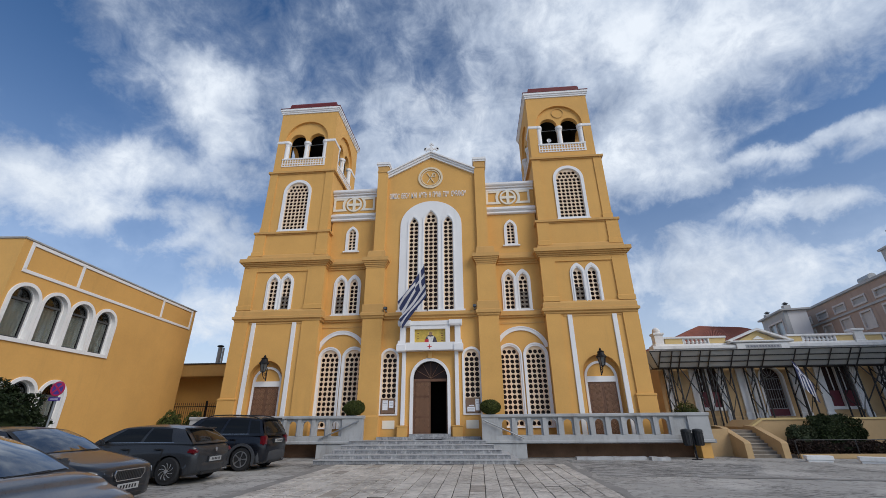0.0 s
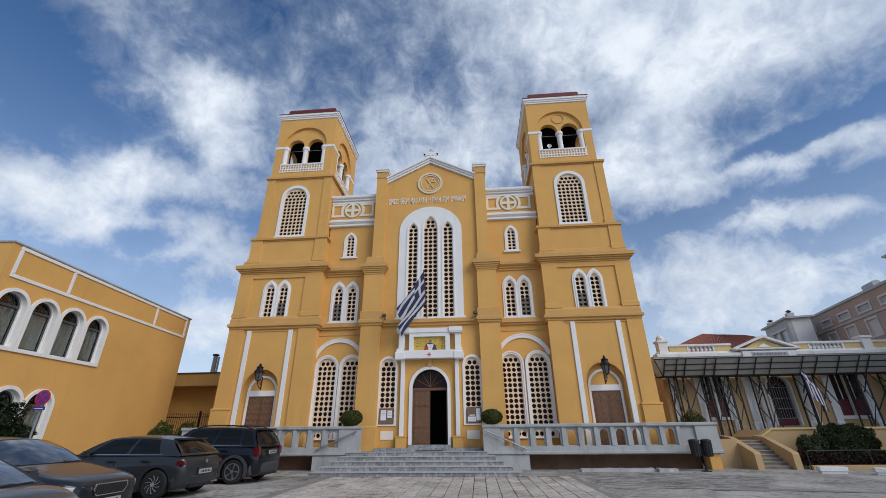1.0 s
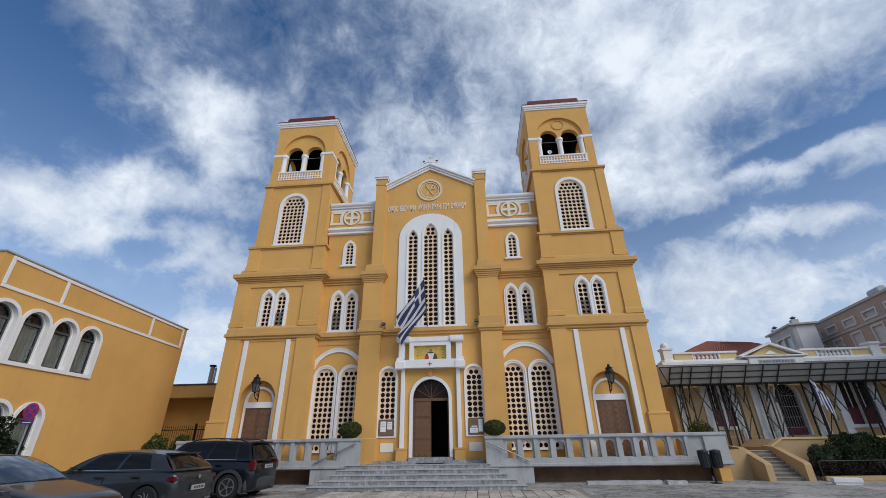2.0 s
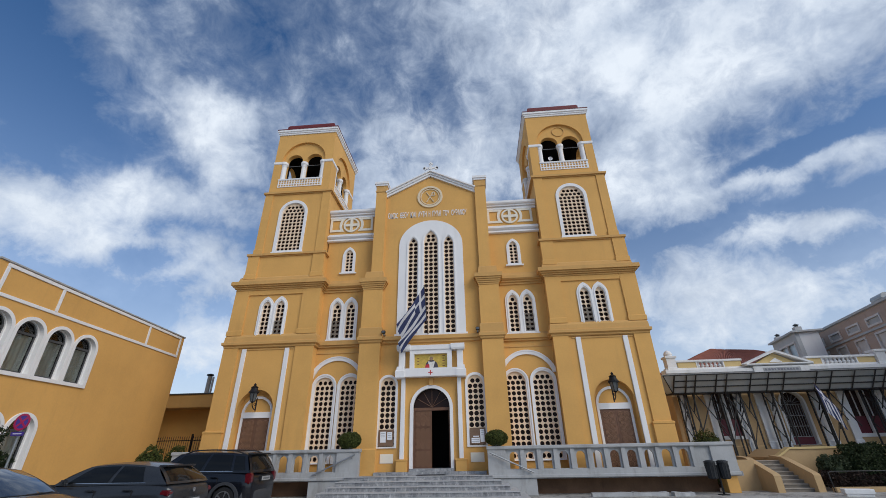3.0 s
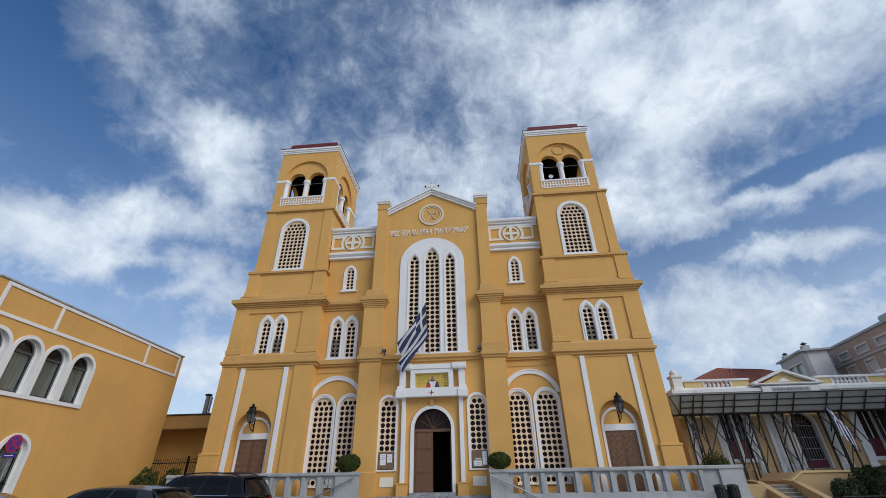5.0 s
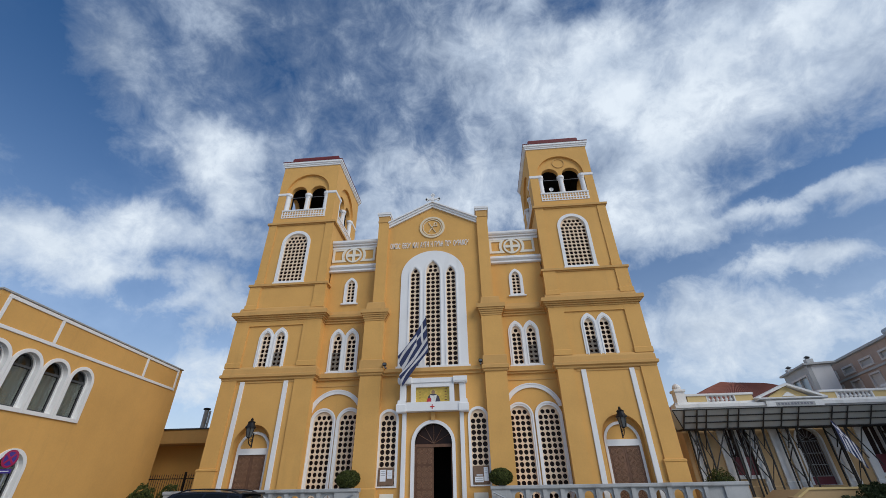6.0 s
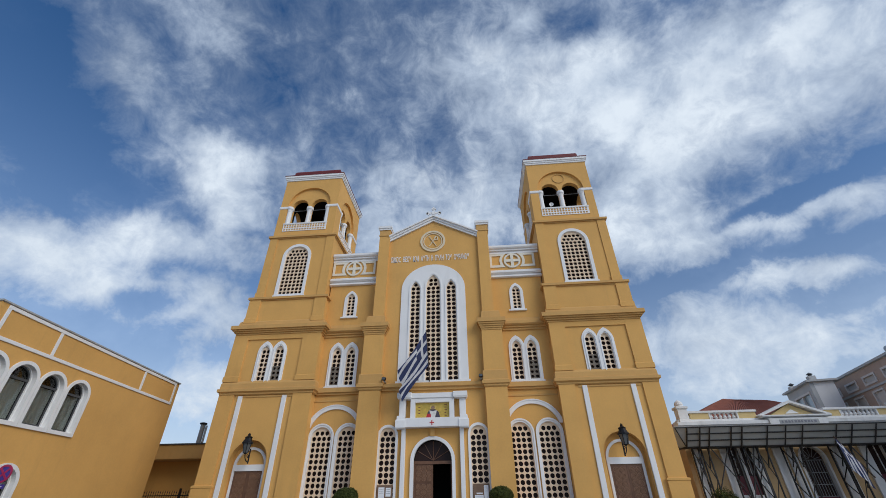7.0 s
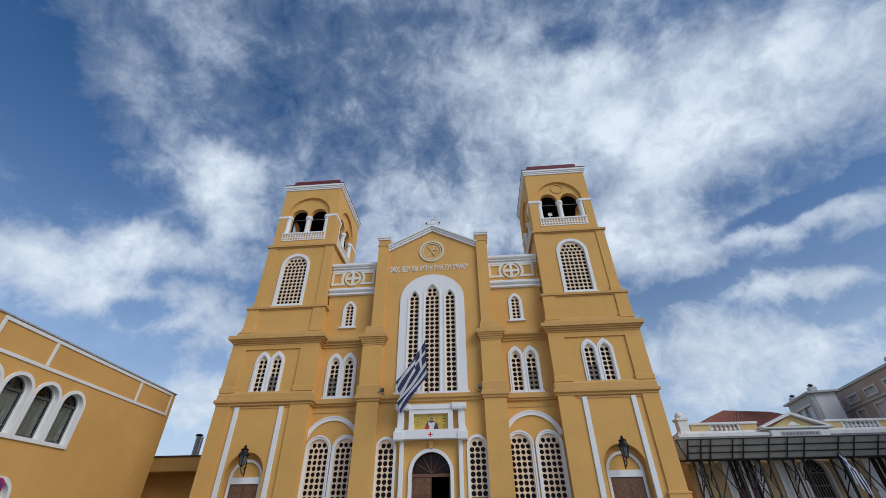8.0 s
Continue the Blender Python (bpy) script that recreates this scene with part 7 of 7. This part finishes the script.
def car(label, at, L, W, belt, roof, paint_mat, cab, rim_mat=ALLOY, spokes=5, twist=0.0, r=0.33, rails=False, front="plain", clad=None, nose=0.62, tail=0.70, group="parked cars"):
    c = thing("car", label, "car", group, at=at)
    w, f, bk = W / 2, L / 2, -L / 2
    A, B, C, Dd = cab                       # windscreen base, roof front, roof rear, rear window base (x)
    st = [(f, 0.30, nose - 0.03, 0.52 * w), (f - 0.05, 0.22, nose + 0.05, 0.70 * w), (f - 0.16, 0.18, nose + 0.10, 0.84 * w), (f - 0.34, 0.17, nose + 0.15, 0.93 * w), (f - 0.6, 0.17, belt - 0.13, 0.985 * w),
          (A + 0.35, 0.17, belt - 0.045, w), (A, 0.17, belt, w), (0, 0.17, belt + 0.01, w), (-1.0, 0.17, belt + 0.02, w), (bk + 0.55, 0.18, belt + 0.02, 0.99 * w),
          (bk + 0.2, 0.2, belt - 0.01, 0.95 * w), (bk + 0.05, 0.24, belt - 0.1, 0.86 * w), (bk, 0.34, belt - 0.22, 0.78 * w)]
    axles = (f - 0.86, bk + tail if L < 4.5 else bk + 1.02)
    me = cut_arches(section_loft(st), axles, r, w)
    me.materials.clear()
    me.materials.append(paint_mat)
    for p in me.polygons:
        p.use_smooth = True
    me.set_sharp_from_angle(angle=radians(38))
    body = new("body", me)
    body.parent = c
    wb, wr = 0.925 * w, 0.70 * w

    def zr(u):
        return roof - 0.06 * (2 * u - 0.85) ** 2

    def side(sg):
        def fn(u, v):
            lo = Vector((A + (Dd - A) * u, wb, belt - 0.01))
            hi = Vector((B + (C - B) * u, wr, zr(u) - 0.05))
            p = lo.lerp(hi, v)
            p.y += 0.035 * math.sin(math.pi * min(1, max(0, v)))
            return Vector((p.x, p.y * sg, p.z))
        return fn

    def screen(s, v):
        lo = Vector((A + 0.10 * (1 - s * s), s * wb, belt - 0.01))
        hi = Vector((B + 0.06 * (1 - s * s), s * wr, zr(0) - 0.05 * s * s))
        p = lo.lerp(hi, v)
        p.z += 0.03 * math.sin(math.pi * v)
        return p

    def rear(s, v):
        lo = Vector((Dd - 0.08 * (1 - s * s), s * wb, belt - 0.01))
        hi = Vector((C - 0.05 * (1 - s * s), s * wr, zr(1) - 0.05 * s * s))
        p = lo.lerp(hi, v)
        p.x -= 0.03 * math.sin(math.pi * v)
        return p

    def top(u, s):
        x = (B + 0.06 * (1 - s * s)) * (1 - u) + (C - 0.05 * (1 - s * s)) * u
        return Vector((x, s * wr, zr(u) - 0.05 * s * s))

    grid_part("roof", top, 0, 1, -1, 1, 12, 10, 0.0, paint_mat, c)
    for sg in (-1, 1):
        grid_part("cabin_side", side(sg), 0, 1, 0, 1, 12, 6, 0.0, paint_mat, c)
        grid_part("side_window", side(sg), 0.10, 0.47, 0.12, 0.90, 8, 5, 0.006, SIDE_GLASS, c, "tinted side window")
        grid_part("side_window", side(sg), 0.505, 0.80, 0.12, 0.90, 8, 5, 0.006, SIDE_GLASS, c, "tinted side window")
        if rails:
            grid_part("side_window", side(sg), 0.83, 0.96, 0.14, 0.88, 5, 5, 0.006, SIDE_GLASS, c)
        grid_part("window_trim", side(sg), 0.08, 0.82, 0.085, 0.105, 10, 1, 0.008, CHROME, c)
        m = boxes((A - 0.44, A - 0.30, sg * (w + 0.05) - 0.08, sg * (w + 0.05) + 0.08, belt + 0.0, belt + 0.12), bevel=0.03)
        part("mirror", m, paint_mat, c, smooth=False)
        for hx in (A - 1.05, A - 2.0):
            part("door_handle", boxes((hx - 0.1, hx + 0.1, sg * (w + 0.005) - 0.02, sg * (w + 0.005) + 0.02, belt - 0.14, belt - 0.105), bevel=0.008), paint_mat, c)
        for hx in (A - 0.05, A - 1.18, A - 2.12):
            part("door_seam", boxes((hx - 0.005, hx + 0.005, *sorted((sg * (w * 0.975), sg * (w + 0.0015))), 0.36, belt - 0.12)), BLACK_PLASTIC, c)
        part("sill", boxes((axles[1] + r * 1.2, axles[0] - r * 1.2, sg * (w - 0.03) - 0.035, sg * (w - 0.03) + 0.035, 0.17, 0.27 if not clad else 0.36), bevel=0.02), clad or BLACK_PLASTIC, c)
        # lamps
        part("tail_light", boxes((bk + 0.03, bk + 0.27, sg * (w * 0.70) - 0.24, sg * (w * 0.70) + 0.235, belt - 0.25, belt - 0.13) if not rails else (bk + 0.02, bk + 0.22, sg * (w * 0.84) - 0.09, sg * (w * 0.84) + 0.10, belt - 0.30, belt + 0.0), bevel=0.035), TAIL_RED, c, "red tail light")
        plan = [(f - 0.03, 0.60 * w), (f - 0.10, 0.775 * w), (f - 0.20, 0.87 * w), (f - 0.34, 0.935 * w), (f - 0.42, 0.90 * w), (f - 0.12, 0.52 * w)]
        bm = bmesh.new()
        lo = [bm.verts.new((x, sg * y, nose - 0.075 + 0.03 * (f - x) / 0.4)) for x, y in plan]
        hi = [bm.verts.new((x, sg * y * 0.985, nose + 0.005 + 0.06 * (f - x) / 0.4)) for x, y in plan]
        bm.faces.new(lo)
        bm.faces.new(hi)
        for i in range(6):
            bm.faces.new((lo[i], lo[(i + 1) % 6], hi[(i + 1) % 6], hi[i]))
        bmesh.ops.recalc_face_normals(bm, faces=bm.faces)
        part("head_light", bm, HEAD_CLEAR, c, "slim clear head light")
        for x in axles:
            if clad:
                bm = plate(arc_band(r * 1.12, r * 1.36), [], -0.03, 0.03)
                bmesh.ops.transform(bm, matrix=Matrix.Translation((x, sg * (w - 0.005), r * 0.98)), verts=bm.verts)
                part("arch_flare", bm, clad, c, "grey plastic wheel-arch flare")
            wheel(c, x, sg * (w - 0.115), r, rim_mat, spokes, twist * sg)
        if rails:
            bm = bmesh.new()
            ring = []
            for i in range(15):
                t = i / 14
                p = Vector((B - 0.15 + (C - B + 0.25) * t, sg * wr * 0.98, zr(t) - 0.04 + 0.06 * min(1, 8 * t, 8 * (1 - t))))
                ring.append([bm.verts.new(p + Vector((0, 0.024 * math.cos(a), 0.022 * math.sin(a)))) for a in [k * math.pi / 3 for k in range(6)]])
            for p, q in zip(ring, ring[1:]):
                for k in range(6):
                    bm.faces.new((p[k], p[(k + 1) % 6], q[(k + 1) % 6], q[k]))
            bm.faces.new(ring[0])
            bm.faces.new(ring[-1])
            bmesh.ops.recalc_face_normals(bm, faces=bm.faces)
            part("roof_rail", bm, BLACK_PLASTIC, c)
    grid_part("windscreen", screen, -0.90, 0.90, 0.05, 0.94, 12, 6, 0.006, CAR_GLASS, c, "windscreen reflecting the sky")
    grid_part("windscreen_frame", screen, -1, 1, 0, 1, 12, 6, 0.0, BLACK_PLASTIC, c)
    grid_part("rear_window", rear, -0.86, 0.86, 0.14, 0.88, 10, 5, 0.006, SIDE_GLASS, c, "dark rear window")
    grid_part("tailgate_frame", rear, -1, 1, 0, 1, 10, 5, 0.0, paint_mat, c)
    part("spoiler", boxes((C - 0.16, C + 0.06, -wr * 0.92, wr * 0.92, zr(1) - 0.05, zr(1) - 0.005), bevel=0.015), paint_mat, c)
    part("rear_bumper", bowed_bar(bk - 0.05, 0.26, w * 0.95, 0.24, 0.52 if not clad else 0.60, 1), clad or paint_mat, c, smooth=True)
    part("front_bumper", bowed_bar(f + 0.035, 0.30, w * 0.95, 0.19, 0.42, -1), clad or paint_mat, c, smooth=True)
    if not rails:
        part("lower_intake", bowed_bar(f + 0.05, 0.16, w * 0.66, 0.20, 0.29, -1), BLACK_PLASTIC, c, smooth=True)
    part("diffuser", boxes((bk - 0.05, bk + 0.1, -w * 0.6, w * 0.6, 0.22, 0.30), bevel=0.02), BLACK_PLASTIC, c)
    part("exhaust_trim", boxes((bk - 0.055, bk + 0.0, -w * 0.72, -w * 0.42, 0.27, 0.31), bevel=0.01), CHROME, c)
    pz = 0.52 if not rails else belt - 0.24
    pl = part("number_plate", boxes((bk - 0.062, bk - 0.03, -0.26, 0.26, pz, pz + 0.11), bevel=0.004), PLATE_WHITE, c, "white number plate with dark bars")
    part("plate_holder", boxes((bk - 0.04, bk + 0.12, -0.30, 0.30, pz - 0.03, pz + 0.14), bevel=0.01), BLACK_PLASTIC if rails else paint_mat, c)
    for i in range(6):
        part("plate_bar", boxes((bk - 0.066, bk - 0.061, -0.2 + i * 0.07, -0.16 + i * 0.07, pz + 0.03, pz + 0.085)), BLACK_PLASTIC, pl)
    bm = plate(circle(0, 0, 0.05, 16), [], -0.006, 0.01)
    bmesh.ops.transform(bm, matrix=Matrix.Translation((bk - 0.035, 0, belt - 0.17)) @ Matrix.Rotation(radians(-90), 4, "Z"), verts=bm.verts)
    part("badge", bm, CHROME, c)
    # front grille
    gz0, gz1 = nose - 0.14, nose + 0.03
    g = part("front_grille", boxes((f - 0.12, f + 0.012, -w * 0.38, w * 0.38, gz0, gz1), bevel=0.03), BLACK_PLASTIC, c, "black grille in a chrome frame")
    bm = plate(hexa(w * 0.41, gz0 - 0.012, gz1 + 0.012), [hexa(w * 0.39, gz0 + 0.004, gz1 - 0.004)], -0.008, 0.012)
    bmesh.ops.transform(bm, matrix=Matrix.Translation((f + 0.022, 0, 0)) @ Matrix.Rotation(radians(90), 4, "Z"), verts=bm.verts)
    part("grille_frame", bm, CHROME, g)
    for i in range(17):
        y = -w * 0.36 + i * w * 0.72 / 16
        part("grille_bar", boxes((f + 0.018, f + 0.03, y - 0.009, y + 0.009, gz0 + 0.012, gz1 - 0.012)), GRILLE_BAR, g)
    pl = part("number_plate", boxes((f + 0.03, f + 0.045, -0.26, 0.26, gz0 - 0.17, gz0 - 0.06), bevel=0.004), PLATE_WHITE, c, "white number plate with dark bars")
    for i in range(6):
        part("plate_bar", boxes((f + 0.044, f + 0.048, -0.2 + i * 0.07, -0.16 + i * 0.07, gz0 - 0.145, gz0 - 0.085)), BLACK_PLASTIC, pl)
    for sg in (-1, 1):
        bm = bmesh.new()
        cyl(bm, (A + 0.10, sg * 0.1 + 0.0, belt + 0.012), (A + 0.04, sg * 0.1 + 0.55, belt + 0.03), 0.008, n=5)
        part("wiper", bm, BLACK_PLASTIC, c)
    return c


GREY_PAINT = paint("dark_grey_paint", (0.026, 0.028, 0.032), 0.1)
NAVY_PAINT = paint("navy_black_paint", (0.006, 0.007, 0.011), 0.1)
BLUE_GREY = paint("blue_black_paint", (0.016, 0.018, 0.023), 0.15)
CLADDING = material("grey_plastic_cladding", (0.045, 0.047, 0.052), 0.6, var=0.15, scale=8)
SILVER = paint("slate_grey_paint", (0.055, 0.062, 0.075), 0.3)
car("dark grey hatchback parked beside other cars", pose(-7.38, -7.82, 0, 0, 0, 180), 4.28, 1.79, 0.98, 1.46, GREY_PAINT, (0.92, 0.22, -1.55, -2.0), DARK_ALLOY, 10, 0.5, 0.335)
car("navy black off-roader with roof rails parked by the terrace", pose(-7.1, -4.65, 0, 0, 0, 180), 4.33, 1.83, 1.08, 1.71, NAVY_PAINT, (1.02, 0.42, -1.82, -2.08), ALLOY, 5, 0.0, 0.36, rails=True, clad=CLADDING, nose=0.74, tail=0.78)
car("blue-black saloon with a chrome-framed grille parked nose out", pose(-6.95, -11.62, 0, 0, 0, 0), 4.75, 1.84, 0.98, 1.47, BLUE_GREY, (0.95, 0.17, -1.35, -2.0), ALLOY, 5, 0.0, 0.34, nose=0.65)
car("slate grey saloon parked nose out next to the dark one", pose(-4.05, -15.5, 0, 0, 0, 0), 4.7, 1.84, 0.98, 1.47, SILVER, (1.22, 0.28, -1.25, -2.0), ALLOY, 5, 0.0, 0.34, nose=0.64)
